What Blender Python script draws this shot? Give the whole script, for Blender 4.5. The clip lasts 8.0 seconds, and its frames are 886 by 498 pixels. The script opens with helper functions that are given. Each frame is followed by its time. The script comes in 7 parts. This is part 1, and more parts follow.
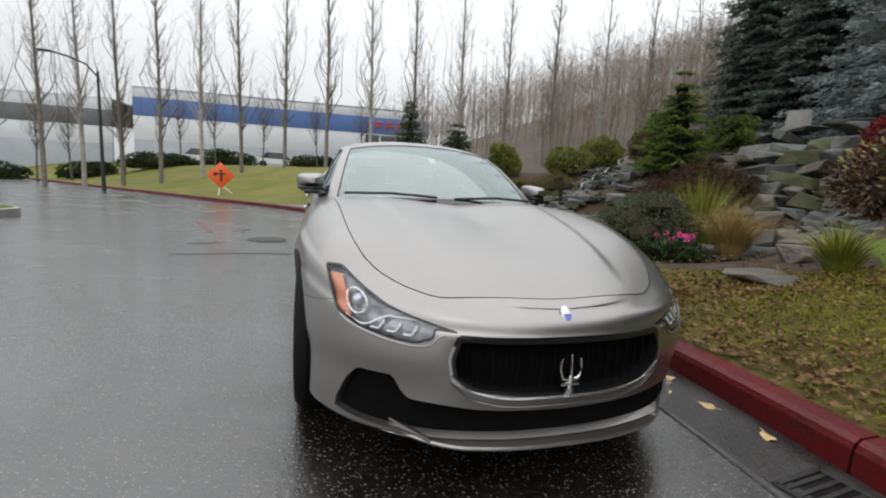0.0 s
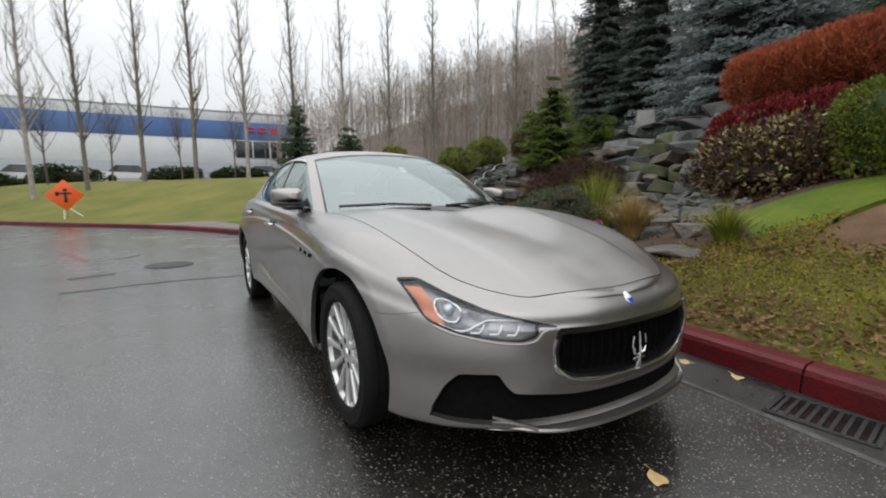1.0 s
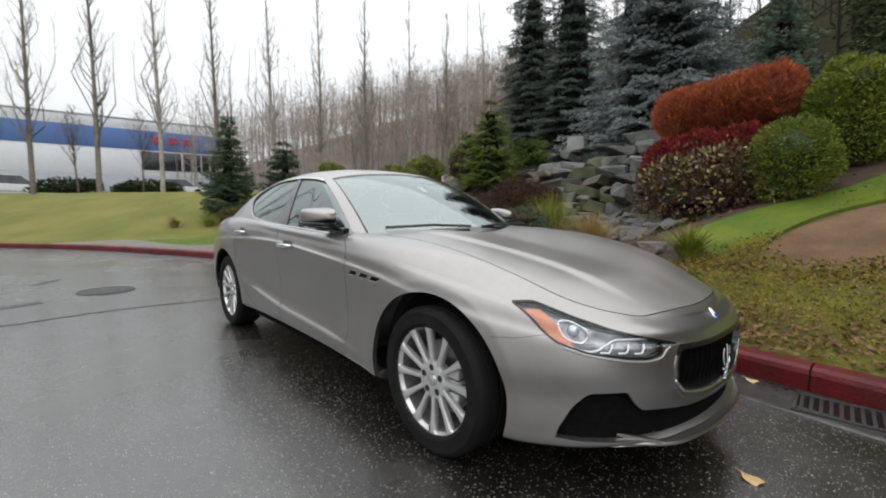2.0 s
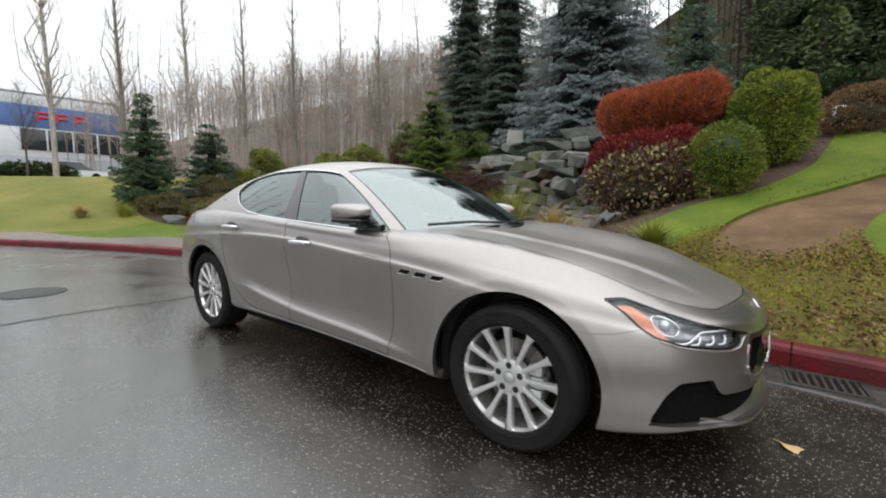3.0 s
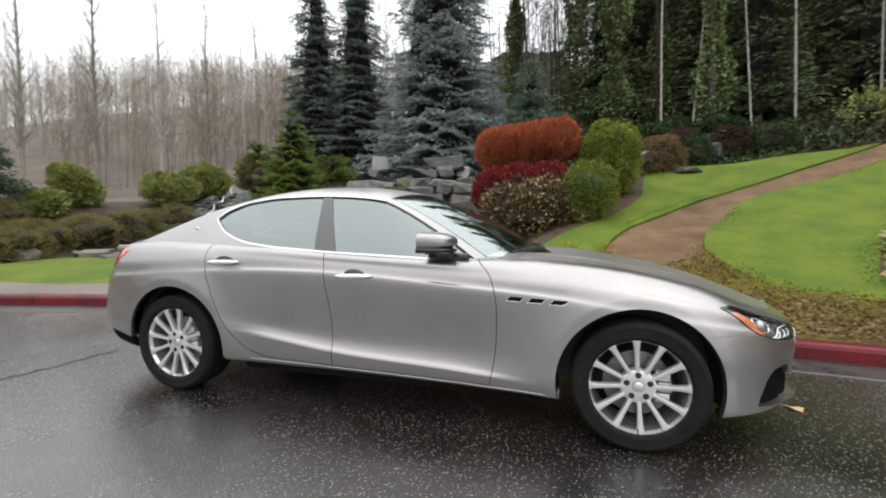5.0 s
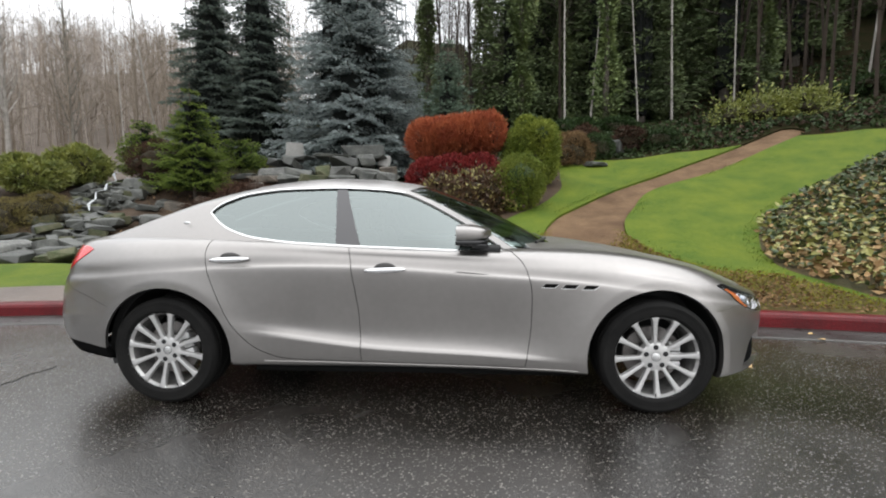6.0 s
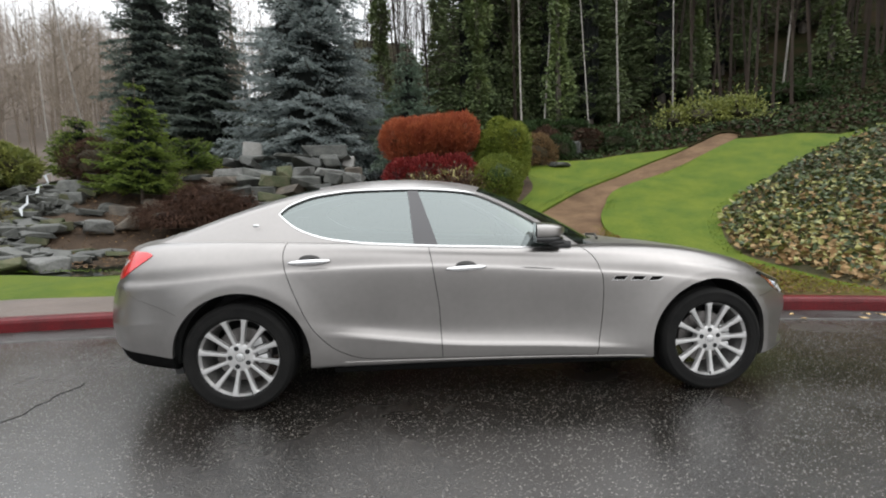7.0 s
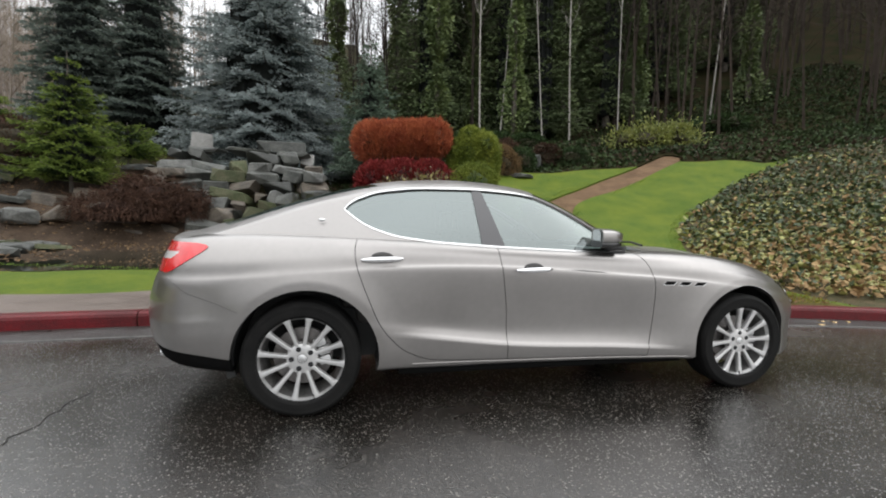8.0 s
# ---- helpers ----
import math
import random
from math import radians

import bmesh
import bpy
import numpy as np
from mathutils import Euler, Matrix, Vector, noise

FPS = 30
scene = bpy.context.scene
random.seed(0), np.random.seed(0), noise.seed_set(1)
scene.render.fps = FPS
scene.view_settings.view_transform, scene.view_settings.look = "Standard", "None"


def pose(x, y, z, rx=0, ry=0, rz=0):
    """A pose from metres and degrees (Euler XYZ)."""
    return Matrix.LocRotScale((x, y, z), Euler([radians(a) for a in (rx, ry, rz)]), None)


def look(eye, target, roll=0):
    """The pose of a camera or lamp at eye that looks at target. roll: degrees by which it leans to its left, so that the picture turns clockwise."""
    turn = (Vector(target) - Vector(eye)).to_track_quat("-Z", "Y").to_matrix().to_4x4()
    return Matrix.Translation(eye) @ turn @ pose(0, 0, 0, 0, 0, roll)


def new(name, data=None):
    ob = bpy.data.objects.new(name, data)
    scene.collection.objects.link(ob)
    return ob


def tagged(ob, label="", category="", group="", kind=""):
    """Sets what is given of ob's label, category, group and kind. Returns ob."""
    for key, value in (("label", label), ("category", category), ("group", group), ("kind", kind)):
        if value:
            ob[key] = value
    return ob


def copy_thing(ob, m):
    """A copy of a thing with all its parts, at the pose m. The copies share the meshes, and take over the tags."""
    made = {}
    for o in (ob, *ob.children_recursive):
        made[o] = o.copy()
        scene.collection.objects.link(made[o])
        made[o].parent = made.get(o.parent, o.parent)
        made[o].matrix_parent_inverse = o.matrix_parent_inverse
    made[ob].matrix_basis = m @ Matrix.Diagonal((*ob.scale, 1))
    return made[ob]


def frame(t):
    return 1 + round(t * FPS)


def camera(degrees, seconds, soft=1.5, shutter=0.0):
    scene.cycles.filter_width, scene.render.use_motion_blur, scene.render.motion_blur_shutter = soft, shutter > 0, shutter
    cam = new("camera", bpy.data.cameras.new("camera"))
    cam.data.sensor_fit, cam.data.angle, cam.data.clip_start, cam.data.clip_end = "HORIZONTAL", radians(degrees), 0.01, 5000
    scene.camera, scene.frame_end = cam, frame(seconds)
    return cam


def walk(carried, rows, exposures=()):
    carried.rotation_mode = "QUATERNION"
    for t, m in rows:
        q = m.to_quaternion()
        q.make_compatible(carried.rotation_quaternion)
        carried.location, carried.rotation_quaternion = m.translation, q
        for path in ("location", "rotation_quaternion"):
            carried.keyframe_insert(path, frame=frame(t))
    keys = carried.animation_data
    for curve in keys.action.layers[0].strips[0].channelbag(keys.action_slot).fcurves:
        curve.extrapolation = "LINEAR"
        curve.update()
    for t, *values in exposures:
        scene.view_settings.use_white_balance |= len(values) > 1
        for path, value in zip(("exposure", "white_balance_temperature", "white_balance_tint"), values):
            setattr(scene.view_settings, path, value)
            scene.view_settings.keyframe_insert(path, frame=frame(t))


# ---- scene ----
cam = camera(91.7, 8.0, 1.9, 0.3)
PATH = [
    (0, (-0.817, -3.596, 1.053), (-0.256, -1.696, 0.778), 3.1),
    (0.5, (-1.172, -3.506, 1.062), (-0.399, -1.679, 0.807), 1.4),
    (1, (-1.494, -3.388, 1.071), (-0.457, -1.697, 0.816), -0.5),
    (1.5, (-1.789, -3.147, 1.092), (-0.616, -1.54, 0.89), -0.4),
    (2, (-2.09, -2.943, 1.098), (-0.766, -1.453, 0.921), -0.0),
    (2.2, (-2.2, -2.868, 1.104), (-0.815, -1.438, 0.909), 0.0),
    (3.3, (-2.662, -2.248, 1.14), (-1.057, -1.073, 0.932), 0.2),
    (3.5, (-2.751, -2.128, 1.124), (-1.11, -1.002, 0.931), -0.3),
    (4, (-2.963, -1.858, 1.156), (-1.216, -0.897, 1.001), -0.4),
    (4.5, (-3.104, -1.491, 1.15), (-1.269, -0.711, 0.996), -1.0),
    (5, (-3.218, -1.161, 1.154), (-1.305, -0.589, 1.047), -0.0),
    (5.2, (-3.285, -1.017, 1.163), (-1.34, -0.562, 1.058), -0.0),
    (6.3, (-3.444, -0.179, 1.179), (-1.45, -0.111, 1.032), -0.4),
    (6.5, (-3.466, -0.015, 1.169), (-1.47, 0.017, 1.046), -0.5),
    (7, (-3.526, 0.399, 1.185), (-1.536, 0.28, 1.023), -1.2),
    (7.5, (-3.479, 0.815, 1.155), (-1.505, 0.54, 0.994), -0.6),
    (8, (-3.417, 1.208, 1.146), (-1.462, 0.806, 1.015), 1.3),
]
walk(cam, [(t, look(eye, target, roll)) for t, eye, target, roll in PATH],
     [(0, .77), (1, .78), (2, .92), (3.3, 1.22), (4.5, 1.38), (5.2, 1.38), (6.3, 1.30), (8, 1.19)])

# ---- sky and sun: an overcast winter day ----
world = bpy.data.worlds.new("overcast_sky")
scene.world = world
world.use_nodes = True
wn = world.node_tree
sky = wn.nodes.new("ShaderNodeTexSky")
sky.sky_type, sky.sun_disc = "NISHITA", False
sky.sun_elevation, sky.sun_rotation = radians(50), radians(200)
sky.dust_density, sky.air_density, sky.ozone_density = 4.0, 1.0, 1.0
grey = wn.nodes.new("ShaderNodeHueSaturation")
grey.inputs["Saturation"].default_value = 0.06
wn.links.new(sky.outputs[0], grey.inputs["Color"])
cloud = wn.nodes.new("ShaderNodeTexNoise")
cloud.inputs["Scale"].default_value, cloud.inputs["Detail"].default_value = 1.6, 3.0
layer = wn.nodes.new("ShaderNodeMapRange")
layer.inputs["To Min"].default_value, layer.inputs["To Max"].default_value = 0.85, 1.1
wn.links.new(cloud.outputs["Fac"], layer.inputs["Value"])
veil = wn.nodes.new("ShaderNodeMix")
veil.data_type, veil.blend_type = "RGBA", "MULTIPLY"
veil.inputs["Factor"].default_value = 1.0
wn.links.new(layer.outputs[0], veil.inputs["B"])
# the cloud sheet: brighter overhead than at the horizon, over a little of the clear sky's own pattern
where = wn.nodes.new("ShaderNodeTexCoord")
split = wn.nodes.new("ShaderNodeSeparateXYZ")
wn.links.new(where.outputs["Generated"], split.inputs[0])
dome = wn.nodes.new("ShaderNodeMapRange")
dome.inputs["From Min"].default_value, dome.inputs["From Max"].default_value = 0.0, 1.0
dome.inputs["To Min"].default_value, dome.inputs["To Max"].default_value = 2.8, 9.4
wn.links.new(split.outputs["Z"], dome.inputs["Value"])
white = wn.nodes.new("ShaderNodeMix")
white.data_type, white.blend_type = "RGBA", "MULTIPLY"
white.inputs["Factor"].default_value = 1.0
white.inputs["A"].default_value = (0.97, 1.0, 1.03, 1)
wn.links.new(dome.outputs[0], white.inputs["B"])
sheet_mix = wn.nodes.new("ShaderNodeMix")
sheet_mix.data_type = "RGBA"
sheet_mix.inputs["Factor"].default_value = 0.88
wn.links.new(grey.outputs[0], sheet_mix.inputs["A"])
wn.links.new(white.outputs["Result"], sheet_mix.inputs["B"])
wn.links.new(sheet_mix.outputs["Result"], veil.inputs["A"])
SKY = 0.13
wn.nodes["Background"].inputs["Strength"].default_value = SKY
wn.links.new(veil.outputs["Result"], wn.nodes["Background"].inputs["Color"])

sun = new("sun", bpy.data.lights.new("sun", "SUN"))
sun.data.energy, sun.data.angle, sun.data.color = 0.7, radians(140), (1.0, 0.98, 0.95)
sun.matrix_world = look((0, 0, 30), (6, 10, 0))


# ---- materials ----
def mat(name, c1, c2=None, scale=6.0, rough=0.6, rough2=None, metal=0.0, bump=0.0, bscale=40.0, coat=0.0, coat_rough=0.06,
        fine=None, random_hue=0.0, spec=0.5, emit=None, strength=0.0, transmission=0.0, detail=4.0, sub=0.0):
    """A surface of two colours in uneven patches, with grain, relief and a varying gloss."""
    m = bpy.data.materials.new(name)
    m.use_nodes = True
    t = m.node_tree
    b = t.nodes["Principled BSDF"]
    c2 = c2 or c1
    if spec == 0.5 and rough >= 0.6 and not metal:
        spec = 0.2
    tc = t.nodes.new("ShaderNodeTexCoord")
    n1 = t.nodes.new("ShaderNodeTexNoise")
    n1.inputs["Scale"].default_value, n1.inputs["Detail"].default_value = scale, detail
    n1.inputs["Roughness"].default_value = 0.62
    t.links.new(tc.outputs["Object"], n1.inputs["Vector"])
    n2 = t.nodes.new("ShaderNodeTexNoise")
    n2.inputs["Scale"].default_value, n2.inputs["Detail"].default_value = fine or scale * 9, 3.0
    t.links.new(tc.outputs["Object"], n2.inputs["Vector"])
    add = t.nodes.new("ShaderNodeMath")
    add.operation = "MULTIPLY_ADD"
    add.inputs[1].default_value = 0.5
    t.links.new(n2.outputs["Fac"], add.inputs[0])
    t.links.new(n1.outputs["Fac"], add.inputs[2])
    ramp = t.nodes.new("ShaderNodeMapRange")
    ramp.inputs["From Min"].default_value, ramp.inputs["From Max"].default_value = 0.55, 0.95
    t.links.new(add.outputs[0], ramp.inputs["Value"])
    mix = t.nodes.new("ShaderNodeMix")
    mix.data_type = "RGBA"
    mix.inputs["A"].default_value, mix.inputs["B"].default_value = (*c1, 1), (*c2, 1)
    t.links.new(ramp.outputs[0], mix.inputs["Factor"])
    colour = mix.outputs["Result"]
    if random_hue:
        info = t.nodes.new("ShaderNodeObjectInfo")
        isl = t.nodes.new("ShaderNodeNewGeometry")
        both = t.nodes.new("ShaderNodeMath")
        both.operation = "ADD"
        t.links.new(info.outputs["Random"], both.inputs[0])
        t.links.new(isl.outputs["Random Per Island"], both.inputs[1])
        val = t.nodes.new("ShaderNodeMapRange")
        val.inputs["From Max"].default_value = 2.0
        val.inputs["To Min"].default_value, val.inputs["To Max"].default_value = 1 - random_hue, 1 + random_hue
        t.links.new(both.outputs[0], val.inputs["Value"])
        hs = t.nodes.new("ShaderNodeHueSaturation")
        t.links.new(colour, hs.inputs["Color"])
        t.links.new(val.outputs[0], hs.inputs["Value"])
        colour = hs.outputs[0]
    t.links.new(colour, b.inputs["Base Color"])
    rr = t.nodes.new("ShaderNodeMapRange")
    rr.inputs["To Min"].default_value, rr.inputs["To Max"].default_value = rough, rough if rough2 is None else rough2
    t.links.new(ramp.outputs[0], rr.inputs["Value"])
    t.links.new(rr.outputs[0], b.inputs["Roughness"])
    b.inputs["Metallic"].default_value = metal
    b.inputs["Specular IOR Level"].default_value = spec
    b.inputs["Coat Weight"].default_value, b.inputs["Coat Roughness"].default_value = coat, coat_rough
    b.inputs["Transmission Weight"].default_value = transmission
    if sub:
        b.inputs["Subsurface Weight"].default_value = sub
    if emit:
        b.inputs["Emission Color"].default_value, b.inputs["Emission Strength"].default_value = (*emit, 1), strength
    if bump:
        n3 = t.nodes.new("ShaderNodeTexNoise")
        n3.inputs["Scale"].default_value, n3.inputs["Detail"].default_value = bscale, 5.0
        t.links.new(tc.outputs["Object"], n3.inputs["Vector"])
        bp = t.nodes.new("ShaderNodeBump")
        bp.inputs["Strength"].default_value, bp.inputs["Distance"].default_value = min(1.0, bump), 0.02
        t.links.new(n3.outputs["Fac"], bp.inputs["Height"])
        t.links.new(bp.outputs[0], b.inputs["Normal"])
    return m


def glass(name, tint=(0.75, 0.85, 0.85), rough=0.0, clear=0.6, ior=1.5):
    """Thin glass: clear and tinted where one looks through, mirror-like by Fresnel."""
    m = bpy.data.materials.new(name)
    m.use_nodes = True
    t = m.node_tree
    t.nodes.clear()
    out = t.nodes.new("ShaderNodeOutputMaterial")
    tr, gl, fr, mx = (t.nodes.new(n) for n in ("ShaderNodeBsdfTransparent", "ShaderNodeBsdfGlossy", "ShaderNodeLayerWeight", "ShaderNodeMixShader"))
    tr.inputs[0].default_value = (*[c * clear for c in tint], 1)
    gl.inputs["Roughness"].default_value = rough
    gl.inputs["Color"].default_value = (0.86, 0.95, 0.94, 1)
    f0 = ((ior - 1) / (ior + 1)) ** 2
    rise = t.nodes.new("ShaderNodeMath")
    rise.operation = "POWER"
    rise.inputs[1].default_value = 5.0
    t.links.new(fr.outputs["Facing"], rise.inputs[0])
    span = t.nodes.new("ShaderNodeMapRange")
    span.inputs["To Min"].default_value, span.inputs["To Max"].default_value = f0, 1.0
    t.links.new(rise.outputs[0], span.inputs["Value"])
    t.links.new(span.outputs[0], mx.inputs[0])
    t.links.new(tr.outputs[0], mx.inputs[1])
    t.links.new(gl.outputs[0], mx.inputs[2])
    t.links.new(mx.outputs[0], out.inputs[0])
    return m


# ---- building blocks ----
def mesh_of(name, verts, faces, material=None, smooth=False, normals=None):
    me = bpy.data.meshes.new(name)
    me.from_pydata([tuple(v) for v in verts], [], [tuple(f) for f in faces])
    if material:
        me.materials.append(material)
    if smooth:
        me.polygons.foreach_set("use_smooth", [True] * len(me.polygons))
    me.update()
    if normals is not None:
        me.normals_split_custom_set_from_vertices([tuple(n) for n in normals])
    return me


def thing(name, label, category, at=None, group="", kind="", data=None):
    ob = new(name, data)
    if at is not None:
        ob.matrix_basis = at
    return tagged(ob, label, category, group, kind)


def part(name, bm, material, parent, label="", at=None, smooth=True):
    """One bmesh (or mesh) as one mesh object under a thing or a part."""
    if isinstance(bm, bmesh.types.BMesh):
        me = bpy.data.meshes.new(name)
        bm.to_mesh(me)
        bm.free()
        if material:
            me.materials.append(material)
        if smooth:
            me.shade_smooth()
            me.set_sharp_from_angle(angle=radians(38))
    else:
        me = bm
    ob = new(name, me)
    if parent is not None:
        ob.parent = parent
    if at is not None:
        ob.matrix_basis = at
    return tagged(ob, label)


def box(bm, cx, cy, cz, sx, sy, sz, bevel=0.0, rot=None, seg=2):
    m = Matrix.Translation((cx, cy, cz))
    if rot is not None:
        m = m @ rot
    r = bmesh.ops.create_cube(bm, size=1.0, matrix=m @ Matrix.Diagonal((sx, sy, sz, 1)))
    if bevel:
        es = {e for v in r["verts"] for e in v.link_edges}
        bmesh.ops.bevel(bm, geom=list(es), offset=bevel, segments=seg, profile=0.5, affect="EDGES")
    return bm


def boxes(*rows):
    bm = bmesh.new()
    for r in rows:
        box(bm, *r)
    return bm


def lathe(profile, n=48, axis="x"):
    """A body of revolution of (radius, place along the axis) pairs."""
    vs, fs, k = [], [], len(profile)
    for i in range(n):
        a = 2 * math.pi * i / n
        for r, h in profile:
            p = (h, r * math.cos(a), r * math.sin(a)) if axis == "x" else (r * math.cos(a), r * math.sin(a), h)
            vs.append(p)
    for i in range(n):
        j = (i + 1) % n
        for q in range(k - 1):
            fs.append((i * k + q, i * k + q + 1, j * k + q + 1, j * k + q))
    bm = bmesh.new()
    bv = [bm.verts.new(v) for v in vs]
    for f in fs:
        bm.faces.new([bv[x] for x in f])
    bmesh.ops.remove_doubles(bm, verts=bm.verts, dist=1e-5)
    bmesh.ops.recalc_face_normals(bm, faces=bm.faces)
    return bm


def tube(points, radius, n=8, closed=False, taper=None):
    """A round bar along points; radius may shrink to taper at the end."""
    bm = bmesh.new()
    add_tube(bm, points, radius, n, closed, taper)
    return bm


def add_tube(bm, points, radius, n=8, closed=False, taper=None):
    pts = [Vector(p) for p in points]
    rings, m = [], len(pts)
    for i, p in enumerate(pts):
        a = pts[(i - 1) % m] if (closed or i) else p
        b = pts[(i + 1) % m] if (closed or i < m - 1) else p
        d = (b - a).normalized()
        s = d.cross(Vector((0, 0, 1)) if abs(d.z) < 0.9 else Vector((1, 0, 0))).normalized()
        q = d.cross(s)
        r = radius if taper is None else radius + (taper - radius) * i / (m - 1)
        rings.append([bm.verts.new(p + (s * math.cos(2 * math.pi * k / n) + q * math.sin(2 * math.pi * k / n)) * r) for k in range(n)])
    for i in range(m if closed else m - 1):
        A, B = rings[i], rings[(i + 1) % m]
        for k in range(n):
            bm.faces.new((A[k], A[(k + 1) % n], B[(k + 1) % n], B[k]))
    if not closed:
        bm.faces.new(rings[0][::-1])
        bm.faces.new(rings[-1])


def spline(knots, values, at):
    """Smooth values between knots (cubic Hermite), straight beyond them."""
    k, v, at = np.asarray(knots, float), np.asarray(values, float), np.asarray(at, float)
    d = np.gradient(v, k)
    i = np.clip(np.searchsorted(k, at) - 1, 0, len(k) - 2)
    h = k[i + 1] - k[i]
    s = (at - k[i]) / h
    c = np.clip(s, 0, 1)
    y = (2*c**3 - 3*c**2 + 1)*v[i] + (c**3 - 2*c**2 + c)*h*d[i] + (3*c**2 - 2*c**3)*v[i + 1] + (c**3 - c**2)*h*d[i + 1]
    return y + np.where(s < 0, s * h * d[0], 0) + np.where(s > 1, (s - 1) * h * d[-1], 0)


PAINT = mat("grey_metallic_paint", (0.255, 0.242, 0.234), (0.28, 0.266, 0.257), 3.0, 0.30, 0.35, metal=0.92, coat=0.7, coat_rough=0.07)
BEADED = mat("rain_beaded_paint", (0.255, 0.242, 0.234), (0.28, 0.266, 0.257), 3.0, 0.38, 0.46, metal=0.85, coat=0.8, coat_rough=0.24, bump=0.10, bscale=330, fine=40)
CHROME = mat("chrome", (0.75, 0.75, 0.76), rough=0.08, metal=1.0)
BRIGHT = mat("satin_chrome", (0.66, 0.66, 0.66), rough=0.24, metal=1.0)
ALLOY = mat("alloy_silver", (0.60, 0.595, 0.59), (0.50, 0.495, 0.49), 14.0, 0.30, 0.42, metal=0.72)
BLACK = mat("black_plastic", (0.012, 0.012, 0.012), (0.02, 0.02, 0.02), 20.0, 0.45, 0.6, bump=0.1, bscale=300)
GLOSS = mat("gloss_black", (0.008, 0.008, 0.009), rough=0.12)
PILLAR = mat("dark_pillar_trim", (0.035, 0.033, 0.036), rough=0.3, coat=0.5)
RUBBER = mat("tyre_rubber", (0.007, 0.007, 0.007), (0.013, 0.0127, 0.0123), 9.0, 0.6, 0.8, bump=0.15, bscale=120, spec=0.08)
STEEL = mat("brake_steel", (0.20, 0.19, 0.185), (0.13, 0.12, 0.115), 12.0, 0.35, 0.5, metal=0.9)
GLASS = glass("car_glass", (0.62, 0.74, 0.72), 0.0, 0.7, 3.0)
SIDE_GLASS = glass("side_glass", (0.62, 0.74, 0.72), 0.0, 0.3, 2.5)
LENS = glass("lamp_glass", (0.95, 0.95, 0.97), 0.0, 0.95)
RED_LENS = mat("red_lamp", (0.65, 0.012, 0.018), (0.5, 0.008, 0.012), 30.0, 0.12, coat=1.0)
WHITE_LENS = mat("white_lamp", (0.62, 0.60, 0.60), (0.5, 0.48, 0.48), 30.0, 0.15, coat=1.0)
AMBER = mat("amber_reflector", (0.60, 0.17, 0.045), (0.42, 0.10, 0.025), 60.0, 0.25, coat=1.0)
BADGE_BLUE = mat("badge_blue", (0.03, 0.06, 0.42), rough=0.15, coat=1.0)
CABIN = mat("cabin_dark_leather", (0.045, 0.042, 0.04), (0.06, 0.055, 0.05), 12.0, 0.5, 0.65, bump=0.15, bscale=200)
PAPER = mat("white_paper", (0.8, 0.8, 0.78), rough=0.6)


# ---- the ground ----
KERB_JOINT = -2.53
KERB_Y = [-60, -30, -12, -5.3, -4.4, -2.8, -1.0, 1.5, 3.5, 5.5, 7.0, 9.9, 13.0, 17.0, 26.6, 45.0, 80.0]
KERB_X = [-34, -13, -2.6, .74, .98, 1.22, 1.38, 1.46, 1.42, 1.2, .8, -.27, -1.8, -4.9, -12.5, -27, -55]


def kerb_x(y):
    return float(spline(KERB_Y, KERB_X, y))


def ease(a, b, x):
    s = np.clip((np.asarray(x, float) - a) / (b - a), 0, 1)
    return s * s * (3 - 2 * s)


def land(x, y):
    """Height of the planted land beyond the kerb."""
    x, y = np.asarray(x, float), np.asarray(y, float)
    d = np.maximum(0, x - spline(KERB_Y, KERB_X, y) - .15)
    bank = .14 + .2 * d + .009 * d**2
    bank = np.where(d > 12, .14 + .2 * 12 + .009 * 144 + (d - 12) * .22, bank)
    pond = .14 + .03 * d + .28 * np.maximum(0, d - 7.5)
    mound = .14 + 1.7 * ease(0.5, 13, d) + .02 * d
    w1 = ease(-1.5, 1.9, y)
    w2 = ease(12.0, 17.0, y)
    h = bank * (1 - w1) + pond * w1 * (1 - w2) + mound * w2
    hill = np.minimum(np.maximum(0, d - 22) * .33, 22) * (1 - ease(14, 34, y)) * (1 - .45 * ease(-9, -2, y))
    ridge = np.minimum(.35 * np.maximum(0, x - 9), 29) * ease(26, 62, y) + .25 * np.maximum(0, np.minimum(x, 60) - 22) * ease(12, 22, y) * (1 - ease(30, 60, y))
    return h + hill + ridge


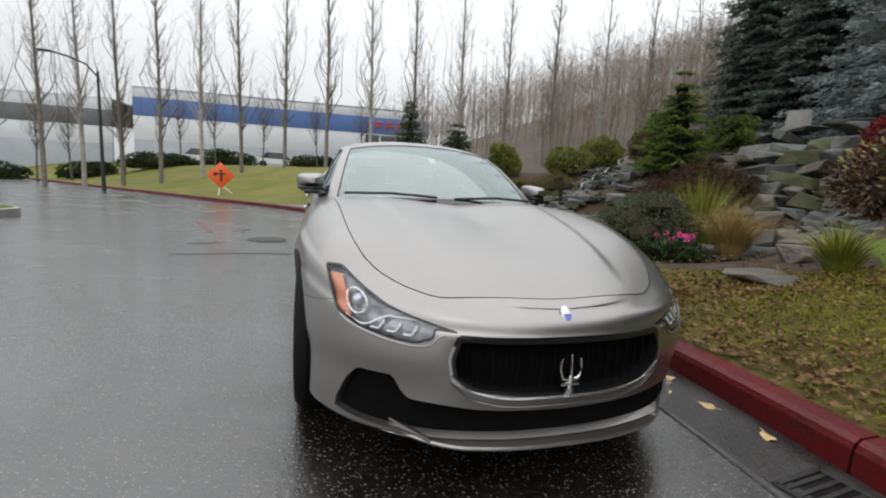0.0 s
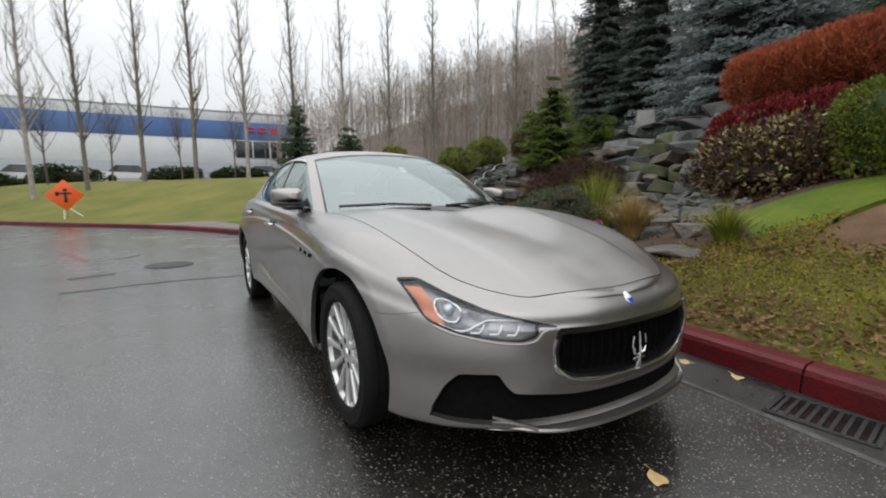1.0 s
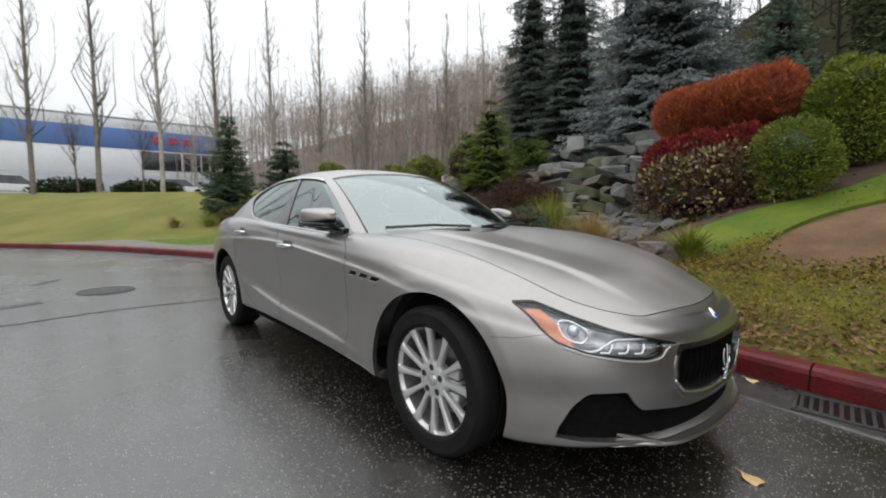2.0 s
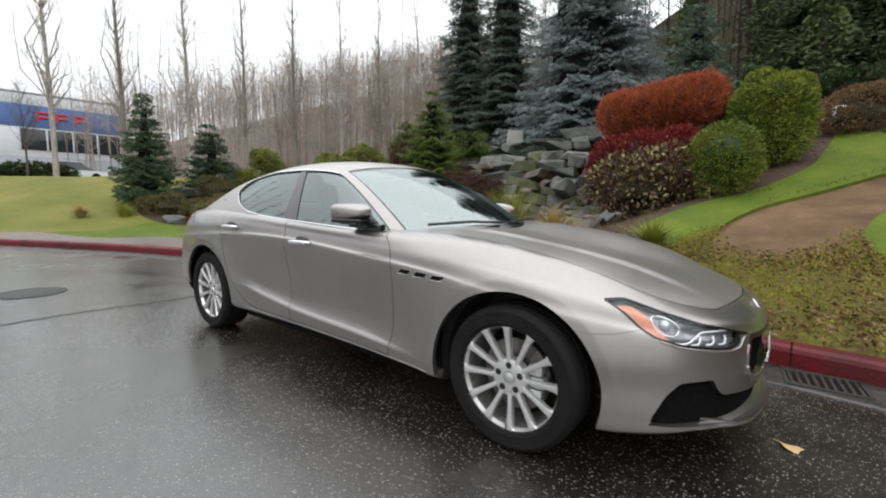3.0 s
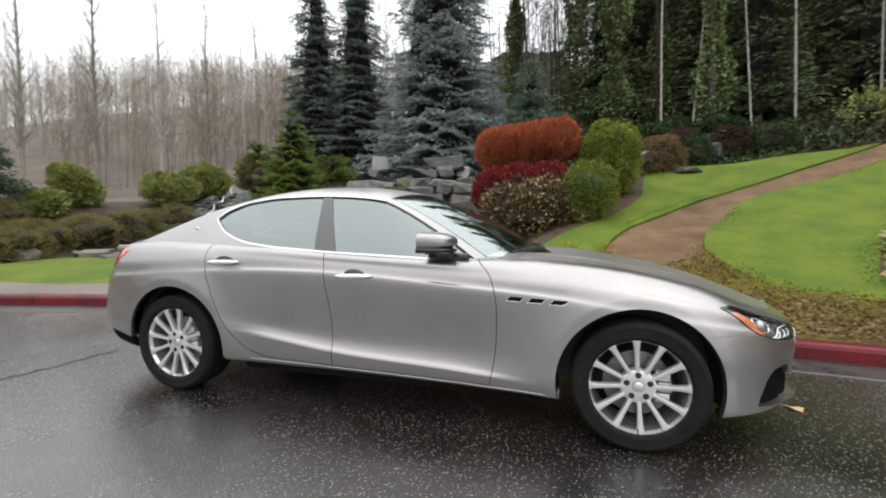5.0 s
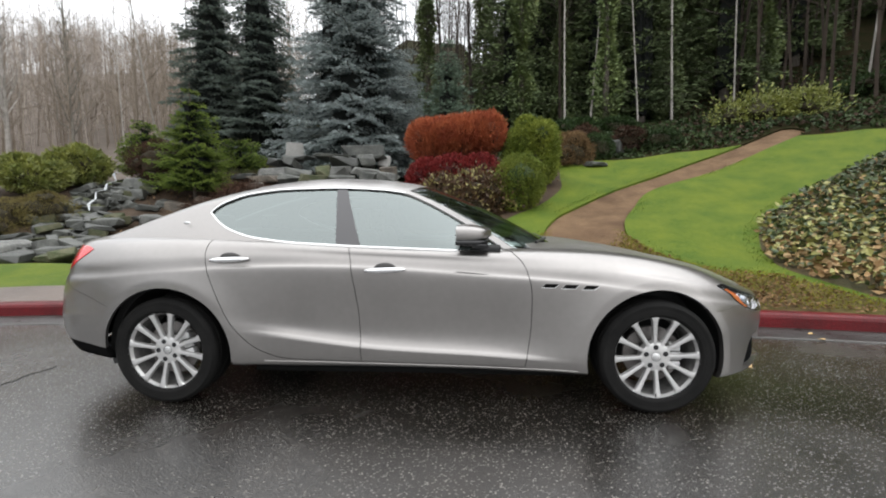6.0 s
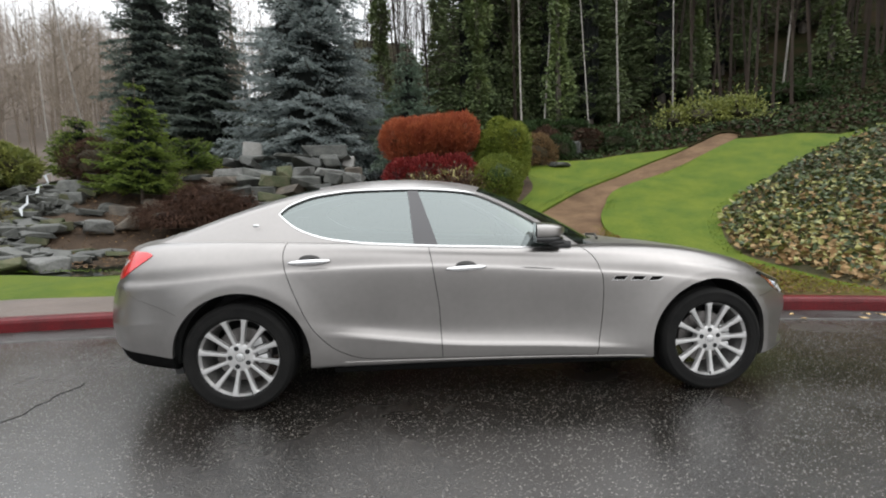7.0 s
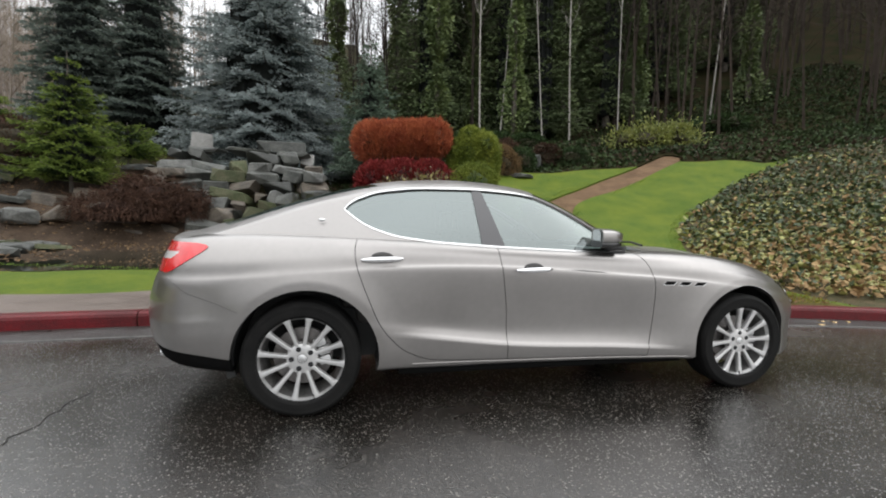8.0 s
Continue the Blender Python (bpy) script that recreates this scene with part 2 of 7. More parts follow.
def asphalt():
    """Wet asphalt: dark binder, stone chips of several greys, a few pale ones, and a broken film of water."""
    m = bpy.data.materials.new("wet_asphalt")
    m.use_nodes = True
    t = m.node_tree
    b = t.nodes["Principled BSDF"]
    tc = t.nodes.new("ShaderNodeTexCoord")

    def node(kind, **values):
        nd = t.nodes.new(kind)
        for k, v in values.items():
            nd.inputs[k.replace("_", " ")].default_value = v
        return nd

    def link(a, c):
        t.links.new(a, c)

    chips = node("ShaderNodeTexVoronoi", Scale=105.0)
    pale = node("ShaderNodeTexVoronoi", Scale=88.0)
    wet = node("ShaderNodeTexNoise", Scale=.55, Detail=5.0, Roughness=.6)
    worn = node("ShaderNodeTexNoise", Scale=3.5, Detail=4.0)
    ragged = node("ShaderNodeTexNoise", Scale=160.0, Detail=2.0)
    link(tc.outputs["Object"], ragged.inputs["Vector"])
    bent = t.nodes.new("ShaderNodeVectorMath")
    bent.operation = "MULTIPLY_ADD"
    bent.inputs[1].default_value = (.011, .011, .011)
    link(ragged.outputs["Color"], bent.inputs[0])
    link(tc.outputs["Object"], bent.inputs[2])
    for nd in (chips, pale):
        link(bent.outputs[0], nd.inputs["Vector"])
    for nd in (wet, worn):
        link(tc.outputs["Object"], nd.inputs["Vector"])
    sep = t.nodes.new("ShaderNodeSeparateColor")
    link(chips.outputs["Color"], sep.inputs[0])
    shade = node("ShaderNodeMapRange", To_Min=.001, To_Max=.020)
    link(sep.outputs[0], shade.inputs["Value"])
    sep2 = t.nodes.new("ShaderNodeSeparateColor")
    link(pale.outputs["Color"], sep2.inputs[0])
    is_pale = t.nodes.new("ShaderNodeMath")
    is_pale.operation = "GREATER_THAN"
    is_pale.inputs[1].default_value = .48
    link(sep2.outputs[1], is_pale.inputs[0])
    small = t.nodes.new("ShaderNodeMath")
    small.operation = "LESS_THAN"
    size = node("ShaderNodeMapRange", To_Min=.10, To_Max=.40)
    link(sep2.outputs[0], size.inputs["Value"])
    link(pale.outputs["Distance"], small.inputs[0])
    link(size.outputs[0], small.inputs[1])
    both = t.nodes.new("ShaderNodeMath")
    both.operation = "MULTIPLY"
    link(is_pale.outputs[0], both.inputs[0])
    link(small.outputs[0], both.inputs[1])
    tone = node("ShaderNodeMapRange", From_Min=.3, From_Max=.7, To_Min=.65, To_Max=1.35)
    link(worn.outputs["Fac"], tone.inputs["Value"])
    mul = t.nodes.new("ShaderNodeMath")
    mul.operation = "MULTIPLY"
    link(shade.outputs[0], mul.inputs[0])
    link(tone.outputs[0], mul.inputs[1])
    mix = t.nodes.new("ShaderNodeMix")
    mix.data_type = "RGBA"
    link(both.outputs[0], mix.inputs["Factor"])
    tint = t.nodes.new("ShaderNodeMix")
    tint.data_type, tint.blend_type = "RGBA", "MULTIPLY"
    tint.inputs["Factor"].default_value = 1.0
    link(mul.outputs[0], tint.inputs["A"])
    tint.inputs["B"].default_value = (1.14, .98, .82, 1)
    link(tint.outputs["Result"], mix.inputs["A"])
    chip = node("ShaderNodeMapRange", To_Min=.02, To_Max=.25)
    link(sep2.outputs[2], chip.inputs["Value"])
    warm = t.nodes.new("ShaderNodeMix")
    warm.data_type, warm.blend_type = "RGBA", "MULTIPLY"
    warm.inputs["Factor"].default_value = 1.0
    link(chip.outputs[0], warm.inputs["A"])
    warm.inputs["B"].default_value = (1.05, .97, .86, 1)
    link(warm.outputs["Result"], mix.inputs["B"])
    link(mix.outputs["Result"], b.inputs["Base Color"])
    film = node("ShaderNodeMapRange", From_Min=.38, From_Max=.62, To_Min=.17, To_Max=.30)
    link(wet.outputs["Fac"], film.inputs["Value"])
    proud = t.nodes.new("ShaderNodeMix")
    proud.inputs["B"].default_value = .45
    link(both.outputs[0], proud.inputs["Factor"])
    link(film.outputs[0], proud.inputs["A"])
    link(proud.outputs["Result"], b.inputs["Roughness"])
    rise = node("ShaderNodeMapRange", From_Min=.38, From_Max=.62, To_Min=.12, To_Max=.45)
    link(wet.outputs["Fac"], rise.inputs["Value"])
    b.inputs["Specular IOR Level"].default_value = .85
    b.inputs["IOR"].default_value = 1.62
    b.inputs["Coat Weight"].default_value, b.inputs["Coat Roughness"].default_value = .55, .22
    bp = node("ShaderNodeBump", Distance=.006)
    link(rise.outputs[0], bp.inputs["Strength"])
    link(chips.outputs["Distance"], bp.inputs["Height"])
    link(bp.outputs[0], b.inputs["Normal"])
    return m


ASPHALT = asphalt()
SOIL = mat("brown_soil", (0.026, 0.017, 0.011), (0.068, 0.046, 0.030), 2.0, 0.85, bump=0.7, bscale=30)
RED_KERB = mat("red_kerb_paint", (0.115, 0.007, 0.010), (0.052, 0.008, 0.009), 2.2, 0.3, 0.55, bump=0.3, bscale=60, fine=45, spec=0.22)



def sheet(name, xs, ys, height, material, parent=None):
    gx, gy = np.meshgrid(xs, ys)
    gz = height(gx, gy)
    V = np.stack([gx, gy, gz], 2).reshape(-1, 3)
    n = len(xs)
    F = [(j * n + i, j * n + i + 1, (j + 1) * n + i + 1, (j + 1) * n + i) for j in range(len(ys) - 1) for i in range(n - 1)]
    return mesh_of(name, V, F, material, True)


thing("road", "wet dark asphalt road with pale speckles and puddled gloss", "road", kind="structure", data=sheet("road", [-400, -60, -20, -8, -4, 0, 1.3, 60], [-300, -40, -10, 0, 10, 40, 300], lambda x, y: x * 0, ASPHALT))

# kerb: cast lengths with open joints, on one buried bed
prof = [(.006, -.05), (.0, .0), (.004, .105), (.016, .132), (.045, .149), (.16, .15), (.17, -.05)]


def kerb_strip(name, ya, yb, profile, material, steps):
    ky = np.linspace(ya, yb, steps)
    kx = spline(KERB_Y, KERB_X, ky)
    k = len(profile)
    V = [(kx[j] + a, ky[j], b) for j in range(steps) for a, b in profile]
    F = [(j * k + i, j * k + i + 1, (j + 1) * k + i + 1, (j + 1) * k + i) for j in range(steps - 1) for i in range(k - 1)]
    F += [tuple(range(k))[::-1], tuple(range((steps - 1) * k, steps * k))]
    return mesh_of(name, V, F, material)


kerb = thing("kerb", "red-painted concrete kerb, wet and scuffed", "kerb", kind="structure", data=kerb_strip("kerb", -40, 40, [(.02, -.05), (.02, .10), (.15, .12), (.15, -.05)], SOIL, 160))
for k in range(-14, 15):
    ya = KERB_JOINT + 2.95 * k
    ob = new("kerb_stone", kerb_strip("kerb_stone", ya + .006, ya + 2.944, prof, RED_KERB, 13))
    ob.parent = kerb


# ---- the car: nose towards -y, ground at z = 0, axles at y = -1.499 and 1.499 ----
class Skin:
    """Half of a smooth shell (x >= 0), which is cut along lines into panels. A row: place, normal and two surface coordinates."""

    def __init__(self, grid, param):
        n, m, _ = grid.shape
        du, dv = np.gradient(grid, axis=0), np.gradient(grid, axis=1)
        nor = np.cross(du, dv)
        ln = np.linalg.norm(nor, axis=2, keepdims=True)
        nor = nor / np.maximum(ln, 1e-12)
        self.rows = np.concatenate([grid, nor, param], axis=2).reshape(n * m, -1)
        self.faces = [[i * m + j, (i + 1) * m + j, (i + 1) * m + j + 1, i * m + j + 1] for i in range(n - 1) for j in range(m - 1)]

    def cut(self, fn, jump=1e9):
        """Cuts along fn = 0, but not where fn leaps by more than jump between neighbours."""
        f = fn(self.rows)
        f = np.where(np.abs(f) < 1e-6, 1e-6, f)
        made, extra, faces = {}, [], []
        sign, base = f > 0, len(self.rows)
        rows = self.rows

        def mid(a, b):
            key = (a, b) if a < b else (b, a)
            if key not in made:
                s = f[key[0]] / (f[key[0]] - f[key[1]])
                made[key] = base + len(extra)
                extra.append(rows[key[0]] * (1 - s) + rows[key[1]] * s)
            return made[key]

        for face in self.faces:
            sg = [sign[v] for v in face]
            if all(sg) or not any(sg) or any(abs(f[a] - f[b]) > jump for a, b in zip(face, face[1:] + face[:1])):
                faces.append(face)
                continue
            pos, neg = [], []
            for k, a in enumerate(face):
                b = face[(k + 1) % len(face)]
                (pos if sign[a] else neg).append(a)
                if sign[a] != sign[b]:
                    c = mid(a, b)
                    pos.append(c)
                    neg.append(c)
            faces += [pos, neg]
        if extra:
            self.rows = np.concatenate([self.rows, np.array(extra)])
        self.faces = [q for q in faces if len(q) > 2]

    def take(self, fn):
        """Removes and gives the faces whose middles satisfy fn."""
        if not self.faces:
            return []
        mids = np.array([self.rows[q].mean(axis=0) for q in self.faces])
        keep = fn(mids)
        got = [q for q, k in zip(self.faces, keep) if k]
        self.faces = [q for q, k in zip(self.faces, keep) if not k]
        return got


def panel(name, rows, faces, material, parent, side=0, lift=0.0, wall=0.0, label=""):
    """A panel from cut faces. side 0: both halves in one mesh; -1, 1: that half alone. lift: raised by so much; wall: an edge turned inwards."""
    used = sorted({v for q in faces for v in q})
    if not used:
        return None
    at = {v: i for i, v in enumerate(used)}
    r = rows[used]
    nor = r[:, 3:6] / np.maximum(np.linalg.norm(r[:, 3:6], axis=1, keepdims=True), 1e-9)
    P = r[:, :3] + nor * lift
    fs = [[at[v] for v in q] for q in faces]
    N = nor
    if wall:
        count = {}
        for q in fs:
            for a, b in zip(q, q[1:] + q[:1]):
                count[(a, b)] = 1
        rim = [(a, b) for a, b in count if (b, a) not in count and not (P[a][0] < 1e-4 and P[b][0] < 1e-4)]
        P, N, fs = list(P), list(N), list(fs)
        low = {}
        for a, b in rim:
            for v in (a, b):
                if v not in low:
                    low[v] = (len(P), len(P) + 1)
                    P += [P[v], P[v] - N[v] * wall]
                    N += [N[v], N[v]]
            d = np.cross(P[b] - P[a], N[a])
            d = d / (np.linalg.norm(d) + 1e-9)
            for v in (a, b):
                for k in low[v]:
                    N[k] = d
            fs.append([low[b][0], low[a][0], low[a][1], low[b][1]])
        P, N = np.array(P), np.array(N)
    V, F, M = [], [], []
    for s in ((1, -1) if side == 0 else (side,)):
        o = len(V)
        flip = np.array((s, 1, 1))
        V += list(P * flip)
        M += list(N * flip)
        F += [[o + v for v in (q if s > 0 else q[::-1])] for q in fs]
    return part(name, mesh_of(name, V, F, material, True, M), None, parent, label)


def chain(points, pick):
    """Distance to a line of points, in the two coordinates that pick takes from a row."""
    pts = np.array(points, float)

    def fn(rows):
        q = pick(rows)
        best = np.full(len(q), 1e9)
        for a, b in zip(pts[:-1], pts[1:]):
            d = b - a
            s = np.clip(((q - a) @ d) / (d @ d), 0, 1)
            best = np.minimum(best, np.linalg.norm(q - a - s[:, None] * d, axis=1))
        return best
    return fn


def sided(points, pick):
    """The same distance, below nought on one side of the line."""
    pts = np.array(points, float)

    def fn(rows):
        q = pick(rows)
        best, out = np.full(len(q), 1e9), np.zeros(len(q))
        for a, b in zip(pts[:-1], pts[1:]):
            d = b - a
            s = np.clip(((q - a) @ d) / (d @ d), 0, 1)
            w = q - a - s[:, None] * d
            n = np.linalg.norm(w, axis=1)
            nearer = n < best
            side = np.sign(d[0] * (q[:, 1] - a[1]) - d[1] * (q[:, 0] - a[0]))
            out = np.where(nearer, n * side, out)
            best = np.minimum(best, n)
        return out
    return fn


def area(points, pick):
    """Signed distance to a closed outline (inside is below nought)."""
    pts = np.array(list(points) + [points[0]], float)
    edge = chain(pts, pick)

    def fn(rows):
        q = pick(rows)
        odd = np.zeros(len(q), bool)
        for a, b in zip(pts[:-1], pts[1:]):
            if a[1] == b[1]:
                continue
            odd ^= ((a[1] > q[:, 1]) != (b[1] > q[:, 1])) & (q[:, 0] < (b[0] - a[0]) * (q[:, 1] - a[1]) / (b[1] - a[1]) + a[0])
        return np.where(odd, -1, 1) * edge(rows)
    return fn


def soft(points, k=0.2, closed=False):
    """A rounded line through the corners of a coarse one."""
    pts = [Vector(p) for p in points]
    for _ in range(2):
        out = [] if closed else [pts[0]]
        m = len(pts)
        for i in range(m if closed else m - 1):
            a, b = pts[i], pts[(i + 1) % m]
            out += [a.lerp(b, k), a.lerp(b, 1 - k)]
        pts = out + ([] if closed else [pts[-1]])
    return [tuple(p) for p in pts]


XZ, YZ, XY = (lambda r: r[:, [0, 2]]), (lambda r: r[:, [1, 2]]), (lambda r: r[:, [0, 1]])


def rail(values, t, even=True):
    """A line through station values (Catmull-Rom), mirrored at both ends."""
    v = np.asarray(values, float)
    s = 1 if even else -1
    v = np.concatenate([[s * v[1]], v, [s * v[-2]]])
    i = np.clip(np.floor(t).astype(int), 0, len(v) - 4)
    f = t - i
    a, b, c, d = v[i], v[i + 1], v[i + 2], v[i + 3]
    return 0.5 * (2*b + (c - a)*f + (2*a - 5*b + 4*c - d)*f**2 + (3*b - a - 3*c + d)*f**3)


def smooth_rows(a, passes):
    """Fairs a grid along its length, with the ends held."""
    for _ in range(passes):
        a[1:-1] = 0.25 * a[:-2] + 0.5 * a[1:-1] + 0.25 * a[2:]
    return a


def lower_shell():
    """Side, bumpers, bonnet and boot as one sheet that goes round the car, from the nose's middle to the tail's."""
    nu, nv = 361, 118
    t = np.linspace(0, 14, nu)
    X = rail([0, .26, .51, .732, .856, .912, .918, .898, .898, .918, .938, .915, .83, .52, 0], t, False)
    Y = rail([-2.42, -2.40, -2.315, -2.11, -1.825, -1.45, -1.05, -.50, .20, .85, 1.45, 1.95, 2.24, 2.43, 2.48], t)
    # feature lines from the floor up: height, and inset from the plan line
    heights = [
        [.215, .215, .21, .195, .19, .19, .195, .20, .21, .22, .24, .27, .29, .30, .30],
        [.232, .232, .23, .212, .205, .215, .222, .23, .24, .25, .27, .29, .31, .31, .31],
        [.29, .29, .29, .28, .28, .29, .305, .34, .375, .455, .50, .45, .43, .43, .43],
        [.40, .40, .40, .40, .40, .42, .44, .46, .48, .54, .59, .55, .53, .53, .53],
        [.50, .50, .50, .50, .51, .55, .60, .63, .66, .69, .71, .67, .65, .65, .65],
        [.575, .58, .585, .60, .64, .70, .76, .80, .845, .85, .82, .78, .77, .77, .77],
        [.60, .605, .612, .635, .685, .745, .795, .832, .876, .887, .86, .825, .815, .815, .815],
        [.635, .64, .655, .685, .755, .825, .865, .89, .925, .955, .94, .91, .89, .89, .89],
        [.665, .67, .69, .745, .83, .905, .94, .95, .975, 1.015, 1.03, 1.02, 1.0, 1.0, 1.0]]
    insets = [
        [.10, .10, .10, .10, .10, .11, .13, .13, .13, .13, .13, .13, .15, .16, .16],
        [.03, .03, .025, .02, .02, .025, .03, .03, .03, .03, .03, .04, .06, .07, .07],
        [.02, .02, .012, .008, .008, .005, .004, .0, .0, .004, .005, .005, .01, .02, .02],
        [.02, .02, .015, .01, .008, .0, .004, .006, .006, .005, .0, .0, .0, .0, .0],
        [.01, .01, .005, .0, .0, .0, .003, .006, .006, .003, -.005, .0, .0, .005, .01],
        [.015, .015, .015, .012, .01, .003, .002, .003, .003, .004, .002, .010, .03, .035, .04],
        [.025, .025, .03, .03, .025, .012, .014, .019, .019, .018, .010, .024, .05, .055, .06],
        [.045, .045, .05, .055, .05, .035, .032, .034, .034, .034, .03, .045, .075, .08, .09],
        [.085, .09, .12, .145, .145, .13, .105, .065, .06, .075, .10, .125, .14, .13, .12]]
    H = [rail(h, t) for h in heights]
    D = [rail(d, t) for d in insets]
    CY = rail([-2.335, -2.31, -2.23, -2.045, -1.76, -1.40, -1.02, -.5, .2, .85, 1.45, 1.92, 2.17, 2.34, 2.40], t)
    CZ = rail([.668, .682, .714, .783, .84, .89, .955, .98, .99, 1.02, 1.045, 1.06, 1.055, 1.035, 1.0], t)
    dx, dy = np.gradient(X, t), np.gradient(Y, t)
    ln = np.hypot(dx, dy)
    nx, ny = -dy / ln, dx / ln
    lines = [np.stack([np.maximum(X + nx * d, 0), Y + ny * d, h], 1) for h, d in zip(H, D)]
    T, C = lines[-1], np.stack([np.zeros(nu), CY, CZ], 1)
    span = np.linalg.norm(T - C, axis=1)
    for f, k in ((.2, .030), (.42, .036), (.62, .028), (.82, .012)):
        p = T * (1 - f) + C * f
        p[:, 2] += k * span
        lines.append(p)
    lines.append(C)
    net = np.stack(lines, 1)
    # across: a curve through the feature lines, closer at the shoulder
    K = net.shape[1]
    s = np.linspace(0, K - 1, nv)
    ext = np.concatenate([net[:, :1] * 2 - net[:, 1:2], net, net[:, -2:-1] * np.array((-1, 1, 1))], 1)
    i = np.clip(np.floor(s).astype(int), 0, K - 2)
    f = (s - i)[None, :, None]
    a, b, c, d = ext[:, i], ext[:, i + 1], ext[:, i + 2], ext[:, i + 3]
    grid = 0.5 * (2*b + (c - a)*f + (2*a - 5*b + 4*c - d)*f**2 + (3*b - a - 3*c + d)*f**3)
    grid = smooth_rows(grid, 22)
    for _ in range(2):
        grid[:, 1:-1] = 0.25 * grid[:, :-2] + 0.5 * grid[:, 1:-1] + 0.25 * grid[:, 2:]
    # the doors tuck in below the upper crease, more and more, and flare out at the lower one
    q = np.clip((s - 2) / 3, 0, 1)[None, :]
    hollow = .100 * q ** .6 * (1 - q) ** 1.7
    along = (ease(-1.12, -.55, Y) * (1 - ease(.62, 1.12, Y)))[:, None]
    grid[..., 0] += nx[:, None] * hollow * along
    grid[..., 1] += ny[:, None] * hollow * along
    # a short crease in the rear bumper's corner
    q = np.clip((s - 3.2) / 1.8, 0, 1)[None, :]
    along = (ease(1.85, 2.05, Y) * (1 - ease(2.26, 2.40, Y)))[:, None]
    hollow = .050 * q * (1 - q) ** 1.6 * along
    grid[..., 0] += nx[:, None] * hollow
    grid[..., 1] += ny[:, None] * hollow
    # the bonnet's middle stands proud between two long creases
    gx, gy = grid[..., 0], grid[..., 1]
    crease = .335 + .15 * (gy + 2.2)
    grid[..., 2] += .011 * (1 - ease(crease - .012, crease + .045, gx)) * ease(-2.27, -1.95, gy) * (1 - ease(-1.15, -.90, gy)) * (s[None, :] > 7.9)
    # flat lips round the wheel arches
    for wy, wz in ((-1.497, .332), (1.47, .335)):
        far = np.hypot(grid[..., 1] - wy, grid[..., 2] - wz)
        lip = np.where(far < .455, 1.0, np.clip(1 - (far - .455) / .15, 0, 1) ** 1.7)
        grid[..., 0] += .013 * lip * (grid[..., 0] > .7) * (s[None, :] < 7)
    grid[..., 0] = np.maximum(grid[..., 0], 0)
    grid[0, :, 0] = grid[-1, :, 0] = grid[:, -1, 0] = 0
    param = np.stack(np.broadcast_arrays(t[:, None], s[None, :]), 2)
    sk = Skin(grid, param)
    # where the lines meet at the nose and tail, the normals come from the rows beside
    near = sk.rows.reshape(nu, nv, -1)
    top = s > 7.8
    for a, b in ((0, 3), (1, 3), (2, 3), (-1, -4), (-2, -4), (-3, -4)):
        near[a, top, 3:6] = near[b, top, 3:6]
    mid = sk.rows[:, 0] < 1e-6
    sk.rows[mid, 3] = 0
    return sk


def upper_shell():
    """Windscreen, roof, pillars, side windows and rear window."""
    nu, nv = 161, 73
    k = [-1.02, -.80, -.55, -.30, -.08, .15, .45, .80, 1.15, 1.50, 1.80, 2.05, 2.32]
    s = np.linspace(k[0], k[-1], nu)
    cz = spline(k, [.965, 1.085, 1.21, 1.32, 1.395, 1.435, 1.455, 1.445, 1.40, 1.308, 1.212, 1.122, 1.03], s)
    xr = spline(k, [.775, .74, .70, .66, .625, .612, .61, .612, .622, .64, .66, .675, .68], s)
    zr = spline(k, [.915, 1.03, 1.15, 1.255, 1.325, 1.36, 1.375, 1.365, 1.33, 1.268, 1.182, 1.098, 1.01], s)
    xb = spline(k, [.83, .835, .84, .84, .84, .842, .845, .85, .85, .845, .83, .80, .75], s)
    zb = spline(k, [.86, .90, .92, .93, .935, .94, .95, .965, .985, .99, .985, .97, .93], s)
    bow = spline(k, [.34, .31, .27, .22, .16, .08, .02, -.06, -.16, -.22, -.25, -.26, -.26], s)
    lines = []
    for q, up in ((0, 0), (.3, .0), (.58, .0), (.82, .0), (.95, .0)):
        drop = (cz - zr) * (0.62 * q**2 + 0.38 * q**5)
        lines.append((xr * q, cz - drop))
    for q, out in ((.03, .012), (.14, .02), (.36, .022), (.62, .018), (.85, .008), (1.0, .0)):
        lines.append((xr + (xb - xr) * q + out, zr + (zb - zr) * q))
    net = np.stack([np.stack([x, s + bow * np.minimum(1, (x / .78))**2, z], 1) for x, z in lines], 1)
    K = net.shape[1]
    v = np.linspace(0, K - 1, nv)
    ext = np.concatenate([net[:, 1:2] * np.array((-1, 1, 1)), net, net[:, -1:] * 2 - net[:, -2:-1]], 1)
    i = np.clip(np.floor(v).astype(int), 0, K - 2)
    f = (v - i)[None, :, None]
    a, b, c, d = ext[:, i], ext[:, i + 1], ext[:, i + 2], ext[:, i + 3]
    grid = 0.5 * (2*b + (c - a)*f + (2*a - 5*b + 4*c - d)*f**2 + (3*b - a - 3*c + d)*f**3)
    grid = smooth_rows(grid, 6)
    for _ in range(2):
        grid[:, 1:-1] = 0.25 * grid[:, :-2] + 0.5 * grid[:, 1:-1] + 0.25 * grid[:, 2:]
    grid[:, 0, 0] = 0
    grid = grid[:, ::-1]
    v = v[::-1]
    param = np.stack(np.broadcast_arrays(s[:, None], v[None, :]), 2)
    sk = Skin(grid, param)
    sk.rows[sk.rows[:, 0] < 1e-6, 3] = 0
    return sk


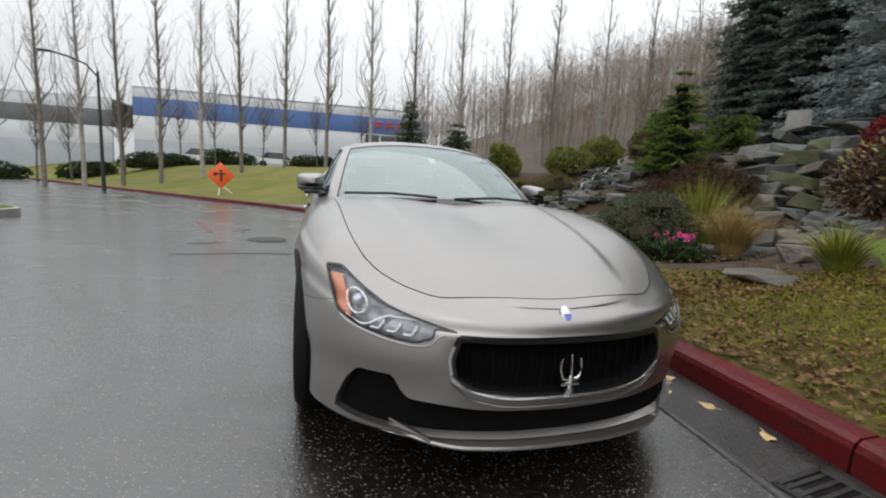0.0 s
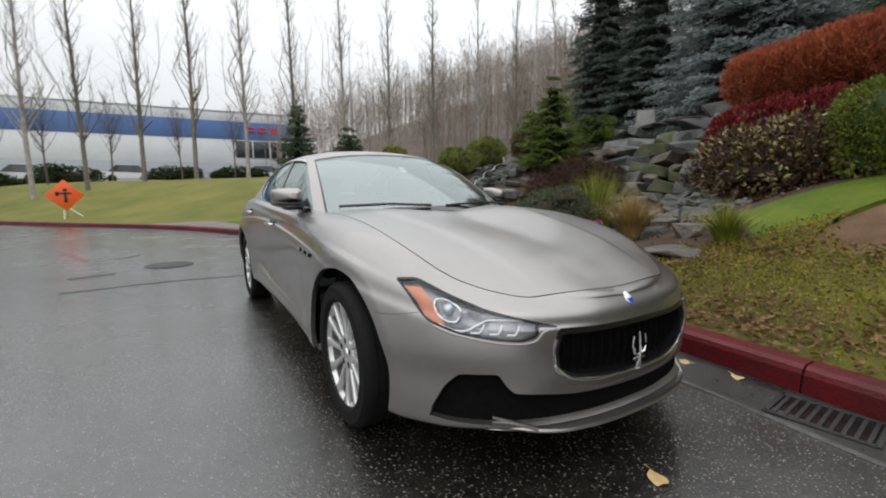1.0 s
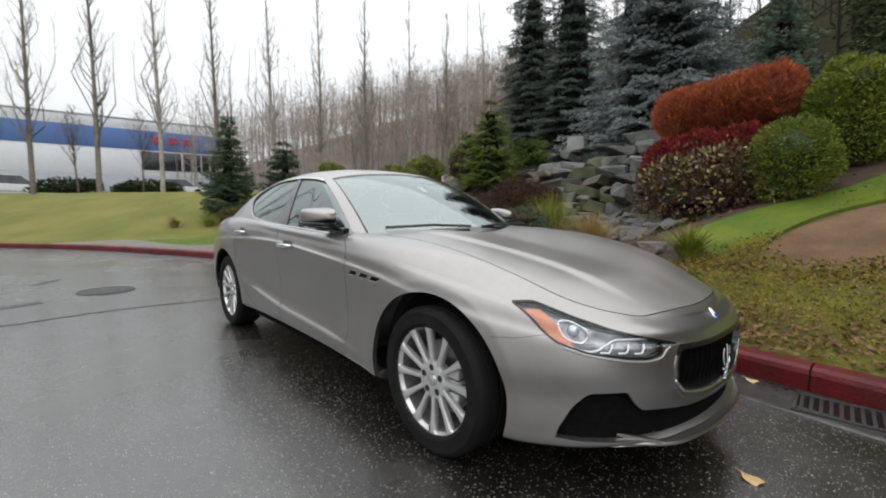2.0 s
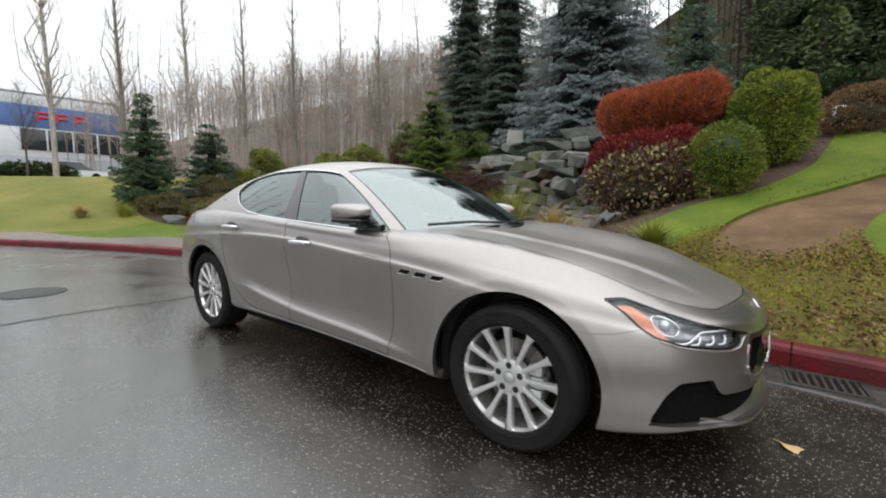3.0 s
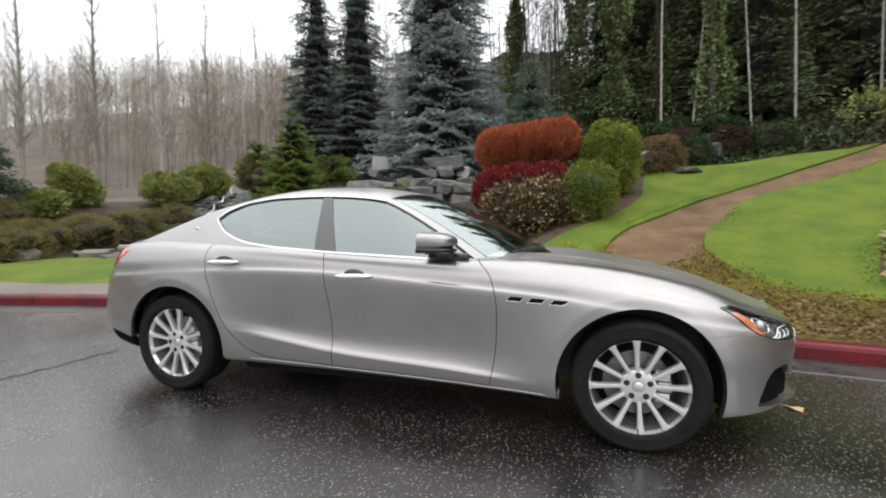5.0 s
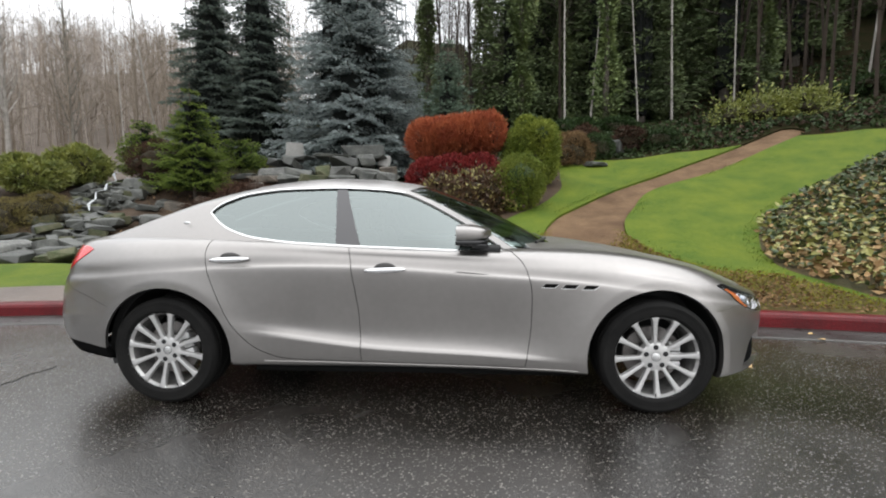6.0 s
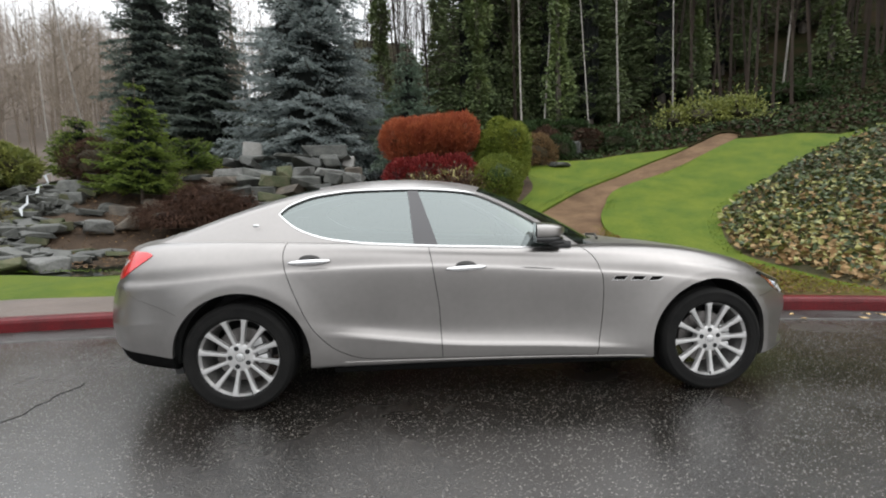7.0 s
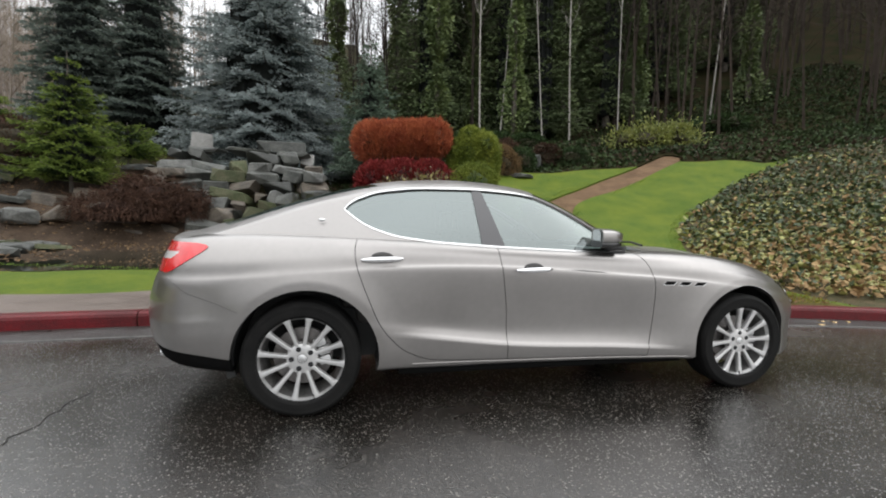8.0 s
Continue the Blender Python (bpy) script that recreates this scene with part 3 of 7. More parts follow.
car = thing("parked_car", "wet grey metallic four-door sports saloon parked beside the red kerb", "car")
LAMP_SHELL = mat("lamp_chrome", (.36, .36, .37), (.10, .10, .105), 26, .15, .3, metal=.6, fine=70)
# near-black for black plastic, and for openings whose unlit depth is only painted
VOID = mat("unlit_black_mesh", (0.004, 0.004, 0.004), (0.007, 0.007, 0.007), 40, 0.9, 1.0, spec=0.02)
DARK_SEAM = mat("seam_shadow_rubber", (0.01, 0.01, 0.01), rough=0.7)

AXLES, HUB_Z, ARCH = (-1.499, 1.499), 0.336, 0.408
low = lower_shell()
wheel_f = lambda r: np.hypot(r[:, 1] + 1.497, r[:, 2] - 0.332) - ARCH
wheel_r = lambda r: np.hypot(r[:, 1] - 1.47, r[:, 2] - 0.335) - ARCH
GAP = 0.0022
seam = lambda pts, pick: (chain(pts, pick), sided(pts, pick))
lamp = area(soft([(.787, .747), (.725, .752), (.66, .702), (.59, .662), (.52, .640), (.435, .618), (.385, .606), (.385, .600), (.448, .604), (.458, .575), (.51, .556), (.58, .560), (.68, .576), (.752, .612)], .10, True), XZ)
grille = area(soft([(-.2, .592), (.25, .592), (.385, .597), (.413, .52), (.398, .44), (.32, .40), (.16, .382), (-.16, .379)], .12, True), XZ)
intake = area(soft([(-.2, .335), (.30, .345), (.44, .36), (.525, .365), (.548, .39), (.575, .437), (.68, .43), (.715, .375), (.745, .29), (.748, .252), (.70, .246), (.55, .243), (.3, .240), (-.2, .240)], .1, True), XZ)
tail = area(soft([(1.985, .975), (2.08, .992), (2.6, .985), (2.6, .87), (2.26, .815), (2.20, .835)], .15, True), YZ)
clear = area([(2.165, .940), (2.225, .897), (2.6, .875), (2.6, .925)], YZ)
hood, hood_side = seam(soft([(-.1, -2.29), (.1, -2.288), (.2, -2.278), (.30, -2.262), (.41, -2.232), (.46, -2.20), (.53, -2.135), (.60, -2.04), (.648, -1.94), (.68, -1.80), (.70, -1.62), (.715, -1.2), (.735, -.7)]), XY)
cut_rear, cut_rear_side = seam(soft([(1.15, 1.13), (1.21, .99), (1.20, .88), (1.15, .74), (1.06, .52), (.93, .375), (.80, .315), (.70, .297), (.2, .283), (-.73, .268)]), YZ)
cut_mid, cut_mid_side = seam([(.335, 1.02), (.31, .88), (.27, .61), (.255, .288)], YZ)
cut_front, cut_front_side = seam(soft([(-.62, .985), (-.73, .89), (-.775, .74), (-.77, .47), (-.735, .268)]), YZ)
seam_f, seam_f_side = seam([(-1.83, .607), (-1.93, .615), (-2.03, .64)], YZ)
seam_r, seam_r_side = seam([(1.83, .62), (1.95, .67), (2.10, .72), (2.22, .80)], YZ)
front_mask = lambda r: (r[:, 1] < -1.7) & (r[:, 7] < 9.2)
# the bumpers' seams are finer than the doors'
fine = lambda f: (lambda r: 2.6 * f(r))
seam_f, seam_f_side, seam_r, seam_r_side = (fine(f) for f in (seam_f, seam_f_side, seam_r, seam_r_side))
SIDE_LINES = (cut_rear, cut_mid, cut_front, seam_f, seam_r)
for fn in (wheel_f, wheel_r):
    low.cut(fn)
for fn in (cut_rear_side, cut_mid_side, cut_front_side, seam_f_side, seam_r_side):
    for g in (GAP, -GAP):
        low.cut(lambda r, f=fn, e=g: np.where((r[:, 7] < 9.0) & (r[:, 0] > .4), f(r) + e, .5), .28)
for g in (GAP, -GAP):
    low.cut(lambda r, e=g: np.where((r[:, 7] > 6.2) & (r[:, 1] < -.4), hood_side(r) + e, .5), .28)
amber = lambda r: np.minimum(r[:, 0] - (.722 + .15 * (r[:, 2] - .68)), .726 - r[:, 2])
low.cut(lambda r: np.where(front_mask(r), amber(r), .5))
low.cut(lambda r: np.where(front_mask(r), grille(r) + .008, .5))
for fn, w in ((lamp, .007), (grille, .02), (intake, 0.0)):
    low.cut(lambda r, f=fn: np.where(front_mask(r), f(r), .5))
    if w:
        low.cut(lambda r, f=fn, e=w: np.where(front_mask(r), f(r) + e, .5))
tail_mask = lambda r: (r[:, 1] > 1.8) & (r[:, 0] > .45)
low.cut(lambda r: np.where(tail_mask(r), tail(r), .5))
low.cut(lambda r: np.where(tail_mask(r), clear(r), .5))
valance = lambda r: r[:, 2] - (.352 + .14 * np.maximum(0, r[:, 1] - 1.85))
low.cut(lambda r: np.where(r[:, 1] > 1.5, valance(r), .5))
sill_line = lambda r: r[:, 2] - (.262 + .015 * r[:, 1])
low.cut(lambda r: np.where(np.abs(r[:, 1]) < 1.3, sill_line(r), .5))
deck = lambda r: np.minimum(np.minimum(.80 - r[:, 0], r[:, 1] + .78), 1.55 - r[:, 1])
low.take(lambda r: (wheel_f(r) < 0) & (r[:, 7] < 9))
low.take(lambda r: (wheel_r(r) < 0) & (r[:, 7] < 9))
low.take(lambda r: (r[:, 7] > 8.6) & (deck(r) > 0))
seams = low.take(lambda r: ((lamp(r) > -.002) | (r[:, 1] > -1.6)) & ((r[:, 7] < 9.0) & (r[:, 0] > .4) & (np.min([f(r) for f in SIDE_LINES], axis=0) < GAP)) | ((r[:, 7] > 6.2) & (hood(r) < GAP) & (r[:, 1] < -.5)))
f_lens = low.take(lambda r: front_mask(r) & (lamp(r) < -.007))
f_bezel = low.take(lambda r: front_mask(r) & (lamp(r) < 0))
f_grille = low.take(lambda r: front_mask(r) & (grille(r) < -.02))
f_chrome = low.take(lambda r: front_mask(r) & (grille(r) < 0) & (grille(r) > -.008) & (r[:, 2] < .56))
f_frame = low.take(lambda r: front_mask(r) & (grille(r) < 0))
f_intake = low.take(lambda r: front_mask(r) & (intake(r) < 0))
f_clear = low.take(lambda r: tail_mask(r) & (clear(r) < 0))
f_tail = low.take(lambda r: tail_mask(r) & (tail(r) < 0))
f_valance = low.take(lambda r: (r[:, 1] > 1.5) & (valance(r) < 0))
f_sill = low.take(lambda r: (np.abs(r[:, 1]) < 1.3) & (sill_line(r) < 0))
inside = lambda pts: area(pts, YZ)
rear_door_area = inside([(.335, 1.2), (.31, .88), (.27, .61), (.255, .285), (.70, .297), (.80, .315), (.93, .375), (1.06, .52), (1.15, .74), (1.20, .88), (1.21, .99), (1.15, 1.2)])
front_door_area = inside([(-.60, 1.2), (-.62, .985), (-.73, .89), (-.775, .74), (-.77, .47), (-.735, .268), (.255, .285), (.27, .61), (.31, .88), (.335, 1.2)])
on_side = lambda r: (r[:, 7] < 10.0) & (r[:, 0] > .6)
f_rdoor = low.take(lambda r: on_side(r) & (rear_door_area(r) < 0))
f_fdoor = low.take(lambda r: on_side(r) & (front_door_area(r) < 0))
bonnet_area = area(soft([(-.3, -2.29), (.1, -2.288), (.2, -2.278), (.30, -2.262), (.41, -2.232), (.46, -2.20), (.53, -2.135), (.60, -2.04), (.648, -1.94), (.68, -1.80), (.70, -1.62), (.715, -1.2), (.735, -.6)]) + [(-.3, -.6)], XY)
f_hood = low.take(lambda r: (r[:, 7] > 6.2) & (r[:, 1] < -.6) & (bonnet_area(r) < 0))
f_fbump = low.take(lambda r: (r[:, 1] < -1.0) & ((r[:, 2] < .607 + .12 * np.maximum(0, -1.83 - r[:, 1])) | (r[:, 1] < -2.15)) & (r[:, 1] < -1.45))
f_fend = low.take(lambda r: r[:, 1] < -.2)
f_rbump = low.take(lambda r: (r[:, 1] > 1.45) & (r[:, 2] < .62 + .43 * np.maximum(0, r[:, 1] - 1.83)) & (r[:, 7] < 8))
f_boot = low.take(lambda r: (r[:, 0] < .66) & (r[:, 1] > 1.5))
f_quarter = low.faces
R = low.rows
panel("bonnet", R, f_hood, BEADED, car, 0, 0, .02, "long wet metallic bonnet")
panel("front_bumper", R, f_fbump, PAINT, car, 0, 0, .03)
panel("rear_bumper", R, f_rbump, PAINT, car, 0, 0, .02)
panel("boot_lid", R, f_boot, BEADED, car, 0, 0, .02)
panel("panel_gap", R, seams, DARK_SEAM, car, 0, -.008, 0, "dark gaps between the panels")
panel("air_intake", R, f_intake, VOID, car, 0, -.028, 0, "black lower air intake")
panel("grille_mesh", R, f_grille, VOID, car, 0, -.05, 0, "black grille backing")
panel("grille_frame", R, f_frame, GLOSS, car, 0, .002, .07, "gloss black grille surround")
panel("grille_trim", R, f_chrome, BRIGHT, car, 0, .003, .02, "thin bright trim round the grille")
panel("rear_valance", R, f_valance, VOID, car, 0, -.004, .03, "black plastic rear valance")
doors = []
for side in (-1, 1):
    panel("front_fender", R, f_fend, PAINT, car, side, 0, .025)
    panel("rear_quarter_panel", R, f_quarter, PAINT, car, side, 0, .025)
    doors.append(panel("front_door", R, f_fdoor, PAINT, car, side, 0, .02))
    doors.append(panel("rear_door", R, f_rdoor, PAINT, car, side, 0, .02))
    panel("sill", R, f_sill, PAINT, car, side, -.014, .05, "narrow sill under the doors")
    lampbody = panel("headlight", R, f_bezel, GLOSS, car, side, .001, .022, "swept-back clear headlight")
    panel("lamp_housing", R, f_lens, LAMP_SHELL, lampbody, side, -.026, 0)
    panel("side_reflector", R, [q for q in f_lens if amber(R[q].mean(axis=0)[None])[0] > 0], AMBER, lampbody, side, -.010, .01, "amber corner reflector")
    panel("lens", R, f_lens, LENS, lampbody, side, -.002, 0, "clear lens")
    tl = panel("tail_light", R, f_tail, RED_LENS, car, side, .004, .03, "red tail light")
    panel("clear_lens", R, f_clear, WHITE_LENS, tl, side, .003, .02, "white inset in the tail light")

up = upper_shell()
lo_k, lo_v = [-.80, -.67, -.37, -.03, .32, .49, .81, 1.01, 1.17, 1.30], [.945, .95, .957, .97, .985, .995, 1.02, 1.055, 1.12, 1.22]
hi_k, hi_v = [-.80, -.71, -.58, -.40, -.21, -.03, .33, .63, .92, 1.14, 1.25, 1.32], [.88, .955, 1.055, 1.17, 1.262, 1.317, 1.358, 1.36, 1.345, 1.297, 1.235, 1.14]
dlo = lambda r: np.maximum(spline(lo_k, lo_v, r[:, 1]) - r[:, 2], r[:, 2] - spline(hi_k, hi_v, r[:, 1])) * .9
side_mask = lambda r: (r[:, 7] > 4.6)
up.cut(lambda r: np.where(side_mask(r), dlo(r), .5))
up.cut(lambda r: np.where(side_mask(r), dlo(r) + .008, .5))
pil = lambda r: np.abs(r[:, 1] - (.315 + .40 * (r[:, 2] - 1.0) * .55 + .03)) - (.075 - .12 * (r[:, 2] - 1.0))
up.cut(lambda r: np.where(side_mask(r), pil(r), .5))
up.cut(lambda r: r[:, 7] - 3.72)
up.cut(lambda r: r[:, 6] + .10)
up.cut(lambda r: r[:, 6] + .965)
up.cut(lambda r: r[:, 7] - 3.60)
up.cut(lambda r: r[:, 7] - 3.0)
up.cut(lambda r: r[:, 6] + .13)
up.cut(lambda r: r[:, 6] - 1.12)
up.cut(lambda r: r[:, 6] - 2.10)
f_win = up.take(lambda r: side_mask(r) & (dlo(r) < -.008) & (pil(r) > 0))
f_pil = up.take(lambda r: side_mask(r) & (dlo(r) < -.008))
f_trim = up.take(lambda r: side_mask(r) & (dlo(r) < 0))
f_scr = up.take(lambda r: (r[:, 7] < 3.60) & (r[:, 6] > -.965) & (r[:, 6] < -.13))
f_scrb = up.take(lambda r: (r[:, 7] < 3.72) & (r[:, 6] < -.10))
f_rscr = up.take(lambda r: (r[:, 7] < 3.0) & (r[:, 6] > 1.12) & (r[:, 6] < 2.10))
U = up.rows
panel("roof", U, up.faces, BEADED, car, 0, 0, .02, "grey roof with its pillars")
panel("windscreen", U, f_scr, GLASS, car, 0, -.004, 0, "rain-wet windscreen").visible_shadow = False
panel("windscreen_seal", U, f_scrb, GLOSS, car, 0, -.002, 0, "black windscreen seal")
panel("rear_window", U, f_rscr, GLASS, car, 0, -.004, 0, "sloping rear window").visible_shadow = False
for side in (-1, 1):
    for name, keep in (("rear_side_window", 1), ("front_side_window", -1)):
        mids = {id(q): U[q].mean(axis=0)[1] for q in f_win}
        w = panel(name, U, [q for q in f_win if (mids[id(q)] - .36) * keep > 0], SIDE_GLASS, car, side, -.012, 0, "tinted side window")
        w.visible_shadow = False
    panel("window_trim", U, f_trim, BRIGHT, car, side, .003, .008, "bright metal window surround")
    panel("door_pillar", U, f_pil, PILLAR, car, side, -.006, .01, "dark pillar between the side windows")


SIDE_ROWS = R[(R[:, 7] < 8.5) & (R[:, 0] > .6)]
NOSE_ROWS = R[(R[:, 1] < -1.7) & (R[:, 7] < 9)]


def on_flank(y, z, out=0.0, side=-1):
    """A place on the car's flank at that length and height, and the way out of it."""
    r = SIDE_ROWS[np.argmin((SIDE_ROWS[:, 1] - y)**2 + (SIDE_ROWS[:, 2] - z)**2)]
    return Vector((side * (r[0] + out * r[3]), y, z)), Vector((side * r[3], r[4], r[5]))


def on_nose(x, z, out=0.0):
    d = (NOSE_ROWS[:, 0] - abs(x))**2 + (NOSE_ROWS[:, 2] - z)**2
    k = np.argpartition(d, 8)[:8]
    w = 1 / (d[k] + 4e-5)
    r = (NOSE_ROWS[k] * w[:, None]).sum(0) / w.sum()
    s = 1 if x > 0 else -1
    return Vector((x + s * out * r[3], r[1] + out * r[4], z + out * r[5]))


def loop_body(rings, caps=True):
    """A body through rings of points, each with as many points."""
    bm = bmesh.new()
    vs = [[bm.verts.new(p) for p in ring] for ring in rings]
    n = len(vs[0])
    for A, B in zip(vs[:-1], vs[1:]):
        for k in range(n):
            bm.faces.new((A[k], A[(k + 1) % n], B[(k + 1) % n], B[k]))
    if caps:
        bm.faces.new(vs[0][::-1])
        bm.faces.new(vs[-1])
    bmesh.ops.recalc_face_normals(bm, faces=bm.faces)
    return bm


PILLAR_AT = (-.775, 1.40, 1.135)
LIGHT_GUIDE = mat("light_guide_white", (.8, .81, .83), rough=.25)


# wheels: the first is built with its outer face towards +x
spokes = []


def wheel_rim():
    bm = lathe([(.246, .098), (.247, .103), (.2455, .1045), (.243, .103), (.240, .092), (.233, .082), (.229, .07)], 72)
    for k in range(12):
        a = 2 * math.pi * k / 12 + .06
        ca, sa = math.cos(a), math.sin(a)
        rings = []
        for r, w, x, th in ((.040, .018, .080, .030), (.078, .0150, .083, .030), (.10, .0122, .085, .029), (.14, .0128, .088, .028), (.19, .0155, .093, .026), (.224, .0185, .097, .024), (.234, .024, .098, .026), (.241, .033, .097, .03)):
            ring = []
            for dx, dw in ((0, -.72), (.0025, 0), (0, .72), (-.008, 1.0), (-th, .9), (-th, -.9), (-.008, -1.0)):
                ring.append((x + dx, r * ca - w * dw * sa, r * sa + w * dw * ca))
            rings.append(ring)
        spokes.append(loop_body(rings))
    hub = lathe([(.0, .079), (.030, .080), (.032, .084), (.074, .085), (.085, .081), (.090, .068), (.090, .04), (.0, .04)], 48)
    me = bpy.data.meshes.new("tmp")
    hub.to_mesh(me)
    hub.free()
    bm.from_mesh(me)
    bmesh.ops.recalc_face_normals(bm, faces=bm.faces)
    return bm


TREAD = [(.236, -.098), (.25, -.112), (.285, -.119), (.312, -.114), (.328, -.104), (.335, -.088), (.3355, -.062), (.329, -.060), (.329, -.054), (.3358, -.052), (.336, -.012),
         (.329, -.010), (.329, .010), (.336, .012), (.3358, .052), (.329, .054), (.329, .060), (.3355, .062), (.335, .088), (.328, .104), (.314, .1135), (.312, .116),
         (.300, .1175), (.298, .1165), (.285, .119), (.262, .1165), (.260, .1178), (.252, .114), (.246, .108), (.240, .098)]
rim_bm = wheel_rim()
first_wheel = part("wheel", rim_bm, ALLOY, car, "twelve-spoke silver alloy wheel", pose(-.79, AXLES[0], HUB_Z, 0, 0, 180))
for sp in spokes:
    part("spoke", sp, ALLOY, first_wheel)
part("rim_barrel", lathe([(.230, .078), (.222, .02), (.218, -.09), (.238, -.10)], 48), mat("brake_dusted_barrel", (.24, .235, .23), (.10, .097, .094), 18, .4, .6, metal=.5), first_wheel)
part("tyre", lathe(TREAD, 96), RUBBER, first_wheel, "wet black tyre")
part("centre_cap", lathe([(0, .091), (.016, .090), (.025, .087), (.029, .078)], 32), BRIGHT, first_wheel)
for k in range(5):
    a = 2 * math.pi * k / 5 + .35
    part("wheel_bolt", lathe([(0, .0855), (.008, .0855), (.009, .0850), (.0155, .0856), (.0155, .07)], 16), GLOSS, first_wheel, "", pose(0, .0585 * math.cos(a), .0585 * math.sin(a)), smooth=False)
part("brake_disc", lathe([(0, .0), (.07, .0), (.07, .012), (.168, .012), (.168, -.01), (0, -.01)], 48), STEEL, first_wheel, "grey brake disc")
cal = bmesh.new()
for k in range(3):
    box(cal, .025 + .012, .128 - .012 * abs(k - 1), .055 * (k - 1), .05, .07, .050, .010)
part("brake_caliper", cal, mat("caliper_silver", (.5, .5, .5), (.42, .42, .42), 20, .35, metal=.6), first_wheel, "silver brake caliper")
tv = bmesh.new()
box(tv, .098, .0, -.243 + .018, .008, .006, .022, .002)
part("valve", tv, GLOSS, first_wheel)


def more_wheel(m):
    made = {}
    for o in (first_wheel, *first_wheel.children_recursive):
        made[o] = o.copy()
        scene.collection.objects.link(made[o])
        made[o].parent = made.get(o.parent, o.parent)
    made[first_wheel].matrix_basis = m


more_wheel(pose(-.80, AXLES[1], HUB_Z, 17, 0, 180))
more_wheel(pose(.79, AXLES[0], HUB_Z, 40, 0, 0))
more_wheel(pose(.80, AXLES[1], HUB_Z, 5, 0, 0))
# wheel wells, floor and underside
for y in (-1.497, 1.47):
    for s in (-1, 1):
        bm = bmesh.new()
        prev, inner = None, []
        for k in range(33):
            a = math.pi * (k / 32 * 1.16 - .08)
            p = (y + (ARCH + .004) * math.cos(a), .332 + (ARCH + .004) * math.sin(a))
            edge = .825 if y < 0 else .85
            wide = (y + (ARCH + .05) * math.cos(a), .332 + (ARCH + .05) * math.sin(a))
            ring = [bm.verts.new((s * .52, *p)), bm.verts.new((s * (edge - .03), *p)), bm.verts.new((s * (edge - .028), *wide))]
            if prev:
                bm.faces.new((prev[0], prev[1], ring[1], ring[0]))
                bm.faces.new((prev[1], prev[2], ring[2], ring[1]))
            prev = ring
            inner.append(ring[0])
        bm.faces.new(inner)
        part("wheel_well", bm, BLACK, car, "black wheel arch liner")
part("underbody", boxes((0, 0, .235, 1.50, 1.9, .04, .015), (0, 1.85, .30, 1.35, .7, .05, .02), (0, -1.88, .222, 1.1, .5, .02, .006), (0, 1.47, .5, 1.02, .86, .5, .02), (0, -1.497, .5, 1.02, .86, .5, .02)), BLACK, car)
part("cabin_floor", boxes((0, .08, .30, 1.56, 1.76, .05, .01), (0, -1.0, .62, 1.3, .06, .5, .01), (0, 1.60, .78, 1.0, .05, .46, .01)), CABIN, car)
for s in (-1, 1):
    part("door_lining", boxes((s * .79, .13, .64, .04, 1.72, .60, .012)), CABIN, car)
    # black strip under the doors, painted as the shade below the sill
    part("sill_blade", boxes((s * .828, -.05, .222, .05, 1.98, .040, .012)), VOID, car, "narrow black strip painting the shade under the sill")
part("dashboard", boxes((0, -.62, .86, 1.5, .42, .17, .05), (0, -.80, .93, 1.44, .34, .03, .012), (.36, -.50, .955, .36, .2, .05, .02)), CABIN, car)
part("sheet_of_paper", boxes((-.08, -.70, .952, .46, .16, .004, .001)), PAPER, car, "white sheet on the dashboard")
part("windscreen_sticker", boxes((.02, -.33, 1.262, .045, .004, .085, .001, Euler((radians(-62), 0, 0)).to_matrix().to_4x4())), PAPER, car, "small pale sticker on the windscreen")
ring = [(.36 + .185 * math.cos(a), -.36 + .07 * math.sin(a), .955 + .17 * math.sin(a)) for a in np.linspace(0, 2 * math.pi, 33)[:-1]]
wheel_s = part("steering_wheel", tube(ring, .016, 8, True), CABIN, car, "dark leather steering wheel")
part("spokes", boxes((.36, -.36, .955, .33, .03, .05, .012), (.36, -.39, .90, .06, .03, .1, .012)), CABIN, wheel_s)
for x in (-.36, .36):
    seat = part("front_seat", boxes((x, .02, .52, .50, .50, .16, .05), (x, .30, .80, .48, .14, .56, .06, Euler((radians(-14), 0, 0)).to_matrix().to_4x4())), CABIN, car, "dark leather seat")
    part("headrest", boxes((x, .41, 1.145, .27, .09, .17, .04)), CABIN, seat)
bench = part("rear_seat", boxes((0, .95, .56, 1.36, .5, .17, .05), (0, 1.30, .82, 1.34, .14, .52, .06, Euler((radians(-20), 0, 0)).to_matrix().to_4x4())), CABIN, car, "dark leather rear bench")
for x in (-.38, .38):
    part("headrest", boxes((x, 1.40, 1.12, .26, .09, .14, .04)), CABIN, bench)
part("rear_view_mirror", boxes((0, -.22, 1.275, .24, .03, .07, .012)), BLACK, car)

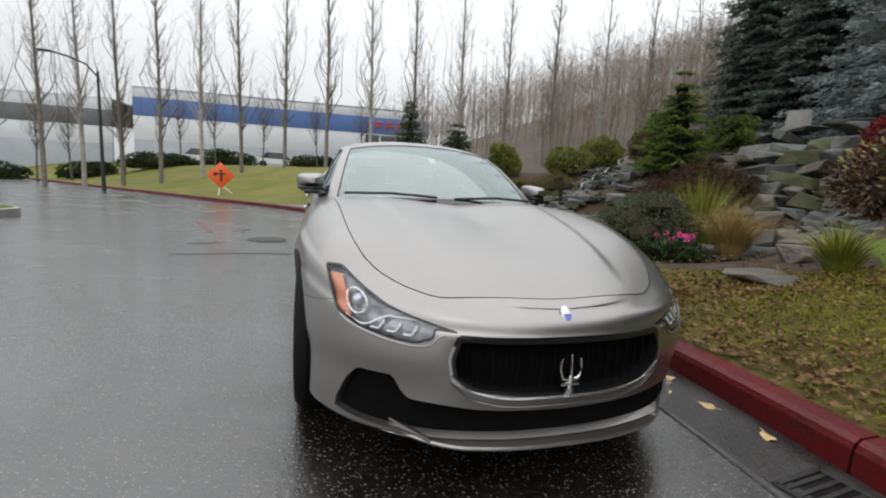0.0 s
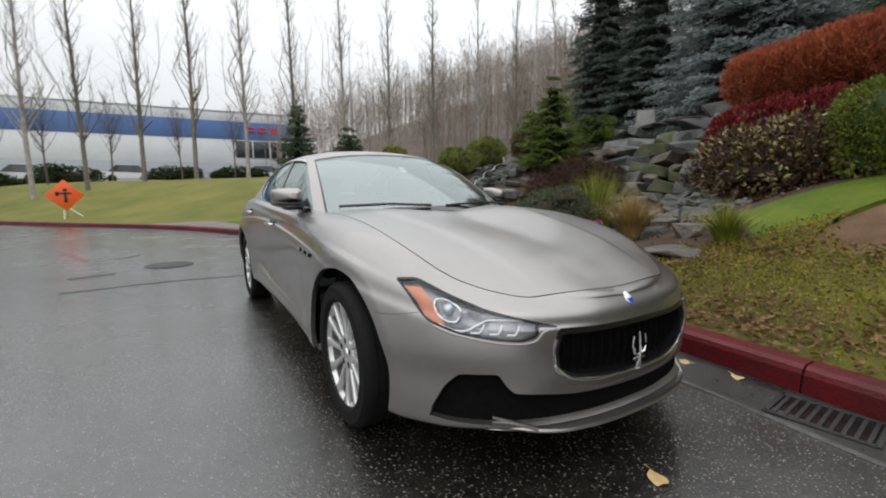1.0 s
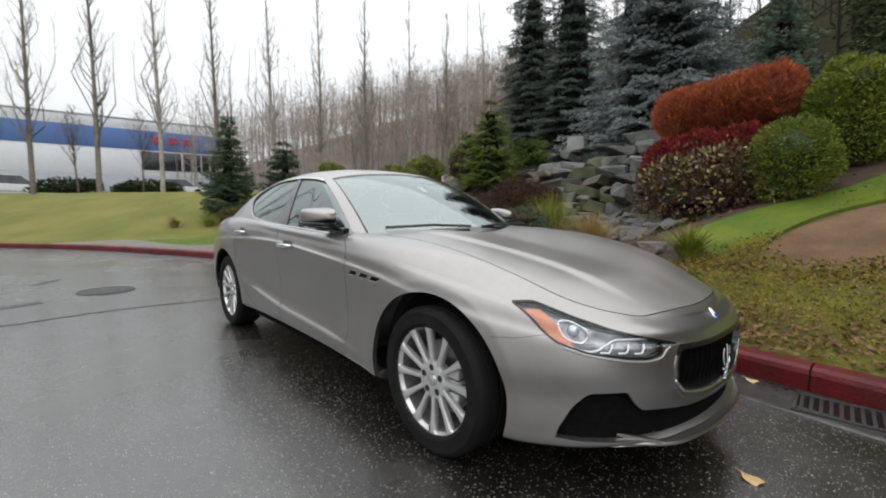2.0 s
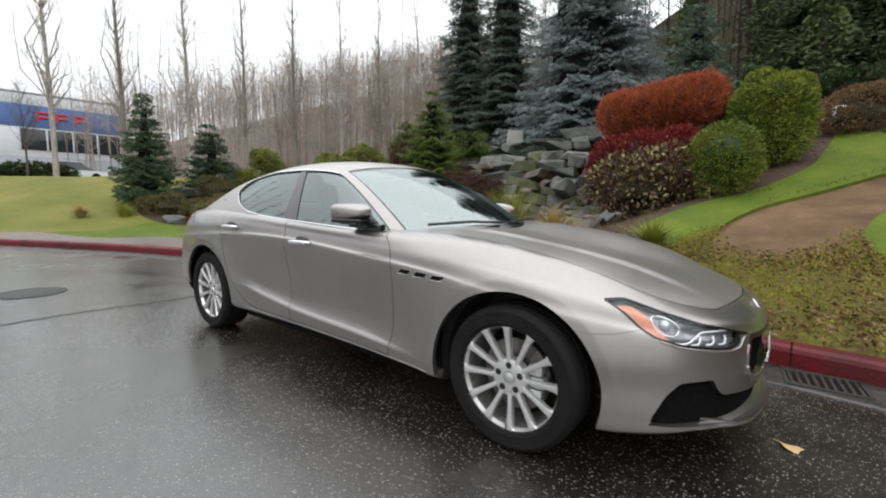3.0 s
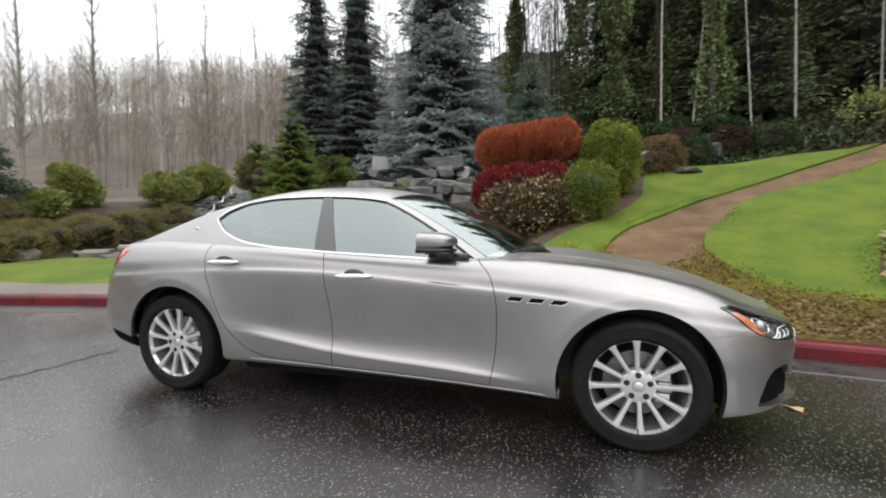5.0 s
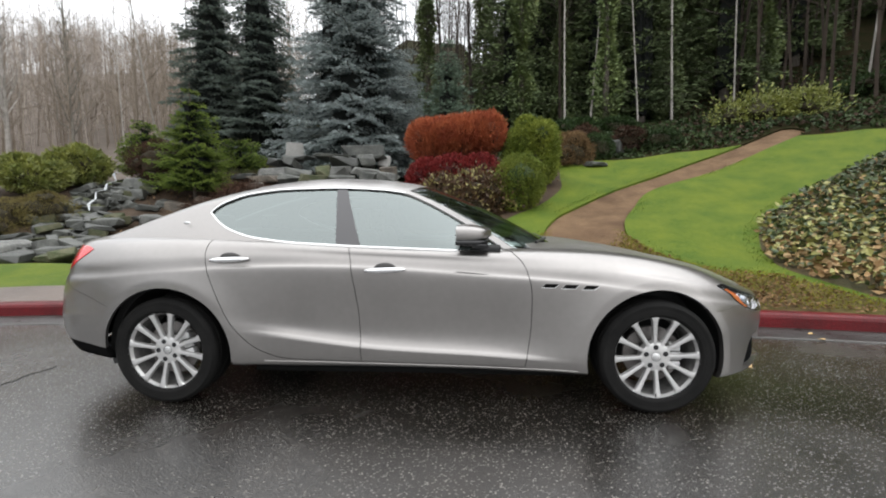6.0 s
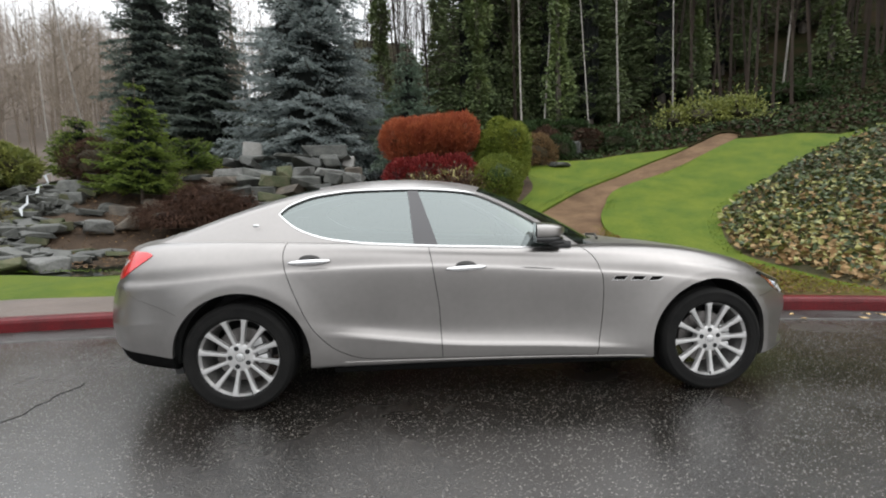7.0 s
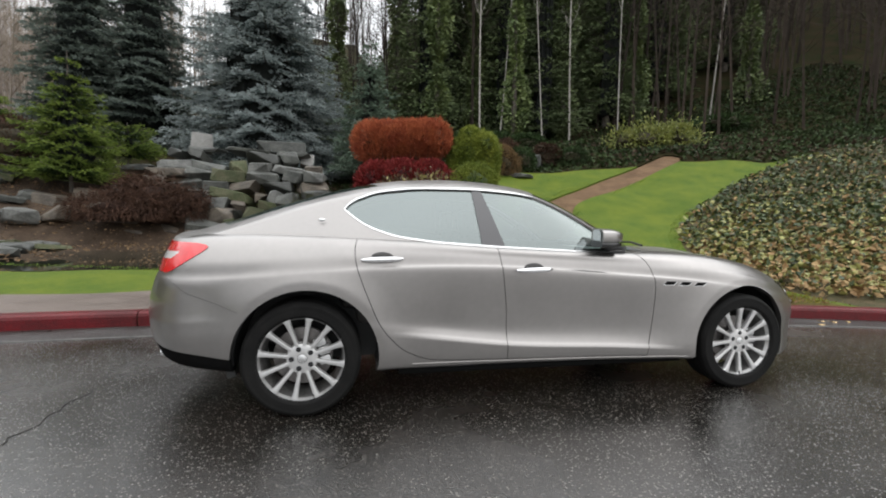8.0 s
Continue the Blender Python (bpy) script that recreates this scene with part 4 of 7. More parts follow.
for s in (-1, 1):
    # door handles; a dark ellipsoid paints the shade in the cup behind
    for y, z, dn in ((1.05, .915, "rear"), (.10, .852, "front")):
        door = [d for d in doors if d.name.startswith(dn) and (d.data.vertices[0].co.x * s > 0)][0]
        p0, n0 = on_flank(y, z, 0, s)
        rings = []
        for f in np.linspace(-1, 1, 15):
            yy = y + f * .122
            p, nn = on_flank(yy, z, 0, s)
            out = .012 + .022 * (1 - f**4) ** .7
            hw, th = .0155 * (1 - .55 * abs(f)**3) , .009
            c = Vector((p0.x + (p.x - p0.x) * 1.0, yy, z - .004 * f)) + Vector((s * out, 0, 0))
            rings.append([c + Vector((s * th * math.cos(a), 0, hw * math.sin(a))) for a in np.linspace(0, 2 * math.pi, 13)[:-1]])
        part("handle", loop_body(rings), CHROME, door, "chrome door handle")
        cup = bmesh.new()
        bmesh.ops.create_uvsphere(cup, u_segments=24, v_segments=12, radius=1.0, matrix=Matrix.Translation(p0 + Vector((s * -.004, 0, .010))) @ Matrix.Diagonal((.010, .066, .032, 1)))
        part("handle_cup", cup, mat("handle_cup_shade", (.045, .043, .042), rough=.5, metal=.3), door)
    # three slots in the fender
    for k in range(3):
        y = -.875 - .115 * k
        p, nn = on_flank(y, .762 - .004 * k, 0, s)
        q, _ = on_flank(y - .04, .762, 0, s)
        a = [(-.026, -.013), (.052, -.012), (.028, .013), (-.050, .011)]
        bm = bmesh.new()
        rr = [[Vector((p.x + s * e + (q.x - p.x) / -.04 * dy, y + dy * sc, p.z + dz * sc)) for dy, dz in a] for e, sc in ((-.002, 1.06), (.003, 1.04), (.0025, .95), (-.012, .86))]
        for A, B in zip(rr[:-1], rr[1:]):
            for i in range(4):
                bm.faces.new([bm.verts.new(v) for v in (A[i], A[(i + 1) % 4], B[(i + 1) % 4], B[i])])
        bmesh.ops.remove_doubles(bm, verts=bm.verts, dist=1e-5)
        bmesh.ops.recalc_face_normals(bm, faces=bm.faces)
        vent = part("side_vent", bm, BRIGHT, car, "bright-edged slot in the front fender", smooth=False)
        bm = bmesh.new()
        # a flat black face stands in for the slot's shaded depth
        bm.faces.new([bm.verts.new(Vector((p.x + s * .0015 + (q.x - p.x) / -.04 * dy, y + dy * .92, p.z + dz * .92))) for dy, dz in (a if s > 0 else a[::-1])])
        part("slot", bm, VOID, vent, smooth=False)
    # door mirror
    rings = []
    for f in np.linspace(0, 1, 13):
        yy = -.525 + .185 * f
        k = max(.05, math.sin(min(1, f * 1.25 + .04) * math.pi / 2)) ** .42
        ring = []
        for a in np.linspace(0, 2 * math.pi, 29)[:-1]:
            c, d = math.cos(a), math.sin(a)
            ex = abs(c) ** .5 * (1 if c > 0 else -1)
            ez = abs(d) ** .5 * (1 if d > 0 else -1)
            tall = .052 - .006 * ex
            ring.append((s * (.866 + .092 * k * ex + .006 * f), yy + .012 * ex, 1.066 + tall * k * ez))
        rings.append(ring)
    mirror = part("door_mirror", loop_body(rings), PAINT, car, "grey door mirror on a black foot")
    rings = [[(s * .866 + (x - s * .866) * .97, y + .004, 1.017 + (z - 1.066) * .42) for x, y, z in ring] for ring in rings]
    part("mirror_shell", loop_body(rings), GLOSS, mirror, "gloss black lower half of the mirror")
    bm = bmesh.new()
    bm.faces.new([bm.verts.new((s * (.866 + .070 * abs(math.cos(a))**.62 * (1 if math.cos(a) > 0 else -1)), -.3385 + .012 * math.cos(a), 1.064 + .046 * abs(math.sin(a))**.62 * (1 if math.sin(a) > 0 else -1))) for a in np.linspace(0, 2 * math.pi, 29)[:-1]])
    part("mirror_glass", bm, CHROME, mirror, "mirror glass", smooth=False)
    foot = bmesh.new()
    box(foot, s * .845, -.47, .990, .13, .10, .028, .010)
    box(foot, s * .792, -.53, .970, .05, .13, .05, .012)
    box(foot, s * .862, -.44, 1.000, .14, .15, .014, .005)
    part("mirror_foot", foot, GLOSS, mirror, "gloss black mirror foot")
    # splitter fin, fog bar and exhaust
    tip, toe = Vector((s * .588, -2.205, .266)), Vector((s * .455, -2.328, .236))
    fin = loop_body([[tip + Vector((s * a, b, c)) for a, b, c in ((0, 0, -.004), (-.012, .02, -.004), (-.012, .02, .003), (0, 0, .003))],
                     [(tip + toe) / 2 + Vector((s * a, b, c)) for a, b, c in ((0, -.008, -.012), (-.035, .04, -.012), (-.035, .04, .003), (0, -.008, .004))],
                     [toe + Vector((s * a, b, c)) for a, b, c in ((0, -.008, -.014), (-.06, .05, -.014), (-.06, .05, .0), (0, -.008, .003))]])
    part("bumper_fin", fin, PAINT, car)
    part("exhaust_tip", tube([(s * .66, 2.15, .345), (s * .66, 2.31, .345)], .026, 20), CHROME, car, "chrome exhaust tip", at=None)
    # inside the headlight
    lamps = [o for o in car.children if o.name.startswith("headlight")]
    hl = [o for o in lamps if o.data.vertices[0].co.x * s > 0][0]
    c = on_nose(s * .690, .657, -.024)
    bm = bmesh.new()
    bmesh.ops.create_uvsphere(bm, u_segments=24, v_segments=16, radius=.024, matrix=Matrix.Translation(c))
    part("projector", bm, mat("projector_glass", (.45, .48, .52), rough=.03, coat=1, metal=.5), hl, "round projector lens")
    rg = [on_nose(s * (.690 + .033 * math.cos(a)), .657 + .038 * math.sin(a), -.014) for a in np.linspace(0, 2 * math.pi, 33)[:-1]]
    part("projector_ring", tube(rg, .004, 8, True), CHROME, hl)
    for k in range(3):
        x0 = .625 - .05 * k
        pts = [on_nose(s * (x0 + .025 - .045 * f), .582 - .002 * k + .034 * max(0, f - .55) / .45, -.014) for f in np.linspace(0, 1, 9)]
        part("light_strip", tube(pts, .0038, 8), LIGHT_GUIDE, hl)
    pts = [on_nose(s * (.725 - .24 * f), .605 - .02 * math.sin(min(1, f * 2.6) * math.pi) + .022 * float(ease(.3, .6, f)), -.012) for f in np.linspace(.0, 1, 22)]
    part("light_guide", tube(pts, .004, 8), LIGHT_GUIDE, hl)

    pts = [on_nose(s * x, z, .002) for x, z in soft([(.735, .597), (.70, .578), (.64, .563), (.58, .552), (.51, .548), (.463, .558), (.440, .585), (.42, .592)], .2)]
    part("lamp_lip", tube(pts, .0045, 8), PAINT, car, "raised painted edge under the headlight")
    pts = [on_flank(y, .272 + .015 * y, .002, s)[0] for y in np.linspace(-1.04, .86, 40)]
    part("sill_trim", tube(pts, .0026, 6), PAINT, car, "thin bright line along the doors' lower edge")
    bm = bmesh.new()
    bmesh.ops.create_uvsphere(bm, u_segments=16, v_segments=8, radius=1, matrix=Matrix.Translation((s * -PILLAR_AT[0], PILLAR_AT[1], PILLAR_AT[2])) @ Matrix.Diagonal((.003, .020, .010, 1)))
    part("pillar_badge", bm, BRIGHT, car, "small chrome badge on the rear pillar")

# front: splitter, grille bars, emblem
for e, r in ((.004, .0042), (-.024, .0028)):
    pts = [on_nose(x, z + e, .003) for x, z in [(k * .02, .379 + .9 * max(0, abs(k * .02) - .16) ** 2 + (.5 if abs(k) > 17 else 0) * (abs(k * .02) - .34)) for k in range(-20, 21)]]
    part("grille_edge", tube(pts, r, 6), BRIGHT if e > 0 else PAINT, car, "bright lower edge of the grille")
tt = np.concatenate([np.linspace(2.5, 0, 60), -np.linspace(0, 2.5, 60)[1:]])
ta = np.abs(tt)
px = rail([0, .26, .51, .732, .856, .912, .918], ta, False) * np.where(tt < 0, -1, 1)
py = rail([-2.42, -2.40, -2.315, -2.11, -1.825, -1.45, -1.05], ta)
tx, ty = np.gradient(px), np.gradient(py)
ln = np.hypot(tx, ty)
ox, oy = -ty / ln, tx / ln
sgn = -1 if (oy[60] > 0) else 1
ox, oy = ox * sgn, oy * sgn
zt = .222 + .008 * ease(1.2, 2.5, ta)
rings = []
for i in range(len(tt)):
    def at(o, z, i=i):
        return (px[i] + ox[i] * o, py[i] + oy[i] * o, z)
    e = .002 - .035 * float(ease(1.3, 2.4, ta[i]))
    rings.append([at(-.05, zt[i] + .012), at(e - .012, zt[i] + .004), at(e, zt[i] + .007), at(e + .004, zt[i]), at(e, zt[i] - .008), at(-.03, zt[i] - .012), at(-.05, zt[i] - .012)])
part("front_splitter", loop_body(rings), PAINT, car, "body-coloured front splitter lip")
for k in range(-8, 9):
    x = k * .044
    top, bot = .582, .392 + .9 * max(0, abs(x) - .2) ** 1.6 * .9
    a, b, c = on_nose(x, top, -.036), on_nose(x, (top + bot) / 2, -.03), on_nose(x, bot, -.036)
    part("grille_bar", tube([a, b, c], .005, 6), VOID, car, "")
yn = on_nose(.001, .46, .004).y
em = bmesh.new()
add_tube(em, [(0, yn, .385), (0, yn - .006, .46), (0, yn, .535)], .0075, 8, taper=.003)
for s in (-1, 1):
    add_tube(em, [(s * .004, yn, .445), (s * .030, yn - .003, .452), (s * .040, yn, .485), (s * .034, yn, .522)], .0065, 8, taper=.003)
box(em, 0, yn, .432, .07, .012, .012, .004)
box(em, 0, yn, .405, .028, .012, .026, .004)
part("grille_emblem", em, CHROME, car, "chrome three-pronged emblem")
oval = lathe([(0, .0055), (.6, .0050), (.9, .003), (1, 0)], 32)
bp = on_nose(.001, .655, .0)
badge_at = Matrix.Translation((0, bp.y - .004, .655)) @ Euler((0, 0, radians(-90))).to_matrix().to_4x4() @ Euler((0, radians(-38), 0)).to_matrix().to_4x4() @ Matrix.Diagonal((1, .019, .031, 1))
part("bonnet_badge", oval, mat("badge_white", (.75, .76, .78), rough=.2, coat=1), car, "oval blue and white badge", badge_at)
lowhalf = bmesh.new()
pts = [(.0062, .8 * math.cos(a), .8 * math.sin(a)) for a in np.linspace(math.pi * 1.02, math.pi * 1.98, 15)]
lowhalf.faces.new([lowhalf.verts.new(p) for p in pts])
part("badge_field", lowhalf, BADGE_BLUE, car, "", badge_at, smooth=False)
# wipers
for x0, x1, y0, y1, z0, z1 in ((-.66, -.10, -.845, -.975, 1.005, 1.0), (.02, .60, -.985, -.86, 1.0, 1.0)):
    part("wiper", tube([(x0, y0 + .02, z0 - .005), ((x0 + x1) / 2, (y0 + y1) / 2 - .02, 1.0 + .012), (x1, y1, z1)], .009, 6), BLACK, car, "black wiper at the screen's foot")


# ---- foliage and stone builders ----
def fast_mesh(name, V, F, material, smooth=False):
    me = bpy.data.meshes.new(name)
    V, F = np.asarray(V, np.float32), np.asarray(F, np.int32)
    m, k = F.shape
    me.vertices.add(len(V))
    me.vertices.foreach_set("co", V.ravel())
    me.loops.add(m * k)
    me.loops.foreach_set("vertex_index", F.ravel())
    me.polygons.add(m)
    me.polygons.foreach_set("loop_start", np.arange(0, m * k, k, dtype=np.int32))
    me.polygons.foreach_set("use_smooth", np.full(m, smooth))
    me.materials.append(material)
    me.update(calc_edges=True)
    return me


def unit(v):
    return v / np.maximum(np.linalg.norm(v, axis=-1, keepdims=True), 1e-9)


def blades(P, D, L, W, rng, fold=0.25):
    """Narrow leaves as folded lozenges: from P along D, so long and so wide."""
    n = len(P)
    D = unit(D)
    side = unit(np.cross(D, rng.normal(size=(n, 3))))
    up = np.cross(side, D)
    L, W = np.broadcast_to(L, n)[:, None], np.broadcast_to(W, n)[:, None]
    mid = P + D * L * 0.5 + up * W * fold
    V = np.stack([P, mid - side * W / 2, P + D * L, mid + side * W / 2], 1).reshape(-1, 3)
    return V, np.arange(4 * n).reshape(n, 4)


def sticks(A, B, ra, rb, n=4):
    """Straight tapered twigs from A to B."""
    m = len(A)
    d = unit(B - A)
    s = unit(np.cross(d, np.where(np.abs(d[:, 2:3]) < .9, [[0, 0, 1.]], [[1., 0, 0]])))
    q = np.cross(d, s)
    ra, rb = np.broadcast_to(ra, m)[:, None], np.broadcast_to(rb, m)[:, None]
    rings = []
    for k in range(n):
        w = s * math.cos(2 * math.pi * k / n) + q * math.sin(2 * math.pi * k / n)
        rings += [A + w * ra, B + w * rb]
    V = np.stack(rings, 1).reshape(-1, 3)
    o = (np.arange(m) * 2 * n)[:, None, None]
    f = np.array([[2 * k, 2 * ((k + 1) % n), 2 * ((k + 1) % n) + 1, 2 * k + 1] for k in range(n)])
    return V, (o + f[None]).reshape(-1, 4)


def merge(*pairs):
    Vs, Fs, o = [], [], 0
    for V, F in pairs:
        Vs.append(V)
        Fs.append(F + o)
        o += len(V)
    return np.concatenate(Vs), np.concatenate(Fs)


def shell_points(rng, n, lobes, inner=0.72):
    """Places in the outer skin of a crown made of lobes (centre, radii), and the way out of it."""
    vol = np.array([r[0] * r[1] + r[1] * r[2] + r[0] * r[2] for _, r in lobes])
    pick = rng.choice(len(lobes), n, p=vol / vol.sum())
    C = np.array([c for c, _ in lobes])[pick]
    S = np.array([r for _, r in lobes])[pick]
    d = unit(rng.normal(size=(n, 3)))
    r = inner + (1.04 - inner) * rng.random((n, 1)) ** .6
    bumps = 1 + .10 * np.sin(d[:, :1] * 7 + C[:, :1] * 3) * np.cos(d[:, 1:2] * 6 + d[:, 2:] * 5)
    P = C + d * S * r * bumps
    keep = np.ones(n, bool)
    for c, s in lobes:
        keep &= (((P - c) / (np.array(s) * inner * .92)) ** 2).sum(1) > 1
    return P[keep], unit(d / S)[keep]


def lumpy(lobes, count, seed, size=.45):
    """Adds smaller lobes on the skin of a crown, for an uneven outline."""
    rng = np.random.default_rng(seed)
    out = list(lobes)
    for _ in range(count):
        c, r = lobes[rng.integers(len(lobes))]
        d = unit(rng.normal(size=3) + np.array((0, 0, .25)))
        k = size * rng.uniform(.6, 1.1)
        out.append((np.array(c) + d * np.array(r) * .8, np.array(r) * k))
    return out


def shrub(name, label, lobes, at, material, stem, n=6000, leaf=.05, wide=.03, lift=.3, seed=1, category="shrub", core=None, upright=0.0, droop=0.0, lumps=7, inner=.72, wild=0.0):
    rng = np.random.default_rng(seed)
    lobes = [(np.array(c, float), np.array(r, float)) for c, r in lobes]
    lobes = lumpy(lobes, lumps, seed + 500)
    P, N = shell_points(rng, n, lobes, inner)
    P = P + N * (rng.exponential(1.0, (len(P), 1)) * wild)
    D = N + rng.normal(size=N.shape) * .55 + np.array((0, 0, lift - droop))
    D[:, 2] += upright
    k = len(P)
    V, F = blades(P, D, leaf * rng.uniform(.6, 1.3, k), wide * rng.uniform(.7, 1.2, k), rng)
    keepz = V.reshape(-1, 4, 3)[:, :, 2].min(1) > -.12
    F = F[keepz]
    ob = thing(name, label, category, at)
    part("foliage", fast_mesh(name + "_foliage", V, F, material), None, ob)
    # the dense twigs inside
    A, B = [], []
    for c, r in lobes:
        m = max(12, int(26 * r[0]))
        tips, _ = shell_points(rng, m * 2, [(c, r)], .6)
        tips = tips[:m]
        A.append(np.stack([c[0] * .7 + rng.normal(size=len(tips)) * .06, c[1] * .7 + rng.normal(size=len(tips)) * .06, np.full(len(tips), -.05)], 1))
        B.append(tips)
    A, B = np.concatenate(A), np.concatenate(B)
    V, F = sticks(A, B, .014, .004)
    tagged(part("stem_wood", fast_mesh(name + "_stems", V, F, stem), None, ob), kind="stuff")
    # dark balls in the lobes paint the shade inside the foliage
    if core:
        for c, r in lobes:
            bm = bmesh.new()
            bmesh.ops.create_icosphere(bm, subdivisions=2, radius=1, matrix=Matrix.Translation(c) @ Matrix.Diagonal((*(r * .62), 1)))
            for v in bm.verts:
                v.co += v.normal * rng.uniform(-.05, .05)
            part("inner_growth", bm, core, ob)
    return ob


def stone_mesh(rng, sx, sy, sz, material, points=20, square=.30):
    """An angular stone: the hull of a few points in a squared-off ball."""
    bm = bmesh.new()
    for _ in range(points):
        d = unit(rng.normal(size=3))
        d = np.sign(d) * np.abs(d) ** square
        d = d / np.abs(d).max() * rng.uniform(.86, 1.0)
        bm.verts.new((d[0] * sx / 2, d[1] * sy / 2, d[2] * sz / 2))
    r = bmesh.ops.convex_hull(bm, input=bm.verts)
    junk = [g for g in r["geom_interior"] if isinstance(g, bmesh.types.BMVert)]
    bmesh.ops.delete(bm, geom=junk, context="VERTS")
    bmesh.ops.dissolve_limit(bm, angle_limit=radians(14), verts=bm.verts, edges=bm.edges)
    bmesh.ops.bevel(bm, geom=list(bm.edges), offset=min(sx, sy, sz) * .045, segments=1, affect="EDGES")
    me = bpy.data.meshes.new("stone")
    bm.to_mesh(me)
    bm.free()
    me.materials.append(material)
    return me


def tuft(name, label, at, n, length, material, seed, spread=.55, width=.016):
    """A clump of long arching grass blades."""
    rng = np.random.default_rng(seed)
    a = rng.uniform(0, 2 * math.pi, n)
    lean = rng.uniform(.05, 1, n) ** .8 * spread
    L = length * rng.uniform(.6, 1.1, n)
    base = np.stack([np.cos(a) * lean * .22 * length, np.sin(a) * lean * .22 * length, np.zeros(n)], 1)
    out = np.stack([np.cos(a), np.sin(a), np.zeros(n)], 1)
    side = np.stack([-np.sin(a), np.cos(a), np.zeros(n)], 1)
    rows = []
    for f in (0, .3, .6, .85, 1.0):
        p = base + out * (lean * L * f * (.5 + .75 * f))[:, None]
        p[:, 2] = L * (f - .55 * lean * f ** 2.2)
        w = (width * (1 - f * .92))
        rows += [p - side * w / 2, p + side * w / 2]
    V = np.stack(rows, 1).reshape(-1, 3)
    f = np.array([[2 * k, 2 * k + 1, 2 * k + 3, 2 * k + 2] for k in range(4)])
    F = (np.arange(n)[:, None, None] * 10 + f[None]).reshape(-1, 4)
    ob = thing(name, label, "ornamental grass", at)
    part("foliage", fast_mesh(name + "_blades", V, F, material), None, ob)
    bm = bmesh.new()
    bmesh.ops.create_icosphere(bm, subdivisions=2, radius=1, matrix=Matrix.Diagonal((.16 * length, .16 * length, .12 * length, 1)))
    part("crown_base", bm, SOIL, ob)
    return ob


def on_land(x, y, dz=0.0, turn=0.0):
    return pose(x, y, float(land(x, y)) + dz, 0, 0, turn)


BARK = mat("grey_brown_bark", (0.075, 0.062, 0.05), (0.13, 0.115, 0.10), 5.0, .85, bump=.8, bscale=25, random_hue=.2)
PALE_BARK = mat("pale_bark", (0.20, 0.185, 0.165), (0.36, 0.335, 0.31), 4.0, .8, bump=.5, bscale=20, random_hue=.2)
STEM = mat("dark_stems", (0.04, 0.028, 0.02), rough=.8)
LAWN = mat("wet_lawn", (0.048, 0.086, 0.006), (0.100, 0.128, 0.010), 1.5, .8, bump=1.0, bscale=45, fine=16)
MOUND = mat("mossy_olive_grass", (0.085, 0.10, 0.015), (0.165, 0.15, 0.035), .5, .8, bump=1.0, bscale=60, fine=30)
VERGE = mat("mossy_verge_with_litter", (0.058, 0.034, 0.016), (0.098, 0.092, 0.014), .95, .85, bump=1.0, bscale=55, fine=26)
PATH = mat("brown_gravel_path", (0.080, 0.046, 0.025), (0.168, 0.106, 0.059), 1.6, .85, bump=.8, bscale=120, fine=60)
IVY_BED = mat("ivy_bed_soil", (0.03, 0.034, 0.014), (0.08, 0.055, 0.028), 3.0, .85, bump=.8, bscale=40)
# the canopy's shade is painted into this floor colour
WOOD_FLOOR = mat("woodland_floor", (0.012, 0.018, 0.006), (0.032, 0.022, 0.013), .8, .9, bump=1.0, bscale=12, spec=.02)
PAVING = mat("wet_pinkish_pavement", (0.075, 0.056, 0.046), (0.125, 0.096, 0.080), 1.5, .35, .6, bump=.25, bscale=80)
STONE = mat("grey_green_rock", (0.022, 0.024, 0.021), (0.105, 0.107, 0.097), 2.2, .45, .75, bump=.9, bscale=14, random_hue=.45)
TAN_STONE = mat("brown_tinted_rock", (0.04, 0.032, 0.025), (0.14, 0.118, 0.092), 2.6, .5, .8, bump=.9, bscale=14, random_hue=.4)
GREY_STONE = mat("light_grey_rock", (0.055, 0.056, 0.052), (0.165, 0.166, 0.155), 2.2, .45, .75, bump=.9, bscale=14, random_hue=.35)
DARK_STONE = mat("dark_wet_rock", (0.018, 0.02, 0.017), (0.06, 0.062, 0.055), 2.6, .3, .6, bump=.9, bscale=14, random_hue=.4)
MOSSY = mat("moss_covered_rock", (0.03, 0.042, 0.016), (0.085, 0.08, 0.05), 2.4, .6, .85, bump=.9, bscale=16, random_hue=.35)
PALE_STONE = mat("pale_rock", (0.20, 0.195, 0.185), (0.30, 0.295, 0.28), 3.0, .5, .7, bump=.6, bscale=18)

# ---- the planted land: one sheet, cut along the beds' edges ----
gy = np.concatenate([np.linspace(-70, -12, 40), np.linspace(-11.6, 22, 150), np.linspace(22.6, 110, 60)])
gd = np.concatenate([[.165], np.linspace(.2, 14, 62), np.linspace(14.5, 60, 50), np.linspace(66, 260, 12)])
gkx = spline(KERB_Y, KERB_X, gy)
GX = gkx[:, None] + gd[None]
GY = np.broadcast_to(gy[:, None], GX.shape)
wob = .05 * np.sin(GX * 1.7 + GY * .9) * np.sin(GY * 1.3 - GX * .6) * np.clip(gd[None] - .4, 0, 1)
dig = np.exp(-(((GX - 7.5) / 2.5) ** 6 + ((GY - 6.9) / 2.5) ** 6)) * .42
grid = np.stack([GX, GY, land(GX, GY) + wob - dig], 2)
earth = Skin(np.swapaxes(grid, 0, 1), np.swapaxes(np.stack([np.broadcast_to(gd[None], GX.shape), GY], 2), 0, 1))
